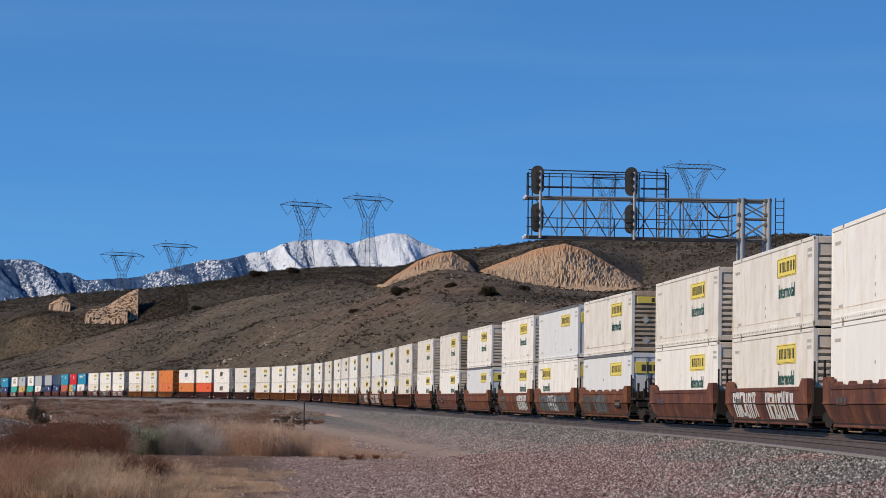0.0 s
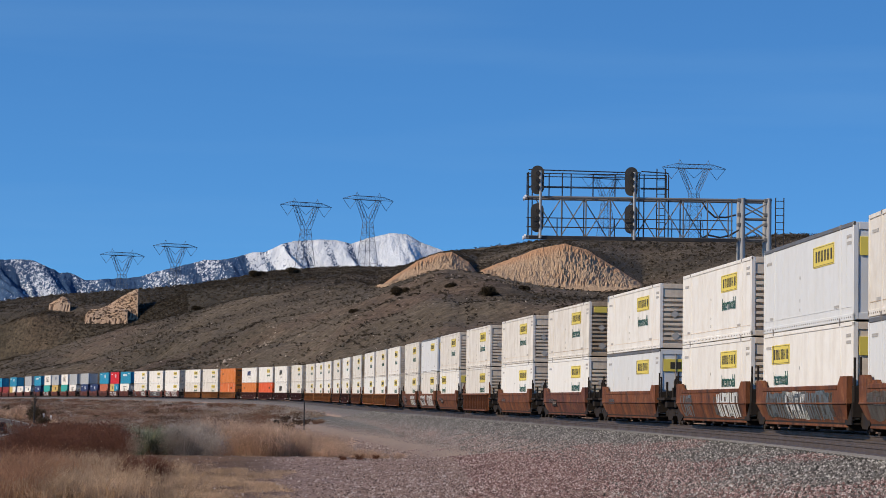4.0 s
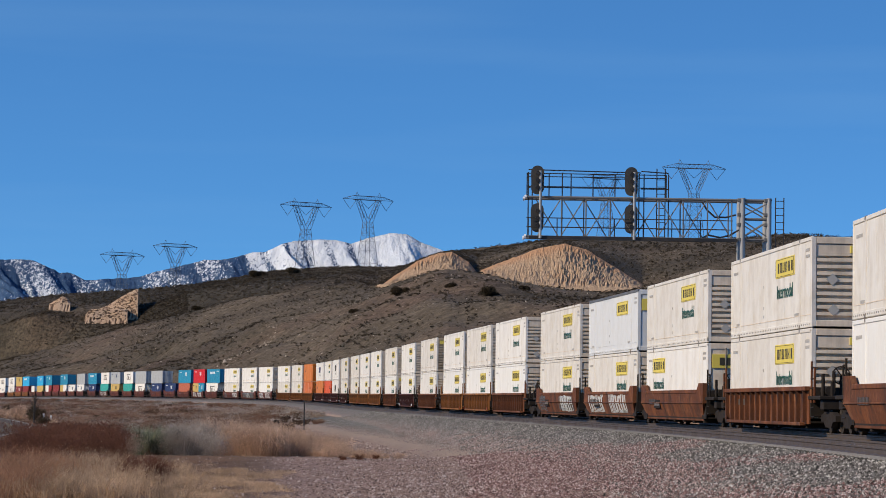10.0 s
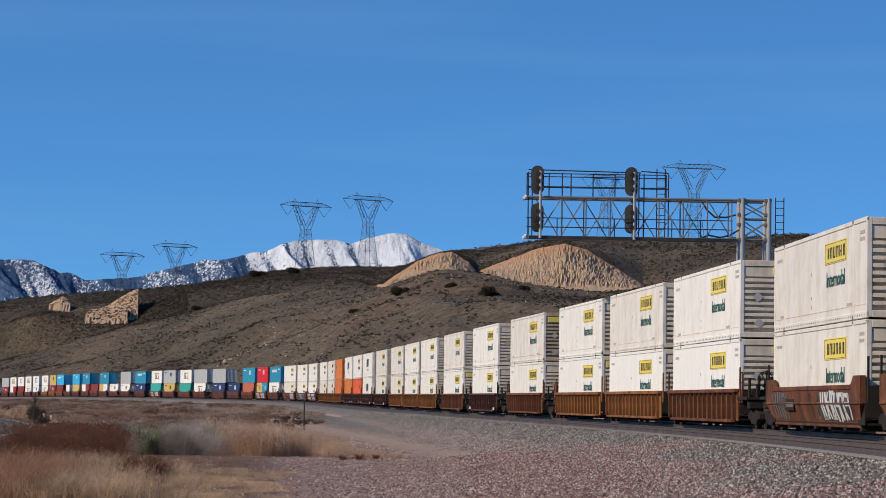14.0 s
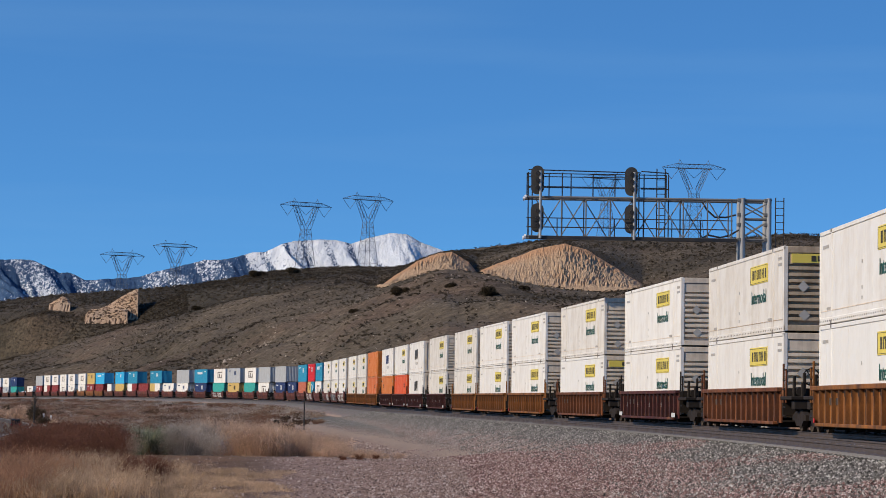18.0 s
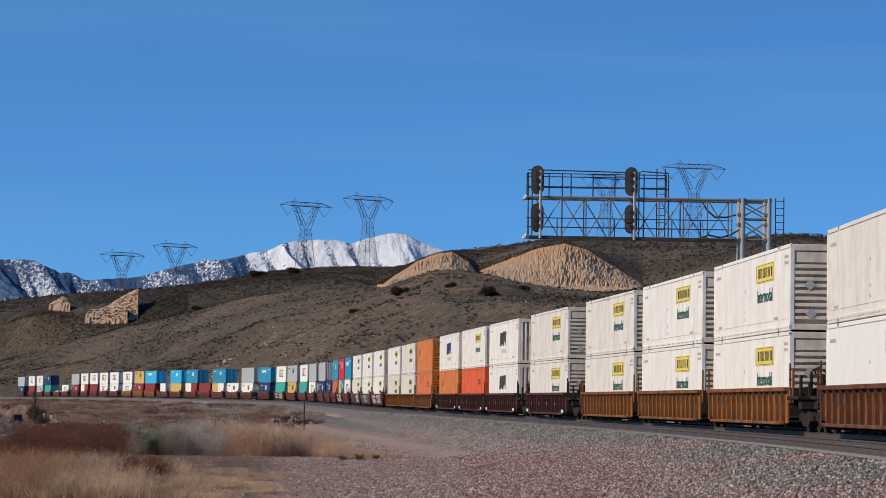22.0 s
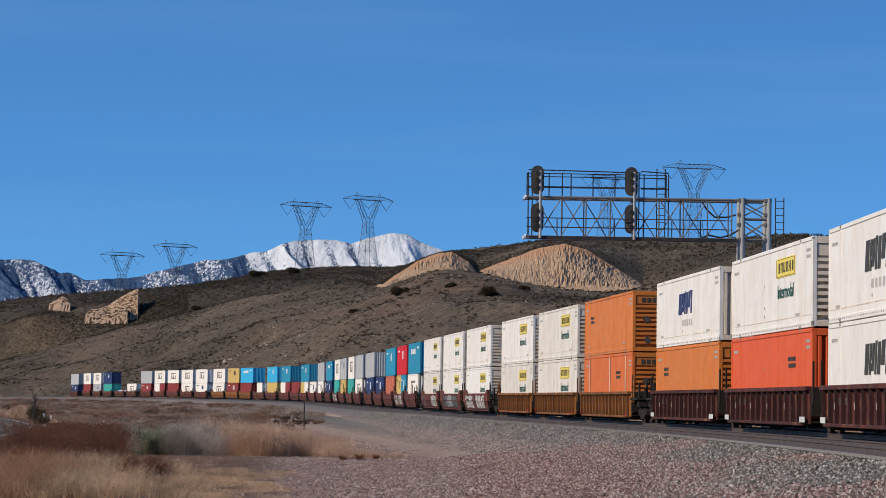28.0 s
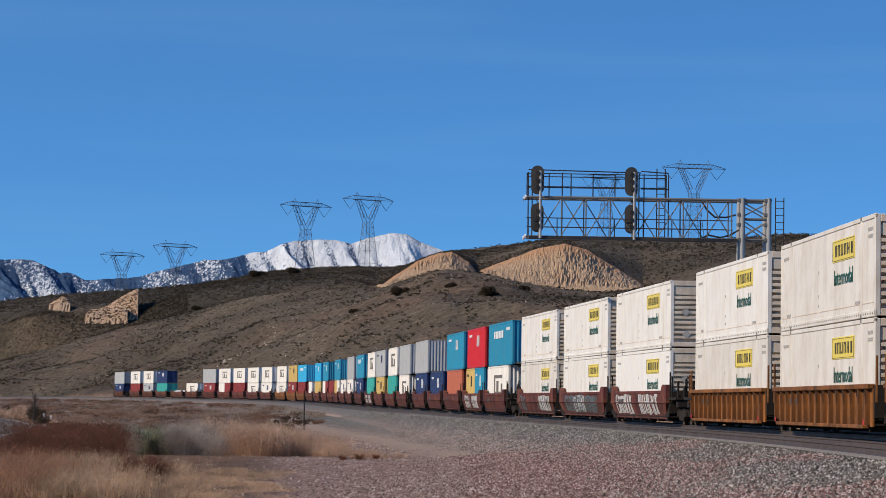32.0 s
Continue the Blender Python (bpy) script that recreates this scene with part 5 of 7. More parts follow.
def get_container(kind, high=False):
    """One container of that kind: the first is built, the others are copies."""
    if kind == "W":
        kind = coats.choice(("W0", "W0", "W1") if high else ("W0", "W2", "W2", "W1"))
    if kind in made:
        return copy_thing(made[kind], Matrix())
    if kind in ("W0", "W1", "W2"):
        coat, say = ((WHITE, "white"), (WHITE_CREAM, "dirty cream"), (WHITE_NEW, "clean white"))[int(kind[1])]
        ob = domestic(coat, WHITE_END_WARM, coat, "word", "ribs", -3.2, f"{say} 53-foot container with yellow sign and green word")
    elif kind == "Wt":
        ob = domestic(WHITE_CREAM, TAN_END, WHITE_CREAM, "word", "wide", -3.2, "cream 53-foot container with a stained tan end and wide yellow sign")
    elif kind == "Ww":
        ob = domestic(WHITE_NEW, WHITE_END_WARM, WHITE_NEW, "word", "wide", -3.2, "clean white 53-foot container with a wide yellow sign on its end")
    elif kind == "Wf":
        ob = domestic(WHITE, WHITE_END_WARM, WHITE, "word", "plain", 4.6, "white 53-foot container with plain end, in the well")
    elif kind == "Wg":
        ob = domestic(WHITE_B, WHITE_B, DARK_RAIL, "sign", "plain", -3.2, "pale bluish white 53-foot container with dark top rail")
    elif kind in ("S", "Sk"):
        ob = domestic(WHITE, WHITE_END_WARM, WHITE, "slant" if kind == "S" else "slant_black", "bars", 0.0, f"white 53-foot container with {'dark blue' if kind == 'S' else 'black'} slanted lettering")
    elif kind == "O":
        ob = domestic(ORANGE, ORANGE, ORANGE, "small", "dark", 5.4, "orange 53-foot container with small dark lettering")
    elif kind == "P":
        ob = domestic(DEEP_ORANGE, ORANGE, DEEP_ORANGE, "small", "dark", -3.6, "deep orange 53-foot container with pale stripes on its posts")
        for y in (-6.0, -1.0, 6.0):
            part("pale_stripe", box(bmesh.new(), -W2 - 0.004, -W2 + 0.012, y - 0.11, y + 0.11, 0.2, 2.76), PALE_STRIPE, ob, "faded pale stripe")
    elif kind == "R":
        ob = domestic(RED_ORANGE, RED_ORANGE, RED_ORANGE, "small", "bars", -4.4, "red-orange 53-foot container with small dark lettering")
    else:
        size, tone, decor = kind.split("_")
        paint_, say, ink = COLOURS[tone]
        L = {"20": 6.06, "40": 12.19, "45": 13.72, "48": 14.63}[size]
        ob = corrugated(L, paint_, decor, f"{say} corrugated steel {size}-foot shipping container", ink=ink)
    made[kind] = ob
    return ob


def scrawl(seed, y0, y1, z0, z1, face):
    """Letters nobody can read, sprayed in bent strokes along a car's side; face(z) is the side's place at that height."""
    rnd = random.Random(seed)
    bm = bmesh.new()

    def stroke(ya, za, yb, zb, w):
        front = [(face(z) - 0.010, y, z) for y, z in ((ya, za), (ya + w, za), (yb + w, zb), (yb, zb))]
        f = [bm.verts.new(v) for v in front]
        k = [bm.verts.new((v[0] + 0.006, v[1], v[2])) for v in front]
        bm.faces.new(f)
        bm.faces.new(k[::-1])
        for i in range(4):
            bm.faces.new((f[i], k[i], k[(i + 1) % 4], f[(i + 1) % 4]))
    n = max(3, int((y1 - y0) / 0.72))
    step = (y1 - y0) / n
    for i in range(n):
        a = y0 + step * i
        lo, hi = z0 + rnd.uniform(0, 0.08), z1 - rnd.uniform(0, 0.12)
        bow = rnd.uniform(-0.22, 0.22)
        for b in (a, a + step * 0.55):
            w = rnd.uniform(0.16, 0.26)
            zs = [lo, (lo * 2 + hi) / 3, 0.93, (lo + hi * 2) / 3, hi]
            zs = sorted(set(zs))
            for k in range(len(zs) - 1):
                p, q = (zs[k] - lo) / (hi - lo), (zs[k + 1] - lo) / (hi - lo)
                stroke(b + bow * math.sin(p * 3.1) + 0.18 * p, zs[k], b + bow * math.sin(q * 3.1) + 0.18 * q, zs[k + 1], w)
            bow = -bow * rnd.uniform(0.4, 1.2)
        for _ in range(rnd.choice((1, 2))):
            zz = rnd.choice((lo, (lo + hi) / 2, hi - 0.14))
            stroke(a, zz, a + rnd.uniform(0, 0.15), zz + 0.13, step * 0.75)
    return bm


def blotch(seed, y0, y1, z0, z1, face):
    """An uneven patch of old overpaint on a car's side."""
    rnd = random.Random(seed)
    bm = bmesh.new()
    n = 14
    rows = []
    for i in range(n + 1):
        y = y0 + (y1 - y0) * i / n
        lo, hi = z0 + rnd.uniform(0, 0.16), z1 - rnd.uniform(0, 0.14)
        rows.append([bm.verts.new((face(z) - 0.005, y + rnd.uniform(-0.1, 0.1), z)) for z in (lo, 0.915, hi)])
    for a, b in zip(rows, rows[1:]):
        for k in range(2):
            bm.faces.new((a[k], b[k], b[k + 1], a[k + 1]))
    bmesh.ops.solidify(bm, geom=bm.faces[:], thickness=0.003)
    return bm


def build_truck(parent, y):
    """A two-axle truck centred at y under its car."""
    bm = bmesh.new()
    for sx in (-1, 1):
        ol = [(-1.15, 0.36), (-1.15, 0.54), (-0.6, 0.66), (0.6, 0.66), (1.15, 0.54), (1.15, 0.36), (0.75, 0.36), (0.45, 0.18), (-0.45, 0.18), (-0.75, 0.36)]
        prism(bm, ol, sx * 1.0 - 0.09, sx * 1.0 + 0.09)
    box(bm, -1.05, 1.05, -0.2, 0.2, 0.35, 0.62)
    t = part("truck", bm, UNDER, parent, "sooty cast-steel truck")
    t.matrix_basis = Matrix.Translation((0, y, 0))
    for dy in (-0.89, 0.89):
        bm = bar(bmesh.new(), (-0.8, 0, 0), (0.8, 0, 0), 0.08, 8)
        for sx in (-1, 1):
            bar(bm, (sx * 0.70, 0, 0), (sx * 0.835, 0, 0), 0.42, 20)
            bar(bm, (sx * 0.68, 0, 0), (sx * 0.70, 0, 0), 0.45, 20)
            for k in range(5):
                a = k * math.tau / 5
                box_at = Vector((sx * 0.845, 0.25 * math.cos(a), 0.25 * math.sin(a)))
                bar(bm, box_at, box_at + Vector((sx * 0.01, 0, 0)), 0.06, 6)
        w = part("wheelset", bm, WHEEL_STEEL, t)
        w.matrix_basis = Matrix.Translation((0, dy, 0.42))
    sp = bmesh.new()
    for sx in (-1, 1):
        for dy in (-0.13, 0.0, 0.13):
            bar(sp, (sx * 1.03, dy, 0.28), (sx * 1.03, dy, 0.58), 0.045, 8)
    part("spring_group", sp, UNDER, t)
    return t


def build_well(L, tone, style, first, last, seed, label, tag_at=None, spray=(), lugs=False, patch=None):
    """A well car for containers L long. first, last: whether it has a coupler platform of its own at the near, far end."""
    car = new("well_car")
    h = L / 2 + 0.18
    xo, xi = 1.50, 1.325
    z0, z1 = 0.27, 1.42
    for sx in (-1, 1):
        side = bmesh.new()
        x0, x1 = sorted((sx * xi, sx * (xo - (0.125 if style == "ribs" else 0.0))))
        if style == "ribs":
            box(side, x0, x1, -h, h, z0, z1)
        else:
            # plain plates: drawn in towards the ends at the foot, raised shoulders over the ends
            ol = [(-h, z1 + 0.30), (-h, 0.92), (h, 0.92), (h, z1 + 0.30), (h - 1.0, z1 + 0.30), (h - 1.5, z1), (-h + 1.5, z1), (-h + 1.0, z1 + 0.30)]
            prism(side, ol, x0, x1)
            low = bmesh.new()
            pts = [(sx * xo, -h, 0.92), (sx * xo, h, 0.92), (sx * (xo - 0.2), h - 0.8, z0), (sx * (xo - 0.2), -h + 0.8, z0)]
            a4 = [low.verts.new(p) for p in pts]
            b4 = [low.verts.new((p[0] - sx * 0.10, p[1], p[2])) for p in pts]
            low.faces.new(a4)
            low.faces.new(b4[::-1])
            for i in range(4):
                low.faces.new((a4[i], b4[i], b4[(i + 1) % 4], a4[(i + 1) % 4]))
            part("lower_plate", low, tone, car)
            part("belt_flange", soft_box(bmesh.new(), *sorted((sx * (xo - 0.02), sx * (xo + 0.035))), -h + 0.1, h - 0.1, 0.90, 0.945, 0.012), tone, car)
            if sx < 0:
                for sy in (-1, 1):
                    part("end_gusset", box(bmesh.new(), -xi - 0.03, -xi, *sorted((sy * (h - 1.0), sy * (h + 0.02))), 0.30, 0.94), UNDER, car)
        part("side_plate", side, tone, car)
        e = sx * xo
        a, b = sorted((e + sx * 0.03, e - sx * 0.20))
        part("top_chord", soft_box(bmesh.new(), a, b, -h + (0 if style == "ribs" else 1.5), h - (0 if style == "ribs" else 1.5), z1 - 0.10, z1 + 0.045, 0.02), tone, car)
        k = 0.0 if style == "ribs" else sx * 0.2
        part("bottom_chord", soft_box(bmesh.new(), *sorted((e - k + sx * 0.02, e - k - sx * 0.2)), -h + 0.8, h - 0.8, z0 - 0.06, z0 + 0.05, 0.02), tone, car)
    if style == "ribs":
        rib = mesh_of("side_rib", prism(bmesh.new(), [(-0.075, z0 + 0.05), (-0.045, z1 - 0.05), (0.045, z1 - 0.05), (0.075, z0 + 0.05)], -xo - 0.005, -xo + 0.13), tone)
        n = 15 if L > 15 else 12
        for i in range(n):
            again("side_rib", rib, car, Matrix.Translation((0, -h + 0.45 + i * (2 * h - 0.9) / (n - 1), 0)))
        for sy in (-1, 1):
            part("reflector", box(bmesh.new(), -xo - 0.012, -xo - 0.004, sy * (h - 0.62) - (0.45 if tone is WELL_MAROON else 0.09), sy * (h - 0.62) + (0.45 if tone is WELL_MAROON else 0.09), 0.32, 0.50 if tone is WELL_MAROON else 0.46), GRAFFITI if tone is WELL_MAROON else RED if tone is WELL_ORANGE else tone, car)
    elif lugs:
        lug = bmesh.new()
        for i in range(6):
            y = -h + 2.4 + i * (2 * h - 4.8) / 5
            prism(lug, [(y - 0.5, z1 + 0.04), (y - 0.32, z1 + 0.15), (y + 0.32, z1 + 0.15), (y + 0.5, z1 + 0.04)], -xo + 0.02, -xo + 0.14)
        part("top_lug_strip", lug, tone, car)
    if style == "ribs":
        if tone is WELL_MAROON:
            tick = bmesh.new()
            for i in range(3, n - 2, 3):
                y = -h + 0.45 + i * (2 * h - 0.9) / (n - 1)
                box(tick, -xo - 0.012, -xo - 0.004, y - 0.03, y + 0.03, 0.74, 0.94)
            part("tick_mark", tick, SIGN_GREY, car, "small white tick marks on the ribs", "stuff")
        # dark lightening slots under the top chord
        slot = bmesh.new()
        for i in range(n - 1):
            y = -h + 0.45 + (i + 0.5) * (2 * h - 0.9) / (n - 1)
            box(slot, -xo + 0.118, -xo + 0.124, y - 0.26, y + 0.26, z1 - 0.30, z1 - 0.12)
        part("side_slot", slot, UNDER, car, "row of dark slots under the chord", "stuff")
    part("floor_frame", box(bmesh.new(), -xi, xi, -h, h, 0.30, 0.36), UNDER, car)
    for i in range(7):
        y = -h + 0.9 + i * (2 * h - 1.8) / 6
        part("cross_bearer", soft_box(bmesh.new(), -1.3, 1.3, y - 0.14, y + 0.14, 0.12, 0.31, 0.02), UNDER, car)
    part("brake_pipe", bar(bmesh.new(), (-0.6, -h, 0.22), (-0.6, h, 0.22), 0.05, 6), UNDER, car)
    mk = sign_bars(bmesh.new(), -xo - (0.003 if style != "ribs" else -0.118), h - 4.2, h - 2.4, z1 - 0.55, z1 - 0.33, 8)
    part("car_marking", mk, PLACARD_DARK, car, "faded stencilled marking", "stuff")
    if tag_at is not None:
        pn = part("marking_panel", box(bmesh.new(), -xo - 0.01, -xo, tag_at - 0.85, tag_at + 0.85, z1 - 0.72, z1 - 0.36), UNDER, car, "dark marking panel")
        part("panel_lettering", sign_bars(bmesh.new(), -xo - 0.01, tag_at - 0.7, tag_at + 0.7, z1 - 0.62, z1 - 0.46, 7), STENCIL, pn, kind="stuff")
    side_at = lambda z: -xo + (max(0.0, 0.92 - z) * 0.2 / 0.65 if style != "ribs" else 0.0)
    if patch is not None:
        part("overpaint_patch", blotch(seed * 5 + 1, *patch, 0.40, z1 - 0.12, side_at), OVERPAINT, car, "blotchy grey overpaint")
    for k, (a, b, ink) in enumerate(spray):
        part("graffiti", scrawl(seed * 7 + k, a, b, 0.38, z1 - 0.08, side_at), ink, car, "sprayed graffiti strokes", "stuff")
    # end structure: bulkhead, platform, stanchions, brake gear
    for sy, own in ((-1, first), (1, last)):
        reach = 3.2 if own else 1.45
        y0, y1 = sorted((sy * h, sy * (h + reach)))
        part("end_sill", soft_box(bmesh.new(), -0.55, 0.55, y0, y1, 0.62, 1.02, 0.03), UNDER if not own else tone, car)
        if own:
            p0, p1 = sorted((sy * (h + 0.05), sy * (h + 2.0)))
            part("end_platform", soft_box(bmesh.new(), -1.42, 1.42, p0, p1, 1.04, 1.16, 0.02), UNDER, car)
            part("bolster", soft_box(bmesh.new(), -1.3, 1.3, *sorted((sy * (h + 1.45), sy * (h + 1.95))), 0.72, 1.04, 0.03), UNDER, car)
            part("coupler", soft_box(bmesh.new(), -0.16, 0.16, *sorted((sy * (h + 3.1), sy * (h + 3.55))), 0.70, 0.98, 0.04), UNDER, car)
        if own:
            for gx_, gy_, top_ in ((-1.15, 1.15, 1.85), (-0.95, 1.6, 1.6), (-0.7, 0.6, 1.95), (0.3, 0.9, 1.75), (1.2, 0.5, 2.2)):
                part("guide_post", bar(bmesh.new(), (gx_, sy * (h + gy_), 1.1), (gx_, sy * (h + gy_), top_), 0.055, 6), UNDER, car)
            part("brake_cylinder", bar(bmesh.new(), (-0.95, sy * (h + 0.5), 1.32), (-0.95, sy * (h + 1.3), 1.32), 0.16, 10), UNDER, car)
        part("bulkhead", soft_box(bmesh.new(), -1.34, 1.34, *sorted((sy * (h - 0.06), sy * (h + 0.03))), 0.5, z1 + 0.02, 0.02), UNDER, car)
        for k, dy in enumerate((0.35, 0.85) if own else (0.5,)):
            st = bar(bmesh.new(), (-1.36, sy * (h + dy), 0.95), (-1.36, sy * (h + dy), 2.25 if k == 0 else 2.05), 0.036, 6)
            part("stanchion", st, UNDER if style != "ribs" or tone is WELL_MAROON else tone, car)
        if own:
            part("grab_rail", bar(bmesh.new(), (-1.36, sy * (h + 0.35), 2.05), (-1.36, sy * (h + 0.85), 2.05), 0.03, 6), UNDER, car)
            lad = bmesh.new()
            for z in (0.5, 0.8, 1.1, 1.4, 1.7):
                bar(lad, (-1.38, sy * (h + 0.35), z), (-1.38, sy * (h + 0.85), z), 0.022, 5)
            part("ladder", lad, UNDER, car)
            if sy < 0:
                wheel = bmesh.new()
                pts = [(-0.45 + 0.28 * math.cos(i * math.tau / 14), 1.82 + 0.28 * math.sin(i * math.tau / 14)) for i in range(14)]
                for (a, b), (p, q) in zip(pts, pts[1:] + pts[:1]):
                    bar(wheel, (a, -(h + 0.5), b), (p, -(h + 0.5), q), 0.022, 5)
                for i in (0, 5, 10):
                    bar(wheel, (-0.45, -(h + 0.5), 1.82), (pts[i][0], -(h + 0.5), pts[i][1]), 0.018, 5)
                bar(wheel, (-0.45, -(h + 0.5), 1.0), (-0.45, -(h + 0.45), 1.82), 0.035, 6)
                part("brake_wheel", wheel, UNDER, car, "dark brake wheel")
    if first:
        build_truck(car, -(h + 1.7))
    build_truck(car, h + (1.7 if last else 1.33))
    return tagged(car, label, "railway well car", group="cars of the train")


# far end of each car's containers along the line at six seconds, upper and lower container, look of the car
BR, RU, OR, MA, RE = WELL_BROWN, WELL_RUST, WELL_ORANGE, WELL_MAROON, WELL_RED
DOMESTIC = [(-158.4, "W", "W", BR, "plain", "first"), (-139.0, "W", "W", BR, "plain", "l"), (-119.7, "W", "W", BR, "plain", "g"), (-100.2, "W", "W", BR, "plain", "last"),
            (-76.9, "Wt", "Wg", RU, "plain", "first t l g4"), (-58.4, "Wg", "Wf", RU, "plain", "g2"), (-39.6, "W", "W", RU, "plain", "last g3"),
            (-17.2, "W", "Wg", RU, "plain", "first last"), (5.4, "Wt", "W", BR, "plain", "first last t"), (28.5, "W", "W", RU, "plain", "first last"),
            (51.6, "W", "W", RU, "ribs", "first last"), (73.2, "W", "Wf", RU, "plain", "first t"), (92.2, "Wg", "W", RU, "plain", "t g"), (111.7, "W", "W", RU, "plain", "last g3 t"),
            (135.0, "W", "W", RU, "ribs", "first"), (154.1, "W", "W", OR, "ribs", ""), (173.0, "W", "Ww", OR, "ribs", "last"),
            (195.8, "Wt", "W", RU, "ribs", "first last"), (219.0, "W", "W", MA, "ribs", "first last"), (242.0, "W", "Ww", RU, "ribs", "first last"),
            (264.8, "W", "W", OR, "ribs", "first"), (283.8, "W", "W", OR, "ribs", ""), (302.6, "W", "W", OR, "ribs", "last"),
            (325.6, "W", "W", MA, "ribs", "first last"), (348.0, "Sk", "Sk", MA, "ribs", "first"), (367.0, "W", "R", MA, "ribs", ""), (386.0, "S", "O", MA, "ribs", "last"),
            (409.3, "O", "P", OR, "ribs", "first"), (428.2, "W", "W", OR, "ribs", ""), (447.0, "W", "W", OR, "ribs", "last"),
            (469.8, "W", "W", RE, "plain", "first g"), (488.8, "W", "W", RE, "plain", "g2"), (507.9, "W", "W", RE, "plain", "last g3")]
OVERSEAS = [(526.9, 527.4, "45_blue_letters", "40_wht_big", RE, "first"), (541.4, 542.0, "40_red_mark", "20_yellow_mark+20_blue_mark", RE, "g"),
            (558.0, 557.6, "45_blue_mark", "40_brick_none", RE, ""), (573.2, 573.2, "", "40_navy_mark", RE, ""), (590.0, 589.2, "45_grey_none", "40_navy_mark", RE, "last"),
            (609.9, 609.8, "45_grey_none", "40_wht_big", RE, "first"), (625.2, 626.0, "40_wht_big", "40_teal_none", RE, ""), (644.2, 643.6, "45_pale_mark", "40_yellow_mark", RE, ""),
            (658.6, 659.6, "40_wht_big", "40_teal_none", RE, "g"), (679.4, 678.6, "45_blue_letters", "40_navy_mark", RE, "last"),
            (699.0, 698.6, "45_grey_none", "40_wht_mark", RE, "first"), (714.5, 714.5, "", "40_wht_mark", RE, ""), (730.0, 730.4, "45_blue_mark", "20_yellow_none+20_wht_none", RE, ""),
            (744.5, 744.5, "", "40_maroon_none", RE, ""), (758.6, 759.2, "40_blue_mark", "20_wht_none+20_maroon_none", RE, "last"),
            (776.2, 776.2, "40_bright_mark", "40_yellow_none", RE, "first"), (791.0, 791.0, "", "20_wht_none", BR, ""), (806.4, 806.4, "45_bright_letters", "40_maroon_none", OR, ""),
            (820.2, 821.0, "40_yellow_mark", "40_maroon_mark", OR, ""), (835.6, 836.0, "40_wht_big", "40_wht_big", OR, "last"),
            (854.2, 854.4, "40_wht_big", "40_wht_mark", RE, "first"), (870.0, 870.0, "40_wht_big", "40_wht_big", RE, ""), (885.5, 885.5, "40_wht_big", "40_maroon_none", RE, ""),
            (901.2, 901.2, "40_wht_big", "20_wht_none+20_maroon_none", RE, ""), (918.2, 917.4, "45_grey_none", "40_maroon_mark", RE, "last"),
            (936.0, 936.0, "", "40_wht_big", BR, "first"), (952.0, 952.0, "", "tarp", BR, ""), (970.2, 970.0, "40_navy_mark", "40_teal_none", BR, ""),
            (986.4, 986.4, "40_wht_big", "40_pale_mark", BR, ""), (1003.0, 1003.0, "40_wht_big", "40_maroon_none", BR, ""), (1025.4, 1024.6, "45_grey_none", "40_navy_mark", BR, "last")]
TRAIN = []      # (thing, middle along the line at six seconds, half length, lift)
SPEED, GAIN = 17.126, 0.0311
SPRAY = {"g": ((-6.0, -0.6, GRAFFITI), (1.4, 6.4, GRAFFITI)), "g2": ((-5.6, 5.8, GRAFFITI_DARK), (-1.6, 2.4, GRAFFITI)), "g3": ((-6.6, -2.0, GRAFFITI), (4.2, 7.0, GRAFFITI_DARK)), "g4": ((-1.0, 2.5, GRAFFITI_DARK),)}
PATCH = {"g2": (-6.0, 6.2), "g3": (-6.8, -1.2), "g4": (-2.2, 7.0)}
SAY = {id(BR): "brown", id(RU): "rust-brown", id(OR): "yellow-orange", id(MA): "dark maroon", id(RE): "dull red"}
wells = {}


def put_car(mid, L, tone, style, traits):
    flags = traits.split()
    key = (L, id(tone), style, traits)
    if key in wells:
        car = copy_thing(wells[key], Matrix())
    else:
        spray = next((SPRAY[f] for f in flags if f in SPRAY), ())
        if L < 15:
            spray = tuple((a * 0.7, b * 0.7, ink) for a, b, ink in spray)
        say = f"{SAY[id(tone)]} {'rib-sided' if style == 'ribs' else 'plate-sided'} well car{' with sprayed graffiti' if spray else ''} on the track"
        car = build_well(L, tone, style, "first" in flags, "last" in flags, len(wells), say, -5.2 if "g4" in flags else 3.5 if "t" in flags else None, spray, "l" in flags, PATCH.get(next((f for f in flags if f in PATCH), "")))
        wells[key] = car
    TRAIN.append((car, mid, L / 2 + 1.0, 0.0))


def build_tarp():
    t = new("tarpaulin_load")
    bm = bmesh.new()
    prism(bm, [(-5.0, 0.0), (-5.0, 0.9), (-3.6, 1.25), (-1.0, 1.0), (1.5, 1.35), (4.2, 1.1), (5.0, 0.7), (5.0, 0.0)], -1.15, 1.15)
    bmesh.ops.bevel(bm, geom=bm.edges[:], offset=0.12, segments=2, affect="EDGES")
    part("cover", bm, TARP, t)
    return tagged(t, "low load under a white tarpaulin in a well car", "tarpaulin load", group="containers on the train")


for s, up, low, tone, style, traits in DOMESTIC:
    mid = s - 16.15 / 2
    put_car(mid, 16.15, tone, style, traits)
    TRAIN.append((get_container(low), mid, 8.0, FLOOR))
    TRAIN.append((get_container(up, True), mid, 8.0, FLOOR + 2.9 + 0.03))
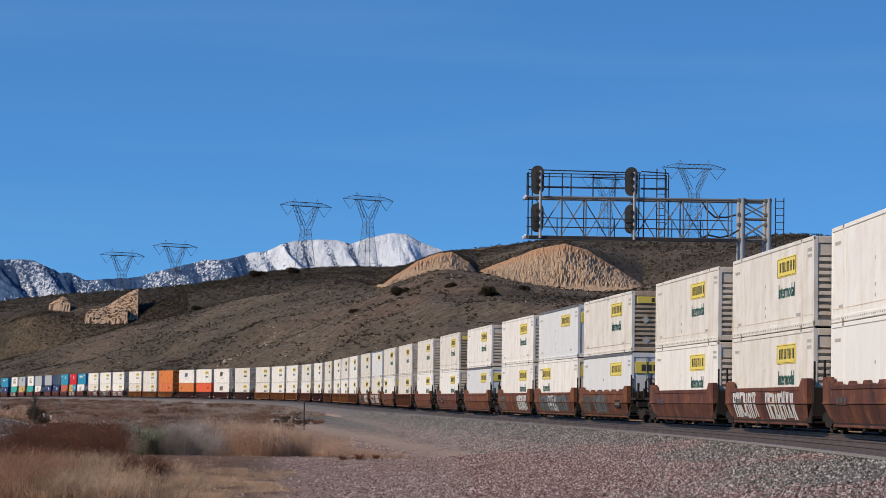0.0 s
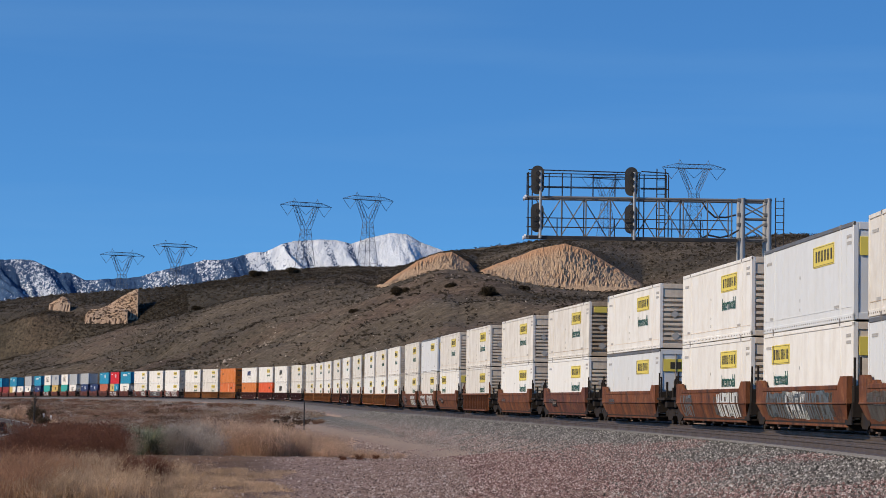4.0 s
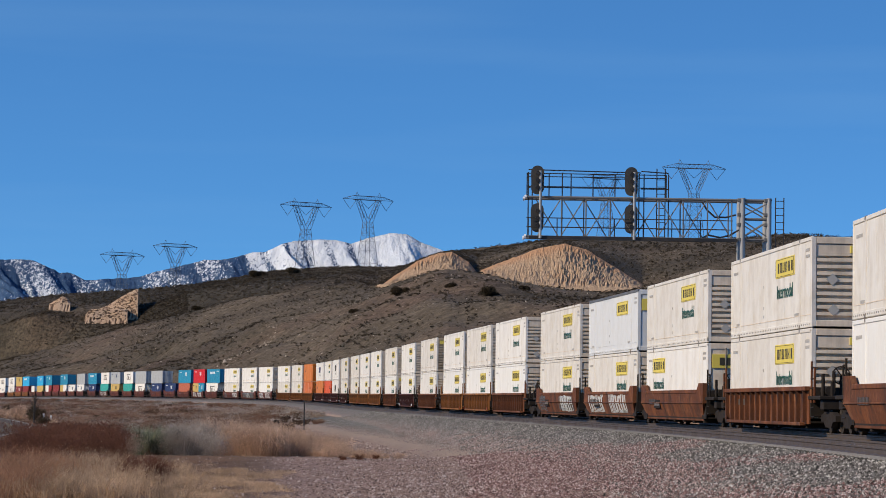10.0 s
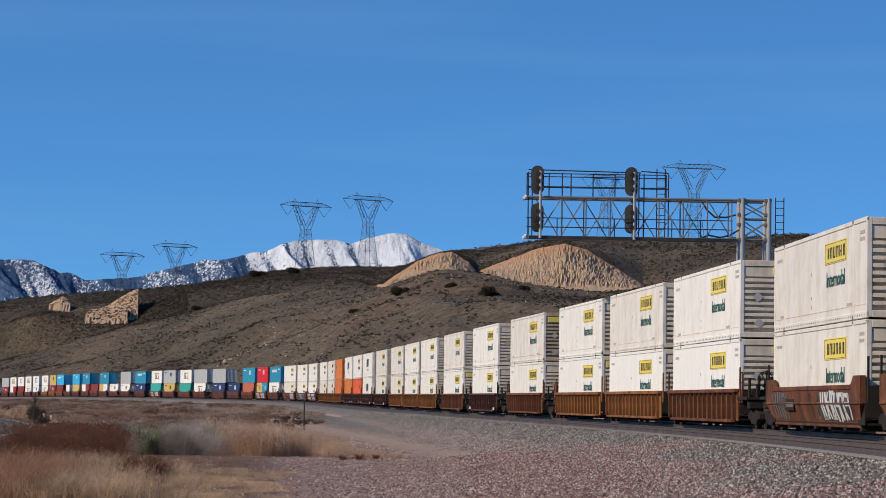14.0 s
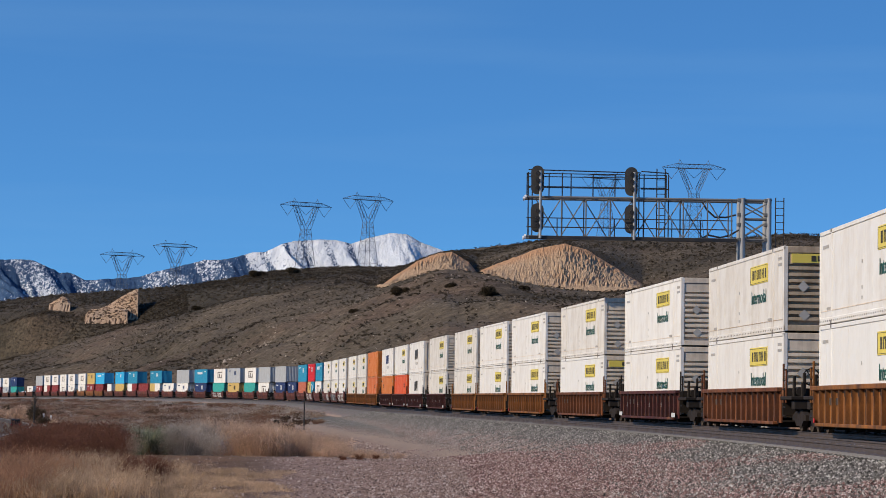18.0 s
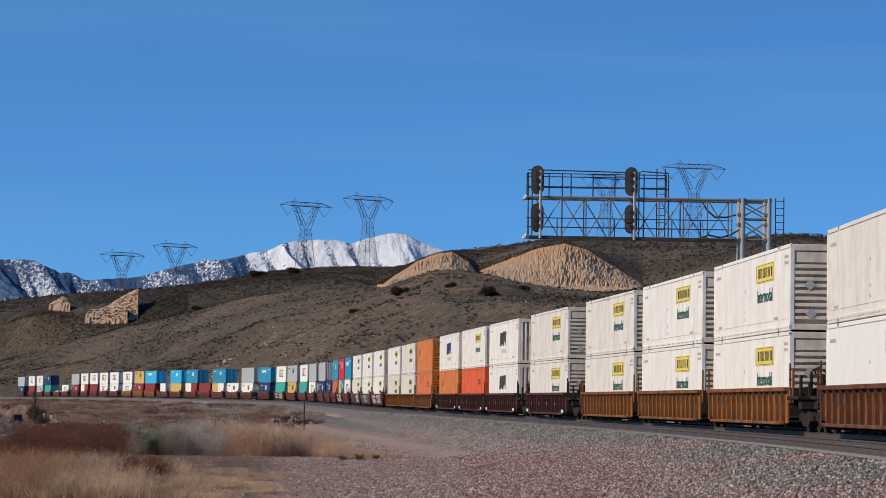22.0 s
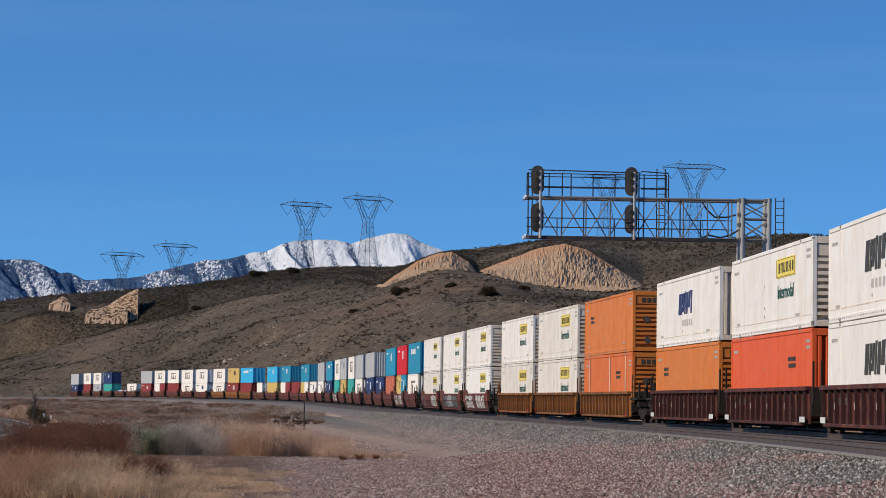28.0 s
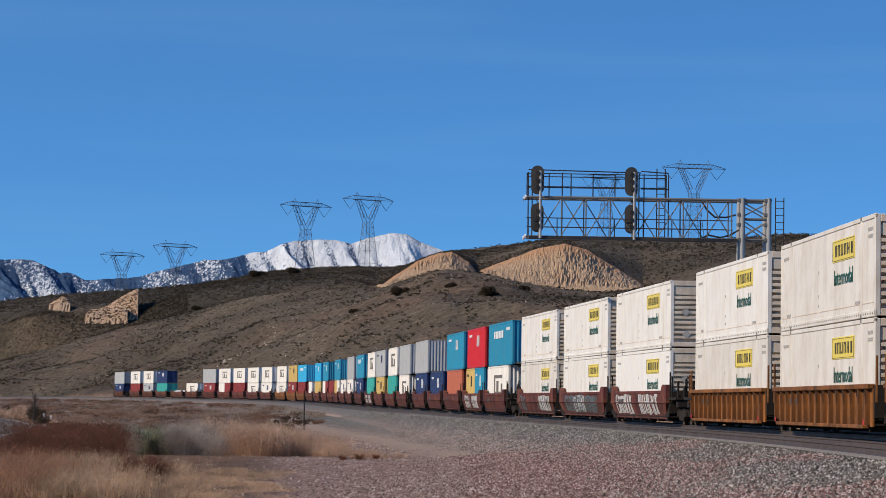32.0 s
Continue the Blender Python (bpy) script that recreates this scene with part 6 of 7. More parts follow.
for s_up, s_low, up, low, tone, traits in OVERSEAS:
    mid = s_low - 12.19 / 2
    put_car(mid, 12.19, tone, "plain", traits)
    pieces = low.split("+")
    for i, kind in enumerate(pieces):
        at = mid if len(pieces) == 1 else mid + (3.06, -3.06)[i]
        TRAIN.append((build_tarp() if kind == "tarp" else get_container(kind), at, 2.9 if len(pieces) > 1 else 6.0, FLOOR))
    if up:
        L = {"40": 12.19, "45": 13.72}[up[:2]]
        TRAIN.append((get_container(up), s_up - L / 2, L / 2, FLOOR + 2.9 + 0.03))


# ---- stones and plants ----
rng = np.random.RandomState(11)


def pebbles(x, y, z, size, material, name, label):
    """Angular stones bedded in the ground, each an uneven lump."""
    n = len(x)
    base = np.array([(1, 0, -0.25), (-1, 0, -0.25), (0, 1, -0.25), (0, -1, -0.25), (0, 0, 1)], float)
    tri = np.array([(0, 2, 4), (2, 1, 4), (1, 3, 4), (3, 0, 4)])
    v = base[None] * (0.55 + 0.9 * rng.rand(n, 5, 1)) + 0.35 * (rng.rand(n, 5, 3) - 0.5)
    a = rng.rand(n) * math.tau
    ca, sa = np.cos(a)[:, None], np.sin(a)[:, None]
    v = np.stack([v[..., 0] * ca - v[..., 1] * sa, v[..., 0] * sa + v[..., 1] * ca, v[..., 2] * 0.8], axis=-1)
    v = v * size[:, None, None] + np.stack([x, y, z], axis=1)[:, None, :]
    t = tri[None] + (np.arange(n) * 5)[:, None, None]
    return tagged(new(name, quick(name, v.reshape(-1, 3), t.reshape(-1, 3), material)), label, "stones", kind="stuff")


def stone_material(name, a, b, c):
    m, nt, bs = nodes_of(name, 0.9)
    geo = nt.nodes.new("ShaderNodeNewGeometry")
    ramp = nt.nodes.new("ShaderNodeValToRGB")
    ramp.color_ramp.elements[0].color, ramp.color_ramp.elements[1].color = (*a, 1), (*c, 1)
    mid_ = ramp.color_ramp.elements.new(0.6)
    mid_.color = (*b, 1)
    nt.links.new(geo.outputs["Random Per Island"], ramp.inputs["Fac"])
    nt.links.new(ramp.outputs["Color"], bs.inputs["Base Color"])
    return m


def line_xy(s, off):
    th = np.interp(s, LS, LTH)
    return np.interp(s, LS, LX) - off * np.cos(th), np.interp(s, LS, LY) - off * np.sin(th), np.interp(s, LS, LZ)


def bed_height(off):
    return np.interp(off, [q[0] for q in BED], [q[1] for q in BED])


n_st = 125000
ss = -92 + 220 * rng.rand(n_st) ** 1.35
oo = 5.35 + 8.6 * rng.rand(n_st) ** 1.3
px_, py_, pz_ = line_xy(ss, oo)
keep = (oo < path_off(py_) - 1.2 * rng.rand(len(oo)))
ss, oo, px_, py_, pz_ = ss[keep], oo[keep], px_[keep], py_[keep], pz_[keep]
lz_, _, _ = land(px_, py_)
pz_ = np.maximum(pz_ + bed_height(oo), lz_)
GREY_STONE = stone_material("grey_ballast_stone", (0.020, 0.018, 0.016), (0.115, 0.104, 0.091), (0.54, 0.505, 0.455))
PINK_STONE = stone_material("pinkish_gravel_stone", (0.062, 0.041, 0.034), (0.215, 0.143, 0.120), (0.54, 0.45, 0.40))
pebbles(px_, py_, pz_ + 0.008, 0.014 + 0.026 * rng.rand(len(px_)) ** 2.0, GREY_STONE, "ballast_stones", "loose grey crushed stones on the track's shoulder")
n_gr = 100000
gy = 41 + 75 * rng.rand(n_gr) ** 1.5
gx = gy * (-0.11 + 0.285 * rng.rand(n_gr))
goff, _ = beside(gx, gy)
dusty = 0.85 * np.exp(-((goff - path_off(gy)) / 1.1) ** 2) * smooth(70, 84, gy) + 0.85 * smooth(0.005, -0.075, gx / gy)
keep = (goff > np.where(gy > 80, path_off(gy) - 1.0, 7.0) + 3.5 * rng.rand(n_gr)) & (rng.rand(n_gr) > dusty) & (fbm(gx / 2.5, gy / 8, 3) + 0.25 * rng.rand(n_gr) > -0.12)
gx, gy = gx[keep], gy[keep]
gz, _, goff = land(gx, gy)
gz = np.maximum(gz, np.interp(gy, LY[760 - 90:], LZ[760 - 90:]) + bed_height(goff) - 0.3 * (goff > 12.3))
pebbles(gx, gy, gz + 0.004, 0.010 + 0.026 * rng.rand(len(gx)) ** 2.6, PINK_STONE, "gravel_stones", "scattered pinkish gravel on the open pad")

n_rd = 84000
ss, oo = -92 + 110 * rng.rand(n_rd), 5.6 + 7.4 * rng.rand(n_rd) ** 1.2
rx_, ry, rz_ = line_xy(ss, oo)
keep = fbm(rx_ / 1.6, ry / 5.0, 3) + 0.14 * np.minimum(oo - 6.6, 1.4) + 0.16 * (rng.rand(n_rd) - 0.5) - 0.35 * smooth(80, 100, ry) > 0.05
rx_, ry, rz_, oo = rx_[keep], ry[keep], rz_[keep], oo[keep]
RED_STONE = stone_material("reddish_gravel_stone", (0.050, 0.024, 0.021), (0.215, 0.118, 0.103), (0.58, 0.45, 0.41))
pebbles(rx_, ry, np.maximum(rz_ + bed_height(oo), land(rx_, ry)[0]) + 0.016, 0.013 + 0.022 * rng.rand(len(rx_)) ** 2, RED_STONE, "reddish_stones", "patches of reddish crushed stone on the shoulder")


n_bk = 26000
ss, oo = -5 + 170 * rng.rand(n_bk), 8.8 + 10 * rng.rand(n_bk) ** 1.4
bx_, by_, bz_ = line_xy(ss, oo)
keep = rng.rand(n_bk) > np.where(oo < path_off(by_) + 1.0, 1.0, 0.2)
bx_, by_, bz_, oo = bx_[keep], by_[keep], bz_[keep], oo[keep]
bz_ = np.maximum(land(bx_, by_)[0], np.where(oo < 11, bz_ + bed_height(oo), -99))
pebbles(bx_, by_, bz_ + 0.01, 0.02 + 0.040 * rng.rand(len(bx_)) ** 2, PINK_STONE, "bank_stones", "pinkish stones on the bank below the track")


def blades(n, base_r, height, lean, width, seed, curl=0.25, top=None):
    """n thin blades rising from a patch: arrays of vertices and triangles, three-sided stems bent once."""
    r = np.random.RandomState(seed)
    a, q = r.rand(n) * math.tau, base_r * np.sqrt(r.rand(n))
    bx, by = q * np.cos(a), q * np.sin(a)
    h = height * (0.45 + 0.55 * r.rand(n))
    out = lean * (0.3 + 0.7 * r.rand(n)) * h
    b = a + (r.rand(n) - 0.5) * 2.2
    dx, dy = np.cos(b) * out, np.sin(b) * out
    w = width * (0.6 + 0.8 * r.rand(n))
    face = r.rand(n) * math.tau
    wx, wy = np.cos(face) * w, np.sin(face) * w
    z0 = np.zeros(n) - 0.04
    v = np.stack([np.stack([bx - wx, by - wy, z0], 1), np.stack([bx + wx, by + wy, z0], 1),
                  np.stack([bx + dx * curl - wx * 0.8, by + dy * curl - wy * 0.8, h * 0.6], 1), np.stack([bx + dx * curl + wx * 0.8, by + dy * curl + wy * 0.8, h * 0.6], 1),
                  np.stack([bx + dx, by + dy, h], 1)], axis=1)
    t = np.array([(0, 1, 3), (0, 3, 2), (2, 3, 4)])[None] + (np.arange(n) * 5)[:, None, None]
    return v.reshape(-1, 3), t.reshape(-1, 3)


def twigs(n, w, h, leaf, seed, low=0.05):
    """A bushy crown: n small leaf triangles spread unevenly through a dome."""
    r = np.random.RandomState(seed)
    lobes = np.stack([(r.rand(7) - 0.5) * w * 0.75, (r.rand(7) - 0.5) * w * 0.75, h * (0.16 + 0.50 * r.rand(7))], 1)
    size = np.stack([w * (0.20 + 0.14 * r.rand(7)), w * (0.20 + 0.14 * r.rand(7)), h * (0.24 + 0.16 * r.rand(7))], 1)
    k = r.randint(0, 7, n)
    d = r.randn(n, 3)
    d /= np.linalg.norm(d, axis=1)[:, None]
    c = lobes[k] + d * size[k] * (0.55 + 0.5 * r.rand(n, 1))
    c[:, 2] = np.maximum(c[:, 2], low * h * r.rand(n))
    v = c[:, None, :] + (r.rand(n, 3, 3) - 0.5) * leaf * 2
    t = np.arange(n * 3).reshape(n, 3)
    return v.reshape(-1, 3), t


def fibres(n, w, h, length, width, seed, low=0.08):
    """A feathery crown: n hair-thin stems standing outwards through a lobed dome."""
    r = np.random.RandomState(seed)
    lobes = np.stack([(r.rand(7) - 0.5) * w * 0.75, (r.rand(7) - 0.5) * w * 0.75, h * (0.14 + 0.46 * r.rand(7))], 1)
    size = np.stack([w * (0.20 + 0.14 * r.rand(7)), w * (0.20 + 0.14 * r.rand(7)), h * (0.24 + 0.16 * r.rand(7))], 1)
    k = r.randint(0, 7, n)
    d = r.randn(n, 3)
    d /= np.linalg.norm(d, axis=1)[:, None]
    c = lobes[k] + d * size[k] * (0.3 + 0.7 * r.rand(n, 1))
    c[:, 2] = np.maximum(c[:, 2], low * h * r.rand(n))
    way = d * 0.5 + np.array([0, 0, 0.45]) + 0.7 * r.randn(n, 3)
    way = way / np.linalg.norm(way, axis=1)[:, None] * length * (0.5 + r.rand(n, 1))
    a = r.rand(n) * math.tau
    side = np.stack([np.cos(a), np.sin(a), np.zeros(n)], 1) * width * (0.6 + 0.8 * r.rand(n, 1))
    v = np.stack([c - side, c + side, c + way], axis=1)
    return v.reshape(-1, 3), np.arange(n * 3).reshape(n, 3)


def joined(*pieces):
    vs, ts, k = [], [], 0
    for v, t in pieces:
        vs.append(v)
        ts.append(t + k)
        k += len(v)
    return np.concatenate(vs), np.concatenate(ts)


def shrub_of(name, parts_, label, category="shrub"):
    """A plant in parts: (name, verts, tris, material)."""
    top = new(name)
    for pn, (v, t), material in parts_:
        ob = new(pn, quick(pn, v, t, material))
        ob.parent = top
    return tagged(top, label, category, group="roadside brush")


def stand(template, spots):
    """Puts copies of plants on the ground: (x, y, size, turn)."""
    own = []
    for i, (x, y, k, turn) in enumerate(spots):
        z = float(land(np.array([x]), np.array([y]))[0][0])
        t = template[i % len(template)]
        m = pose(x, y, z - 0.02, 0, 0, turn) @ Matrix.Scale(k, 4)
        if i < len(template):
            own.append((t, m))
        else:
            copy_thing(t, m)
    for t, m in own:
        t.matrix_basis = m


red_brush = [shrub_of("dry_brush", [("stalk", blades(160, 0.42, 0.9, 0.8, 0.004, 20 + i), RED_BRUSH), ("crown", fibres(4400, 1.6, 1.06, 0.050, 0.0095, 30 + i), RED_BRUSH)],
                      "reddish brown dry brush with fine leafless twigs") for i in range(3)]
grey_brush = [shrub_of("grey_brush", [("stalk", blades(130, 0.3, 0.95, 0.9, 0.004, 40 + i), GREY_BRUSH), ("crown", fibres(8000, 1.6, 1.0, 0.042, 0.0072, 50 + i), GREY_BRUSH)],
                       "grey leafless desert brush with fine stems") for i in range(2)]
tan_brush = [shrub_of("tall_dry_grass", [("foliage", blades(110, 0.62, 0.9, 0.75, 0.0036, 60 + i), TAN_BRUSH), ("seed_plume", fibres(7000, 1.8, 1.1, 0.045, 0.0080, 70 + i), TAN_BRUSH)],
                      "tall tan dry grass clump with thin stems", "grass") for i in range(3)]
yucca = [shrub_of("green_shrub", [("leaf_rosette", blades(520, 0.26, 0.86, 1.15, 0.010, 80), GREEN_BRUSH), ("pale_crown", fibres(5000, 1.5, 0.9, 0.045, 0.0075, 81), SAGE_BRUSH)],
                  "grey-green spiky desert shrub among dry brush")]
dark_shrub = [shrub_of("dark_shrub", [("stalk", blades(160, 0.25, 0.6, 0.9, 0.006, 90), RED_BRUSH), ("crown", fibres(5600, 1.05, 0.66, 0.034, 0.0055, 91), RED_BRUSH)],
                       "dark brown low shrub at the gravel's edge")]
rs = random.Random(5)


def band(n, u0, u1, d0, d1, k0, k1):
    out = []
    for _ in range(n):
        d, u = rs.uniform(d0, d1), rs.uniform(u0, u1)
        out.append((u * d, d, rs.uniform(k0, k1), rs.uniform(0, 360)))
    return out


stand(red_brush, band(14, -0.182, -0.152, 54, 66, 0.60, 0.82) + band(36, -0.154, -0.126, 58, 74, 0.85, 1.15) + band(10, -0.150, -0.122, 72, 80, 0.9, 1.15))
stand(tan_brush, band(12, -0.126, -0.116, 74, 86, 0.8, 1.0) + band(30, -0.086, -0.062, 79, 94, 1.1, 1.6) + band(26, -0.066, -0.042, 79, 92, 0.8, 1.25) + band(16, -0.052, -0.028, 78, 88, 0.35, 0.7) + band(12, -0.032, -0.015, 76, 81, 0.18, 0.36))
stand(grey_brush, [(-0.0965 * 76, 76, 1.2, 10), (-0.0900 * 77, 77, 1.25, 80), (-0.0935 * 80, 80, 1.4, 200), (-0.106 * 95, 95, 1.35, 30), (-0.092 * 97, 97, 1.5, 300), (-0.085 * 99, 99, 1.5, 100),
                   (-0.125 * 92, 92, 1.0, 150), (-0.118 * 101, 101, 1.3, 60)] + band(10, -0.165, -0.09, 100, 130, 1.0, 1.5))
stand(yucca, [(-0.1095 * 76, 76, 1.15, 0), (-0.1135 * 78, 78, 1.05, 120), (-0.1050 * 79, 79, 1.1, 220)])
stand(dark_shrub, [(-0.1150 * 52.5, 52.5, 0.95, 0), (-0.1085 * 53.2, 53.2, 1.0, 100), (-0.1118 * 54, 54, 1.05, 200), (-0.030 * 74, 74, 0.35, 50), (-0.024 * 75, 75, 0.3, 150), (-0.036 * 73, 73, 0.3, 10)])

# loose dry grass over the near left of the pad
pieces = []
for i in range(820):
    d = 41.5 + 20 * rs.random() ** 1.25
    u = -0.182 + 0.125 * rs.random() ** 0.9
    if u > -0.122 and rs.random() < 0.5 + 6 * (u + 0.122):
        continue
    if -0.121 < u < -0.100 and d < 53.5 and rs.random() < 0.5:
        continue
    z = float(land(np.array([u * d]), np.array([d]))[0][0])
    patch = float(fbm(np.array([u * d / 1.1]), np.array([d / 4.0]), 3)[0])
    tall = rs.uniform(0.36, 0.66) * (1.0 + 0.8 * patch) * (1.0 if u < -0.125 else max(0.2, 0.9 - 15 * (u + 0.125)))
    v, t = joined(blades(18, 0.30, tall * 1.1, 0.8, 0.0048, 1000 + i), fibres(520, 0.78, tall * 1.12, 0.034, 0.0048, 5000 + i))
    pieces.append((v + np.array([u * d, d, z]), t, patch + 7 * (-0.150 - u) + rs.uniform(-0.1, 0.1) > 0.0))
for red_, name, say in ((False, "dry_grass", "tan"), (True, "russet_grass", "russet")):
    tagged(new(name, quick(name, *joined(*[(v, t) for v, t, q in pieces if q == red_]), RUSSET_GRASS if red_ else DRY_GRASS)), f"dense {say} dry grass at the edge of the gravel", "grass", kind="stuff")

# brush over the wash and the embankment: neighbours tend to one colour
def hue(x, y):
    return min(0.999, max(0.0, 0.5 + 3.2 * float(fbm(np.array([x / 2.6]), np.array([y / 15.0]), 2)[0]) + rs.uniform(-0.12, 0.12)))


pieces, wash_spots = [], []
for i in range(1900):
    d = 98 + 320 * rs.random() ** 1.3
    u = rs.uniform(-0.185, 0.01)
    x = u * d
    off = float(beside(np.array([x]), np.array([d]))[0][0])
    near_road = abs(x - np.interp(d, [q[1] for q in ROAD], [q[0] for q in ROAD])) < 7
    if off < 10.5 or near_road or (off < 30 and d < 230 and u > -0.055):
        continue
    k = rs.uniform(0.5, 1.2) * (0.6 if off < 18 else 1.0)
    z = float(land(np.array([x]), np.array([d]))[0][0])
    v, t = twigs(120 if d > 220 else 300, 2.6 * k, 0.9 * k, 0.11 if d > 220 else 0.05, 3000 + i)
    pieces.append((v + np.array([x, d, z]), t, hue(x, d)))
for i in range(2600):
    s_, off = rs.uniform(150, 880), 8.8 + 46 * rs.random() ** 1.6
    x, y, _, _ = line(s_, off)
    if abs(x - np.interp(y, [q[1] for q in ROAD], [q[0] for q in ROAD])) < 7:
        continue
    k = rs.uniform(0.45, 1.7) * (0.5 if off < 13 else 1.0)
    tint = hue(x, y)
    wash_spots.append((x, y, k, 0.40 + 0.36 * tint if y < 460 and off < 22 else tint, 20000 + i))
for i in range(900):
    s_, off = rs.uniform(170, 400), rs.gauss(10.4, 1.1)
    x, y, _, _ = line(s_, off)
    wash_spots.append((x, y, rs.uniform(0.12, 0.36), rs.uniform(0.2, 0.78), 40000 + i))
heights = land(np.array([q[0] for q in wash_spots]), np.array([q[1] for q in wash_spots]))[0]
for (x, y, k, q, seed), z in zip(wash_spots, heights):
    v, t = twigs(120, 3.4 * k, 0.8 * k, 0.11 if k > 0.5 else 0.07, seed)
    pieces.append((v + np.array([x, y, z]), t, q))
for share, material, say in ((0.46, WASH_BRUSH, "reddish"), (0.58, WASH_TAN, "tan"), (0.80, WASH_GREY, "grey"), (1.01, WASH_DARK, "dark")):
    low_ = {0.46: 0.0, 0.58: 0.46, 0.80: 0.58, 1.01: 0.80}[share]
    name = f"{say}_wash_brush"
    tagged(new(name, quick(name, *joined(*[(v, t) for v, t, q in pieces if low_ <= q < share]), material)), f"{say} desert brush covering the wash below the track", "brush", kind="stuff")

# chaparral over the hills
n_ch = 170000
cy = 150 + 1500 * rng.rand(n_ch) ** 0.8
cx = cy * (-0.185 + 0.37 * rng.rand(n_ch))
# the steep face beyond the far bend grows as thickly as the rest
cy[:12000] = 1235 + 75 * rng.rand(12000)
cx[:12000] = cy[:12000] * (-0.185 + 0.09 * rng.rand(12000))
cz, cbare, coff = land(cx, cy)
crest = col(CREST, cx / cy, 1)
thick = 0.26 + 0.75 * scrub_cover(cx, cy) + 0.9 * np.maximum(0, fbm(cx / 9, cy / 14, 3))
keep = (coff < -16) & (rng.rand(n_ch) > 0.10 + 0.80 * cbare) & (rng.rand(n_ch) < thick) & (cy < col(RIDGE, cx / cy, 1) + 60)
cx, cy, cz = cx[keep], cy[keep], cz[keep]
m_ch = len(cx)
k_ch = (0.24 + 0.50 * rng.rand(m_ch) ** 2.5) * (1 + 0.6 * scrub_cover(cx, cy))
leaf_n = 7
d_ = rng.randn(m_ch, leaf_n, 3)
d_ /= np.linalg.norm(d_, axis=2)[..., None]
centre = d_ * np.array([0.62, 0.62, 0.34]) * (0.40 + 0.6 * rng.rand(m_ch, leaf_n, 1)) + np.array([0, 0, 0.36])
v_ = centre[:, :, None, :] + (rng.rand(m_ch, leaf_n, 3, 3) - 0.5) * np.array([1.25, 1.25, 0.75])
v_ = v_ * k_ch[:, None, None, None] + np.stack([cx, cy, cz], 1)[:, None, None, :]
tagged(new("hill_chaparral", quick("hill_chaparral", v_.reshape(-1, 3), np.arange(m_ch * leaf_n * 3).reshape(-1, 3), HILL_BRUSH)), "low dark chaparral dotted over the dry hills", "shrubs", kind="stuff")
big_bush = [shrub_of("hillside_bush", [("trunk", blades(12, 0.4, 1.6, 0.8, 0.06, 95), DARK_BRUSH), ("crown", twigs(2400, 6.2, 3.2, 0.42, 96), DARK_BRUSH)], "large dark green bush on the open hillside")]
stand(big_bush, [(-0.0148 * 700, 700, 0.85, 0), (0.0166 * 600, 600, 0.72, 90), (-0.0915 * 1100, 1100, 0.7, 50), (0.0305 * 640, 640, 0.4, 20), (-0.0330 * 690, 690, 0.35, 200), (0.0030 * 620, 620, 0.4, 130), (-0.0690 * 1325, 1325, 1.3, 30), (-0.0560 * 1310, 1310, 1.1, 70)])

# taller scrub along the ridges, standing against the sky
n_rg = 900
gu_ = np.where(rng.rand(n_rg) < 0.7, 0.004 + 0.15 * rng.rand(n_rg), -0.17 + 0.17 * rng.rand(n_rg))
ry_ = col(RIDGE, gu_, 1) - 150 * rng.rand(n_rg) ** 1.6 + 12
rz_ = land(gu_ * ry_, ry_)[0]
clumps_ = [twigs(60, 2.8 * k, 1.3 * k, 0.30 * k, 60000 + i) for i, k in enumerate(0.40 + 0.75 * rng.rand(n_rg) ** 1.8)]
tagged(new("ridge_scrub", quick("ridge_scrub", *joined(*[(v + np.array([u_ * y_, y_, z_ - 0.1]), t) for (v, t), u_, y_, z_ in zip(clumps_, gu_, ry_, rz_)]), DARK_BRUSH)), "dark scrub standing along the ridge against the sky", "shrubs", kind="stuff")


# a line of pale rock breaking out of the hillside
n_rk = 260
ru = rng.rand(n_rk)
ry = 655 + 130 * ru + 8 * rng.randn(n_rk)
rx_ = ry * (-0.0845 + 0.024 * ru + 0.0012 * rng.randn(n_rk))
rz_, _, roff = land(rx_, ry)
PALE_STONE = stone_material("pale_outcrop_stone", (0.14, 0.11, 0.08), (0.27, 0.215, 0.16), (0.42, 0.35, 0.28))
pebbles(rx_, ry, rz_, 0.16 + 0.42 * rng.rand(n_rk) ** 2, PALE_STONE, "rock_outcrop", "pale rocks breaking out of the dry hillside")
n_rk = 5000
ry = 500 + 700 * rng.rand(n_rk)
rx_ = ry * (-0.17 + 0.3 * rng.rand(n_rk))
rz_, _, roff = land(rx_, ry)
keep = roff < -20
pebbles(rx_[keep], ry[keep], rz_[keep], 0.10 + 0.28 * rng.rand(int(keep.sum())) ** 3, PALE_STONE, "hillside_stones", "scattered pale stones on the hillside")


# ---- small things by the line ----
def post(x, y, h, r, material, name, label, cap=None):
    p = new(name)
    z = float(land(np.array([x]), np.array([y]))[0][0])
    p.matrix_world = pose(x, y, z)
    part("shaft", bar(bmesh.new(), (0, 0, -0.3), (0, 0, h), r, 8), material, p)
    part("cap", bar(bmesh.new(), (0, 0, h), (0, 0, h + 0.03), r * 1.2, 8), cap or material, p)
    return tagged(p, label, "post")


post(-0.0508 * 215, 215, 2.4, 0.05, DARK_STEEL, "marker_post", "thin dark steel marker post beside the track")
post(-0.1477 * 590, 590, 1.1, 0.22, SIGN_WHITE, "road_marker", "short white marker post by the road")
post(-0.1450 * 575, 575, 0.9, 0.22, SIGN_WHITE, "road_marker", "short white marker post by the road")
rock = bmesh.new()
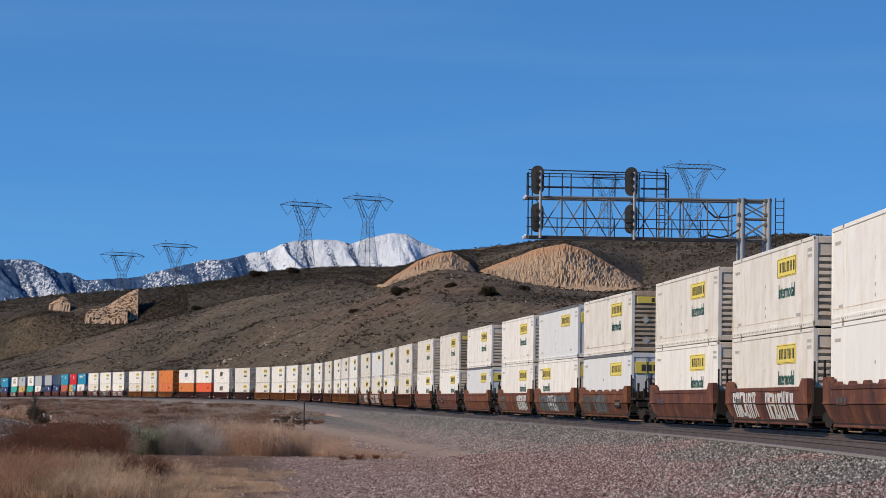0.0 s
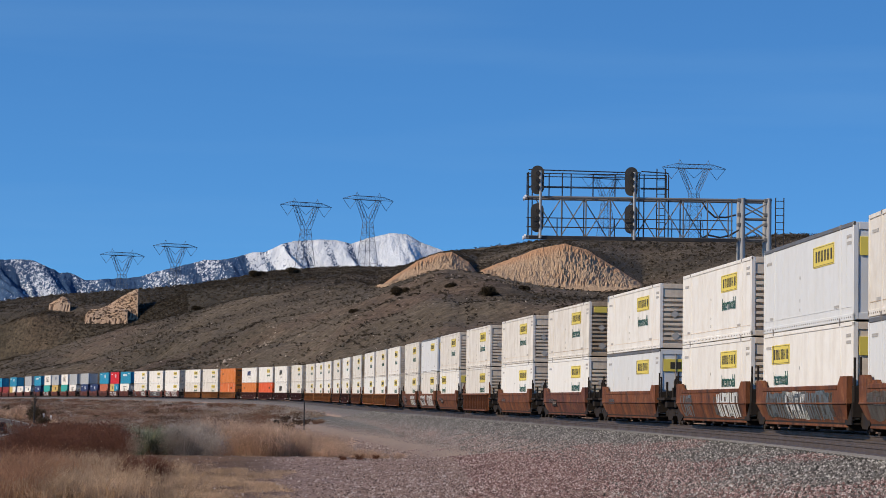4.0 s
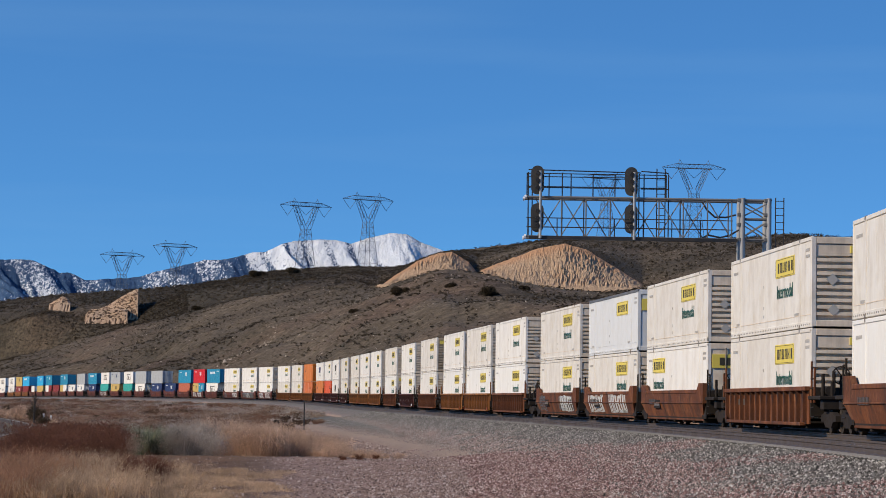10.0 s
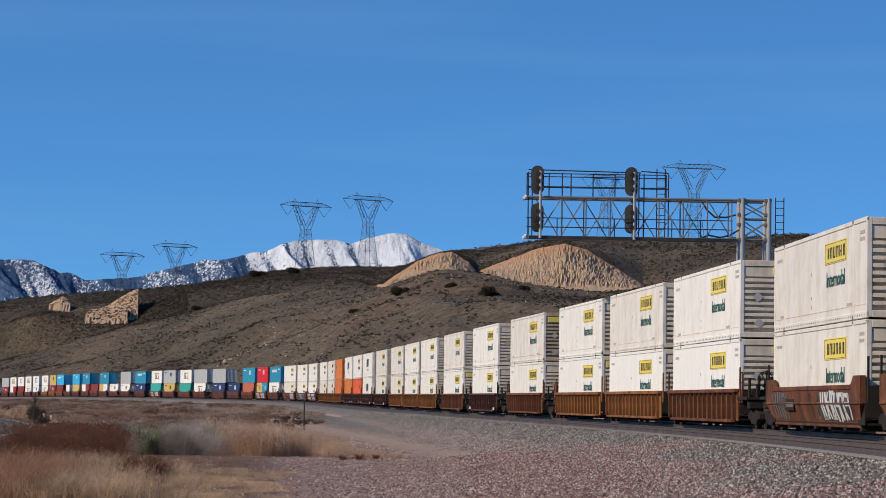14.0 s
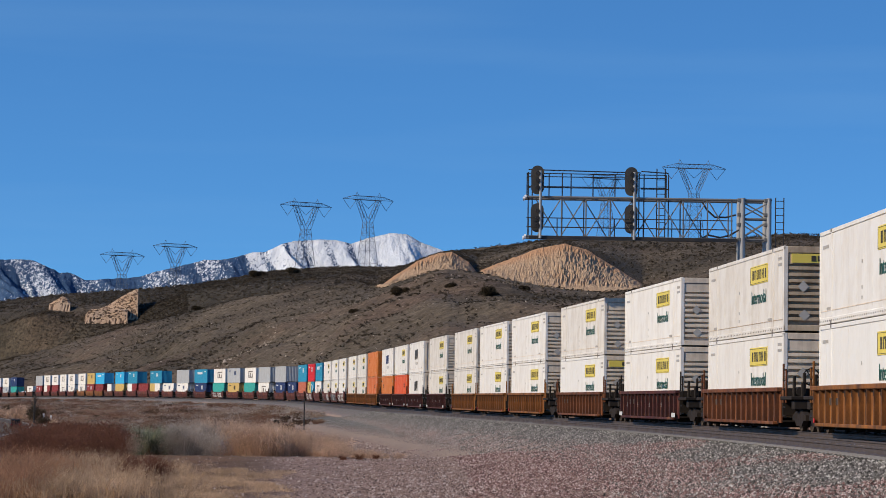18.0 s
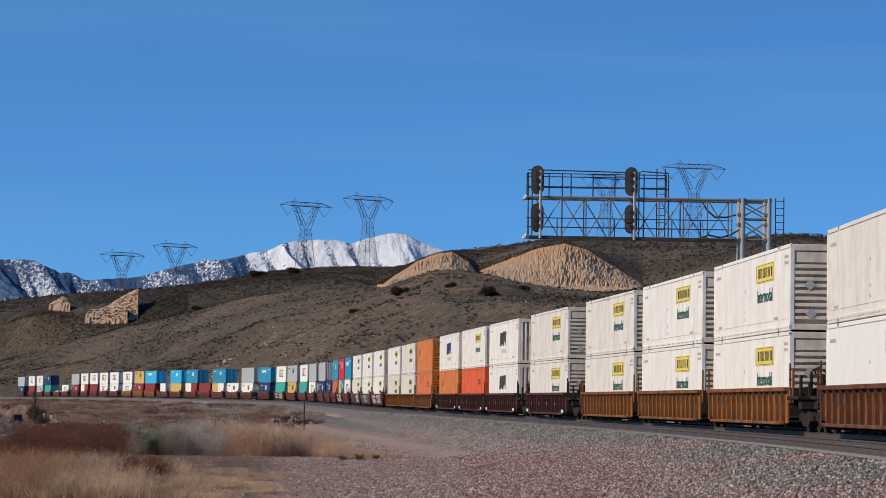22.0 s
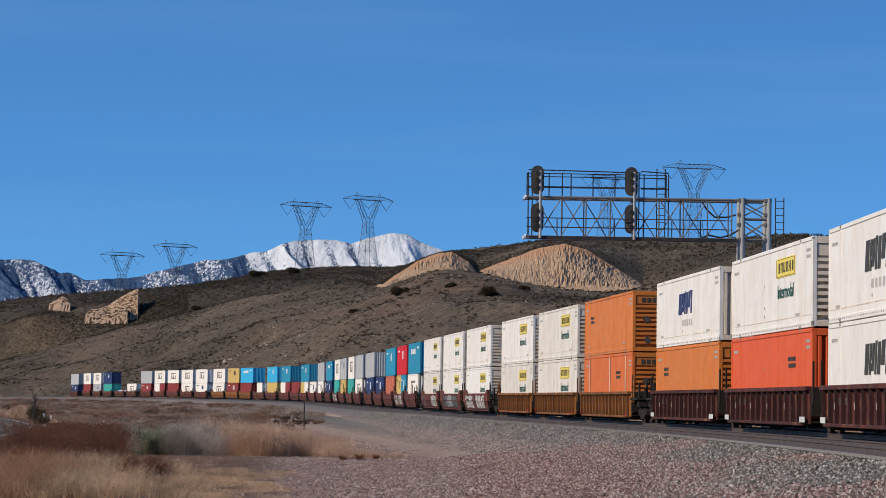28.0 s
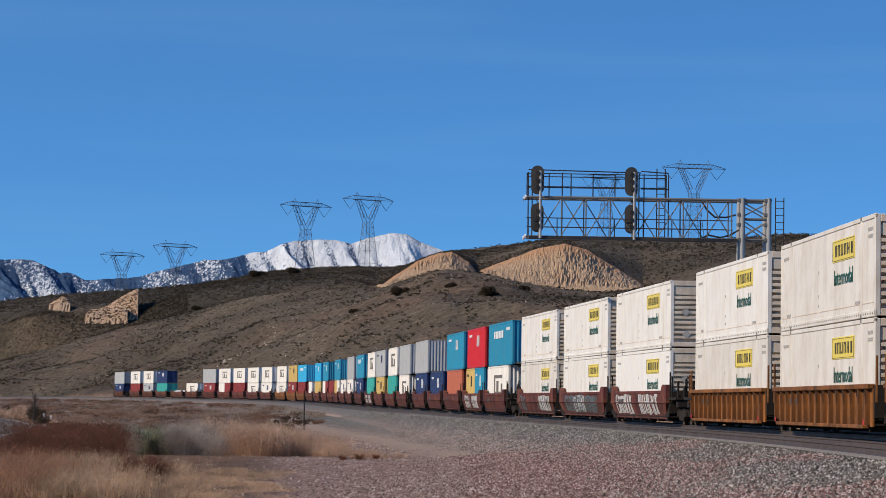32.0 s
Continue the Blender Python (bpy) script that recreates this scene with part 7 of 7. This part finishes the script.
bmesh.ops.create_icosphere(rock, subdivisions=2, radius=0.5)
for v in rock.verts:
    v.co *= 0.75 + 0.5 * noise.noise(v.co * 2.3)
    v.co.z *= 0.7
x, y, z, _ = line(150, 14.0)
rock_ob = new("boulder", mesh_of("boulder", rock, UNDER))
rock_ob.matrix_world = pose(-0.0608 * 260, 260, float(land(np.array([-0.0608 * 260]), np.array([260.0]))[0][0]) + 0.3)
tagged(rock_ob, "small dark boulder on the embankment", "boulder")
snag = new("dead_tree")
part("trunk", bar(bmesh.new(), (0, 0, -0.5), (0.1, 0, 4.2), 0.17, 8, 0.07), DARK_STEEL, snag)
for lx, lz, tx, tz in ((0.03, 1.6, 0.75, 2.9), (0.06, 2.2, -0.6, 3.3), (0.07, 2.8, 0.6, 3.9), (0.08, 3.3, -0.35, 4.3)):
    part("limb", bar(bmesh.new(), (lx, 0, lz), (tx, 0.2, tz), 0.07, 6, 0.03), DARK_STEEL, snag)
ob = new("twig_tuft", quick("twig_tuft", *twigs(300, 1.2, 4.4, 0.11, 98), DARK_BRUSH))
ob.parent = snag
tagged(snag, "thin dark dead tree standing in the brush", "tree")
stand([snag], [(-0.1513 * 560, 560, 1.5, 0)])
road_bush = [shrub_of("roadside_bush", [("trunk", blades(30, 0.5, 1.8, 0.7, 0.03, 100), TAN_BRUSH), ("crown", twigs(1500, 4.2, 3.0, 0.2, 101), TAN_BRUSH)], "large tan dry bush standing near the road"),
             shrub_of("roadside_bush", [("trunk", blades(30, 0.5, 1.8, 0.7, 0.03, 102), DARK_BRUSH), ("crown", twigs(1500, 4.6, 3.0, 0.2, 103), DARK_BRUSH)], "large dark bush standing near the road")]
stand(road_bush, [(-0.1570 * 600, 600, 1.3, 0), (-0.1505 * 590, 590, 1.1, 40), (-0.1440 * 540, 540, 0.5, 90), (-0.1480 * 530, 530, 0.7, 10), (-0.1630 * 640, 640, 0.9, 70), (-0.1610 * 660, 660, 0.8, 170)])


# ---- traffic on the road ----
def build_car(paint_, style, label):
    """Origin on the road under the middle; the car faces +y."""
    c = new("pickup_truck" if style == "pickup" else "car")
    L, W, H = (5.6, 1.0, 1.85) if style == "pickup" else (4.7, 0.92, 1.75 if style == "suv" else 1.46)
    h = L / 2
    ol = [(-h, 0.42), (-h, 0.98), (h - 1.3, 1.02), (h - 0.1, 0.88), (h, 0.6), (h, 0.42)]
    bm = prism(bmesh.new(), ol, -W, W)
    bmesh.ops.bevel(bm, geom=bm.edges[:], offset=0.06, segments=2, affect="EDGES")
    part("body", bm, paint_, c)
    back = -0.4 if style == "pickup" else -h + 0.15
    cab = [(back, 0.96), (back + 0.12, H - 0.02), (h - 2.5, H), (h - 1.45, 1.0)]
    bm = prism(bmesh.new(), cab, -W + 0.10, W - 0.10)
    bmesh.ops.bevel(bm, geom=bm.edges[:], offset=0.07, segments=2, affect="EDGES")
    part("cabin", bm, paint_, c)
    for sx in (-1, 1):
        x0, x1 = sorted((sx * (W - 0.085), sx * (W - 0.12)))
        part("side_window", prism(bmesh.new(), [(back + 0.2, 1.08), (back + 0.26, H - 0.14), (h - 2.5, H - 0.13), (h - 1.75, 1.08)], x0, x1), CAR_GLASS, c)
        part("tail_lamp", soft_box(bmesh.new(), *sorted((sx * (W - 0.25), sx * (W - 0.05))), -h - 0.01, -h + 0.06, 0.72, 0.92, 0.01), TAIL_RED, c)
        part("headlight", soft_box(bmesh.new(), *sorted((sx * (W - 0.35), sx * (W - 0.08))), h - 0.08, h + 0.01, 0.62, 0.78, 0.01), REFLECTOR, c)
        for y in (-h + 0.95, h - 0.9):
            t = part("wheel", bar(bmesh.new(), (sx * (W - 0.22), y, 0.35), (sx * (W + 0.01), y, 0.35), 0.35, 16), TYRE, c)
            part("rim", bar(bmesh.new(), (sx * (W + 0.0), y, 0.35), (sx * (W + 0.02), y, 0.35), 0.2, 12), GALV, t)
    part("rear_window", box(bmesh.new(), -W + 0.2, W - 0.2, back - 0.015, back + 0.06, 1.12, H - 0.2), CAR_GLASS, c)
    part("bumper", soft_box(bmesh.new(), -W + 0.05, W - 0.05, -h - 0.08, -h + 0.05, 0.42, 0.62, 0.02), DARK_STEEL, c)
    return tagged(c, label, "car", group="road traffic")


AWAY, TOWARDS = 1.9, -1.9
TRAFFIC = [
    (build_car(CAR_DARK, "pickup", "dark pickup truck driving away on the road"),
     [(0, 330, AWAY, 1), (3.5, 432, AWAY, 1), (5.5, 498, AWAY, 1), (6.5, 522, AWAY, 1), (7.5, 548, AWAY, 1), (8.5, 575, AWAY, 1), (16, 745, AWAY, 1), (32, 765, AWAY, 1)]),
    (build_car(CAR_DARK, "suv", "dark sport utility vehicle driving away on the road"),
     [(0, 264, AWAY, 1), (10, 290, AWAY, 1), (14.5, 392, AWAY, 1), (16.5, 445, AWAY, 1), (17.5, 469, AWAY, 1), (18.5, 495, AWAY, 1), (19.5, 519, AWAY, 1), (21, 549, AWAY, 1), (22, 567, AWAY, 1), (30, 730, AWAY, 1), (32, 750, AWAY, 1)]),
    (build_car(CAR_DARK, "suv", "dark sport utility vehicle following along the road"),
     [(0, 256, AWAY, 1), (12, 262, AWAY, 1), (17.5, 415, AWAY, 1), (18.5, 450, AWAY, 1), (19.5, 484, AWAY, 1), (20.5, 505, AWAY, 1), (22, 526, AWAY, 1), (23, 543, AWAY, 1), (24, 562, AWAY, 1), (32, 720, AWAY, 1)]),
    (build_car(CAR_SILVER, "sedan", "silver saloon car coming nearer on the road"),
     [(0, 772, TOWARDS, -1), (10, 690, TOWARDS, -1), (16.5, 582, TOWARDS, -1), (17.5, 558, TOWARDS, -1), (18.5, 530, TOWARDS, -1), (19.5, 498, TOWARDS, -1), (20.5, 462, TOWARDS, -1), (24, 350, TOWARDS, -1), (32, 258, TOWARDS, -1)]),
]


# ---- what moves ----
def on_line(mid, half, lift):
    """The pose of a thing whose two ends ride on the line."""
    x0, y0, z0, _ = line(mid - half)
    x1, y1, z1, _ = line(mid + half)
    return Matrix.Translation(((x0 + x1) / 2, (y0 + y1) / 2, (z0 + z1) / 2)) @ Euler((math.atan2(z1 - z0, 2 * half), 0, math.atan2(-(x1 - x0), y1 - y0))).to_matrix().to_4x4() @ Matrix.Translation((0, 0, lift))


def run(t):
    """Metres that the train has come nearer since six seconds."""
    return SPEED * (t - 6) + 0.5 * GAIN * (t - 6) ** 2


CLOCK = [0, 0.1, 0.3, 0.6] + list(range(1, 32)) + [31.4, 31.7, 31.9, 32]


def motions():
    for thing, mid, half, lift in TRAIN:
        walk(thing, [(t, on_line(mid - run(t), half, lift)) for t in CLOCK])
    # the axles turn: one path for each place in a truck, shared by all trucks
    first = {}
    for ob in list(bpy.data.objects):
        if ob.name.split(".")[0] == "wheelset":
            key = round(ob.matrix_basis.translation.y, 2)
            if key not in first:
                first[key] = ob
                place = ob.matrix_basis.copy()
                walk(ob, [(k / FPS, place @ Matrix.Rotation(run(k / FPS) / 0.42, 4, "X")) for k in range(32 * FPS + 1)])
            else:
                ob.rotation_mode = "QUATERNION"
                ob.animation_data_create()
                ob.animation_data.action = first[key].animation_data.action
                ob.animation_data.action_slot = first[key].animation_data.action_slot
    for car, rows in TRAFFIC:
        out = []
        for t, y, o, way in rows:
            x, yy, th = road_at(y, o)
            out.append((t, pose(x, yy, float(road_z(yy)) + 0.005, 0, 0, math.degrees(th) + (0 if way > 0 else 180))))
        walk(car, out)


motions()
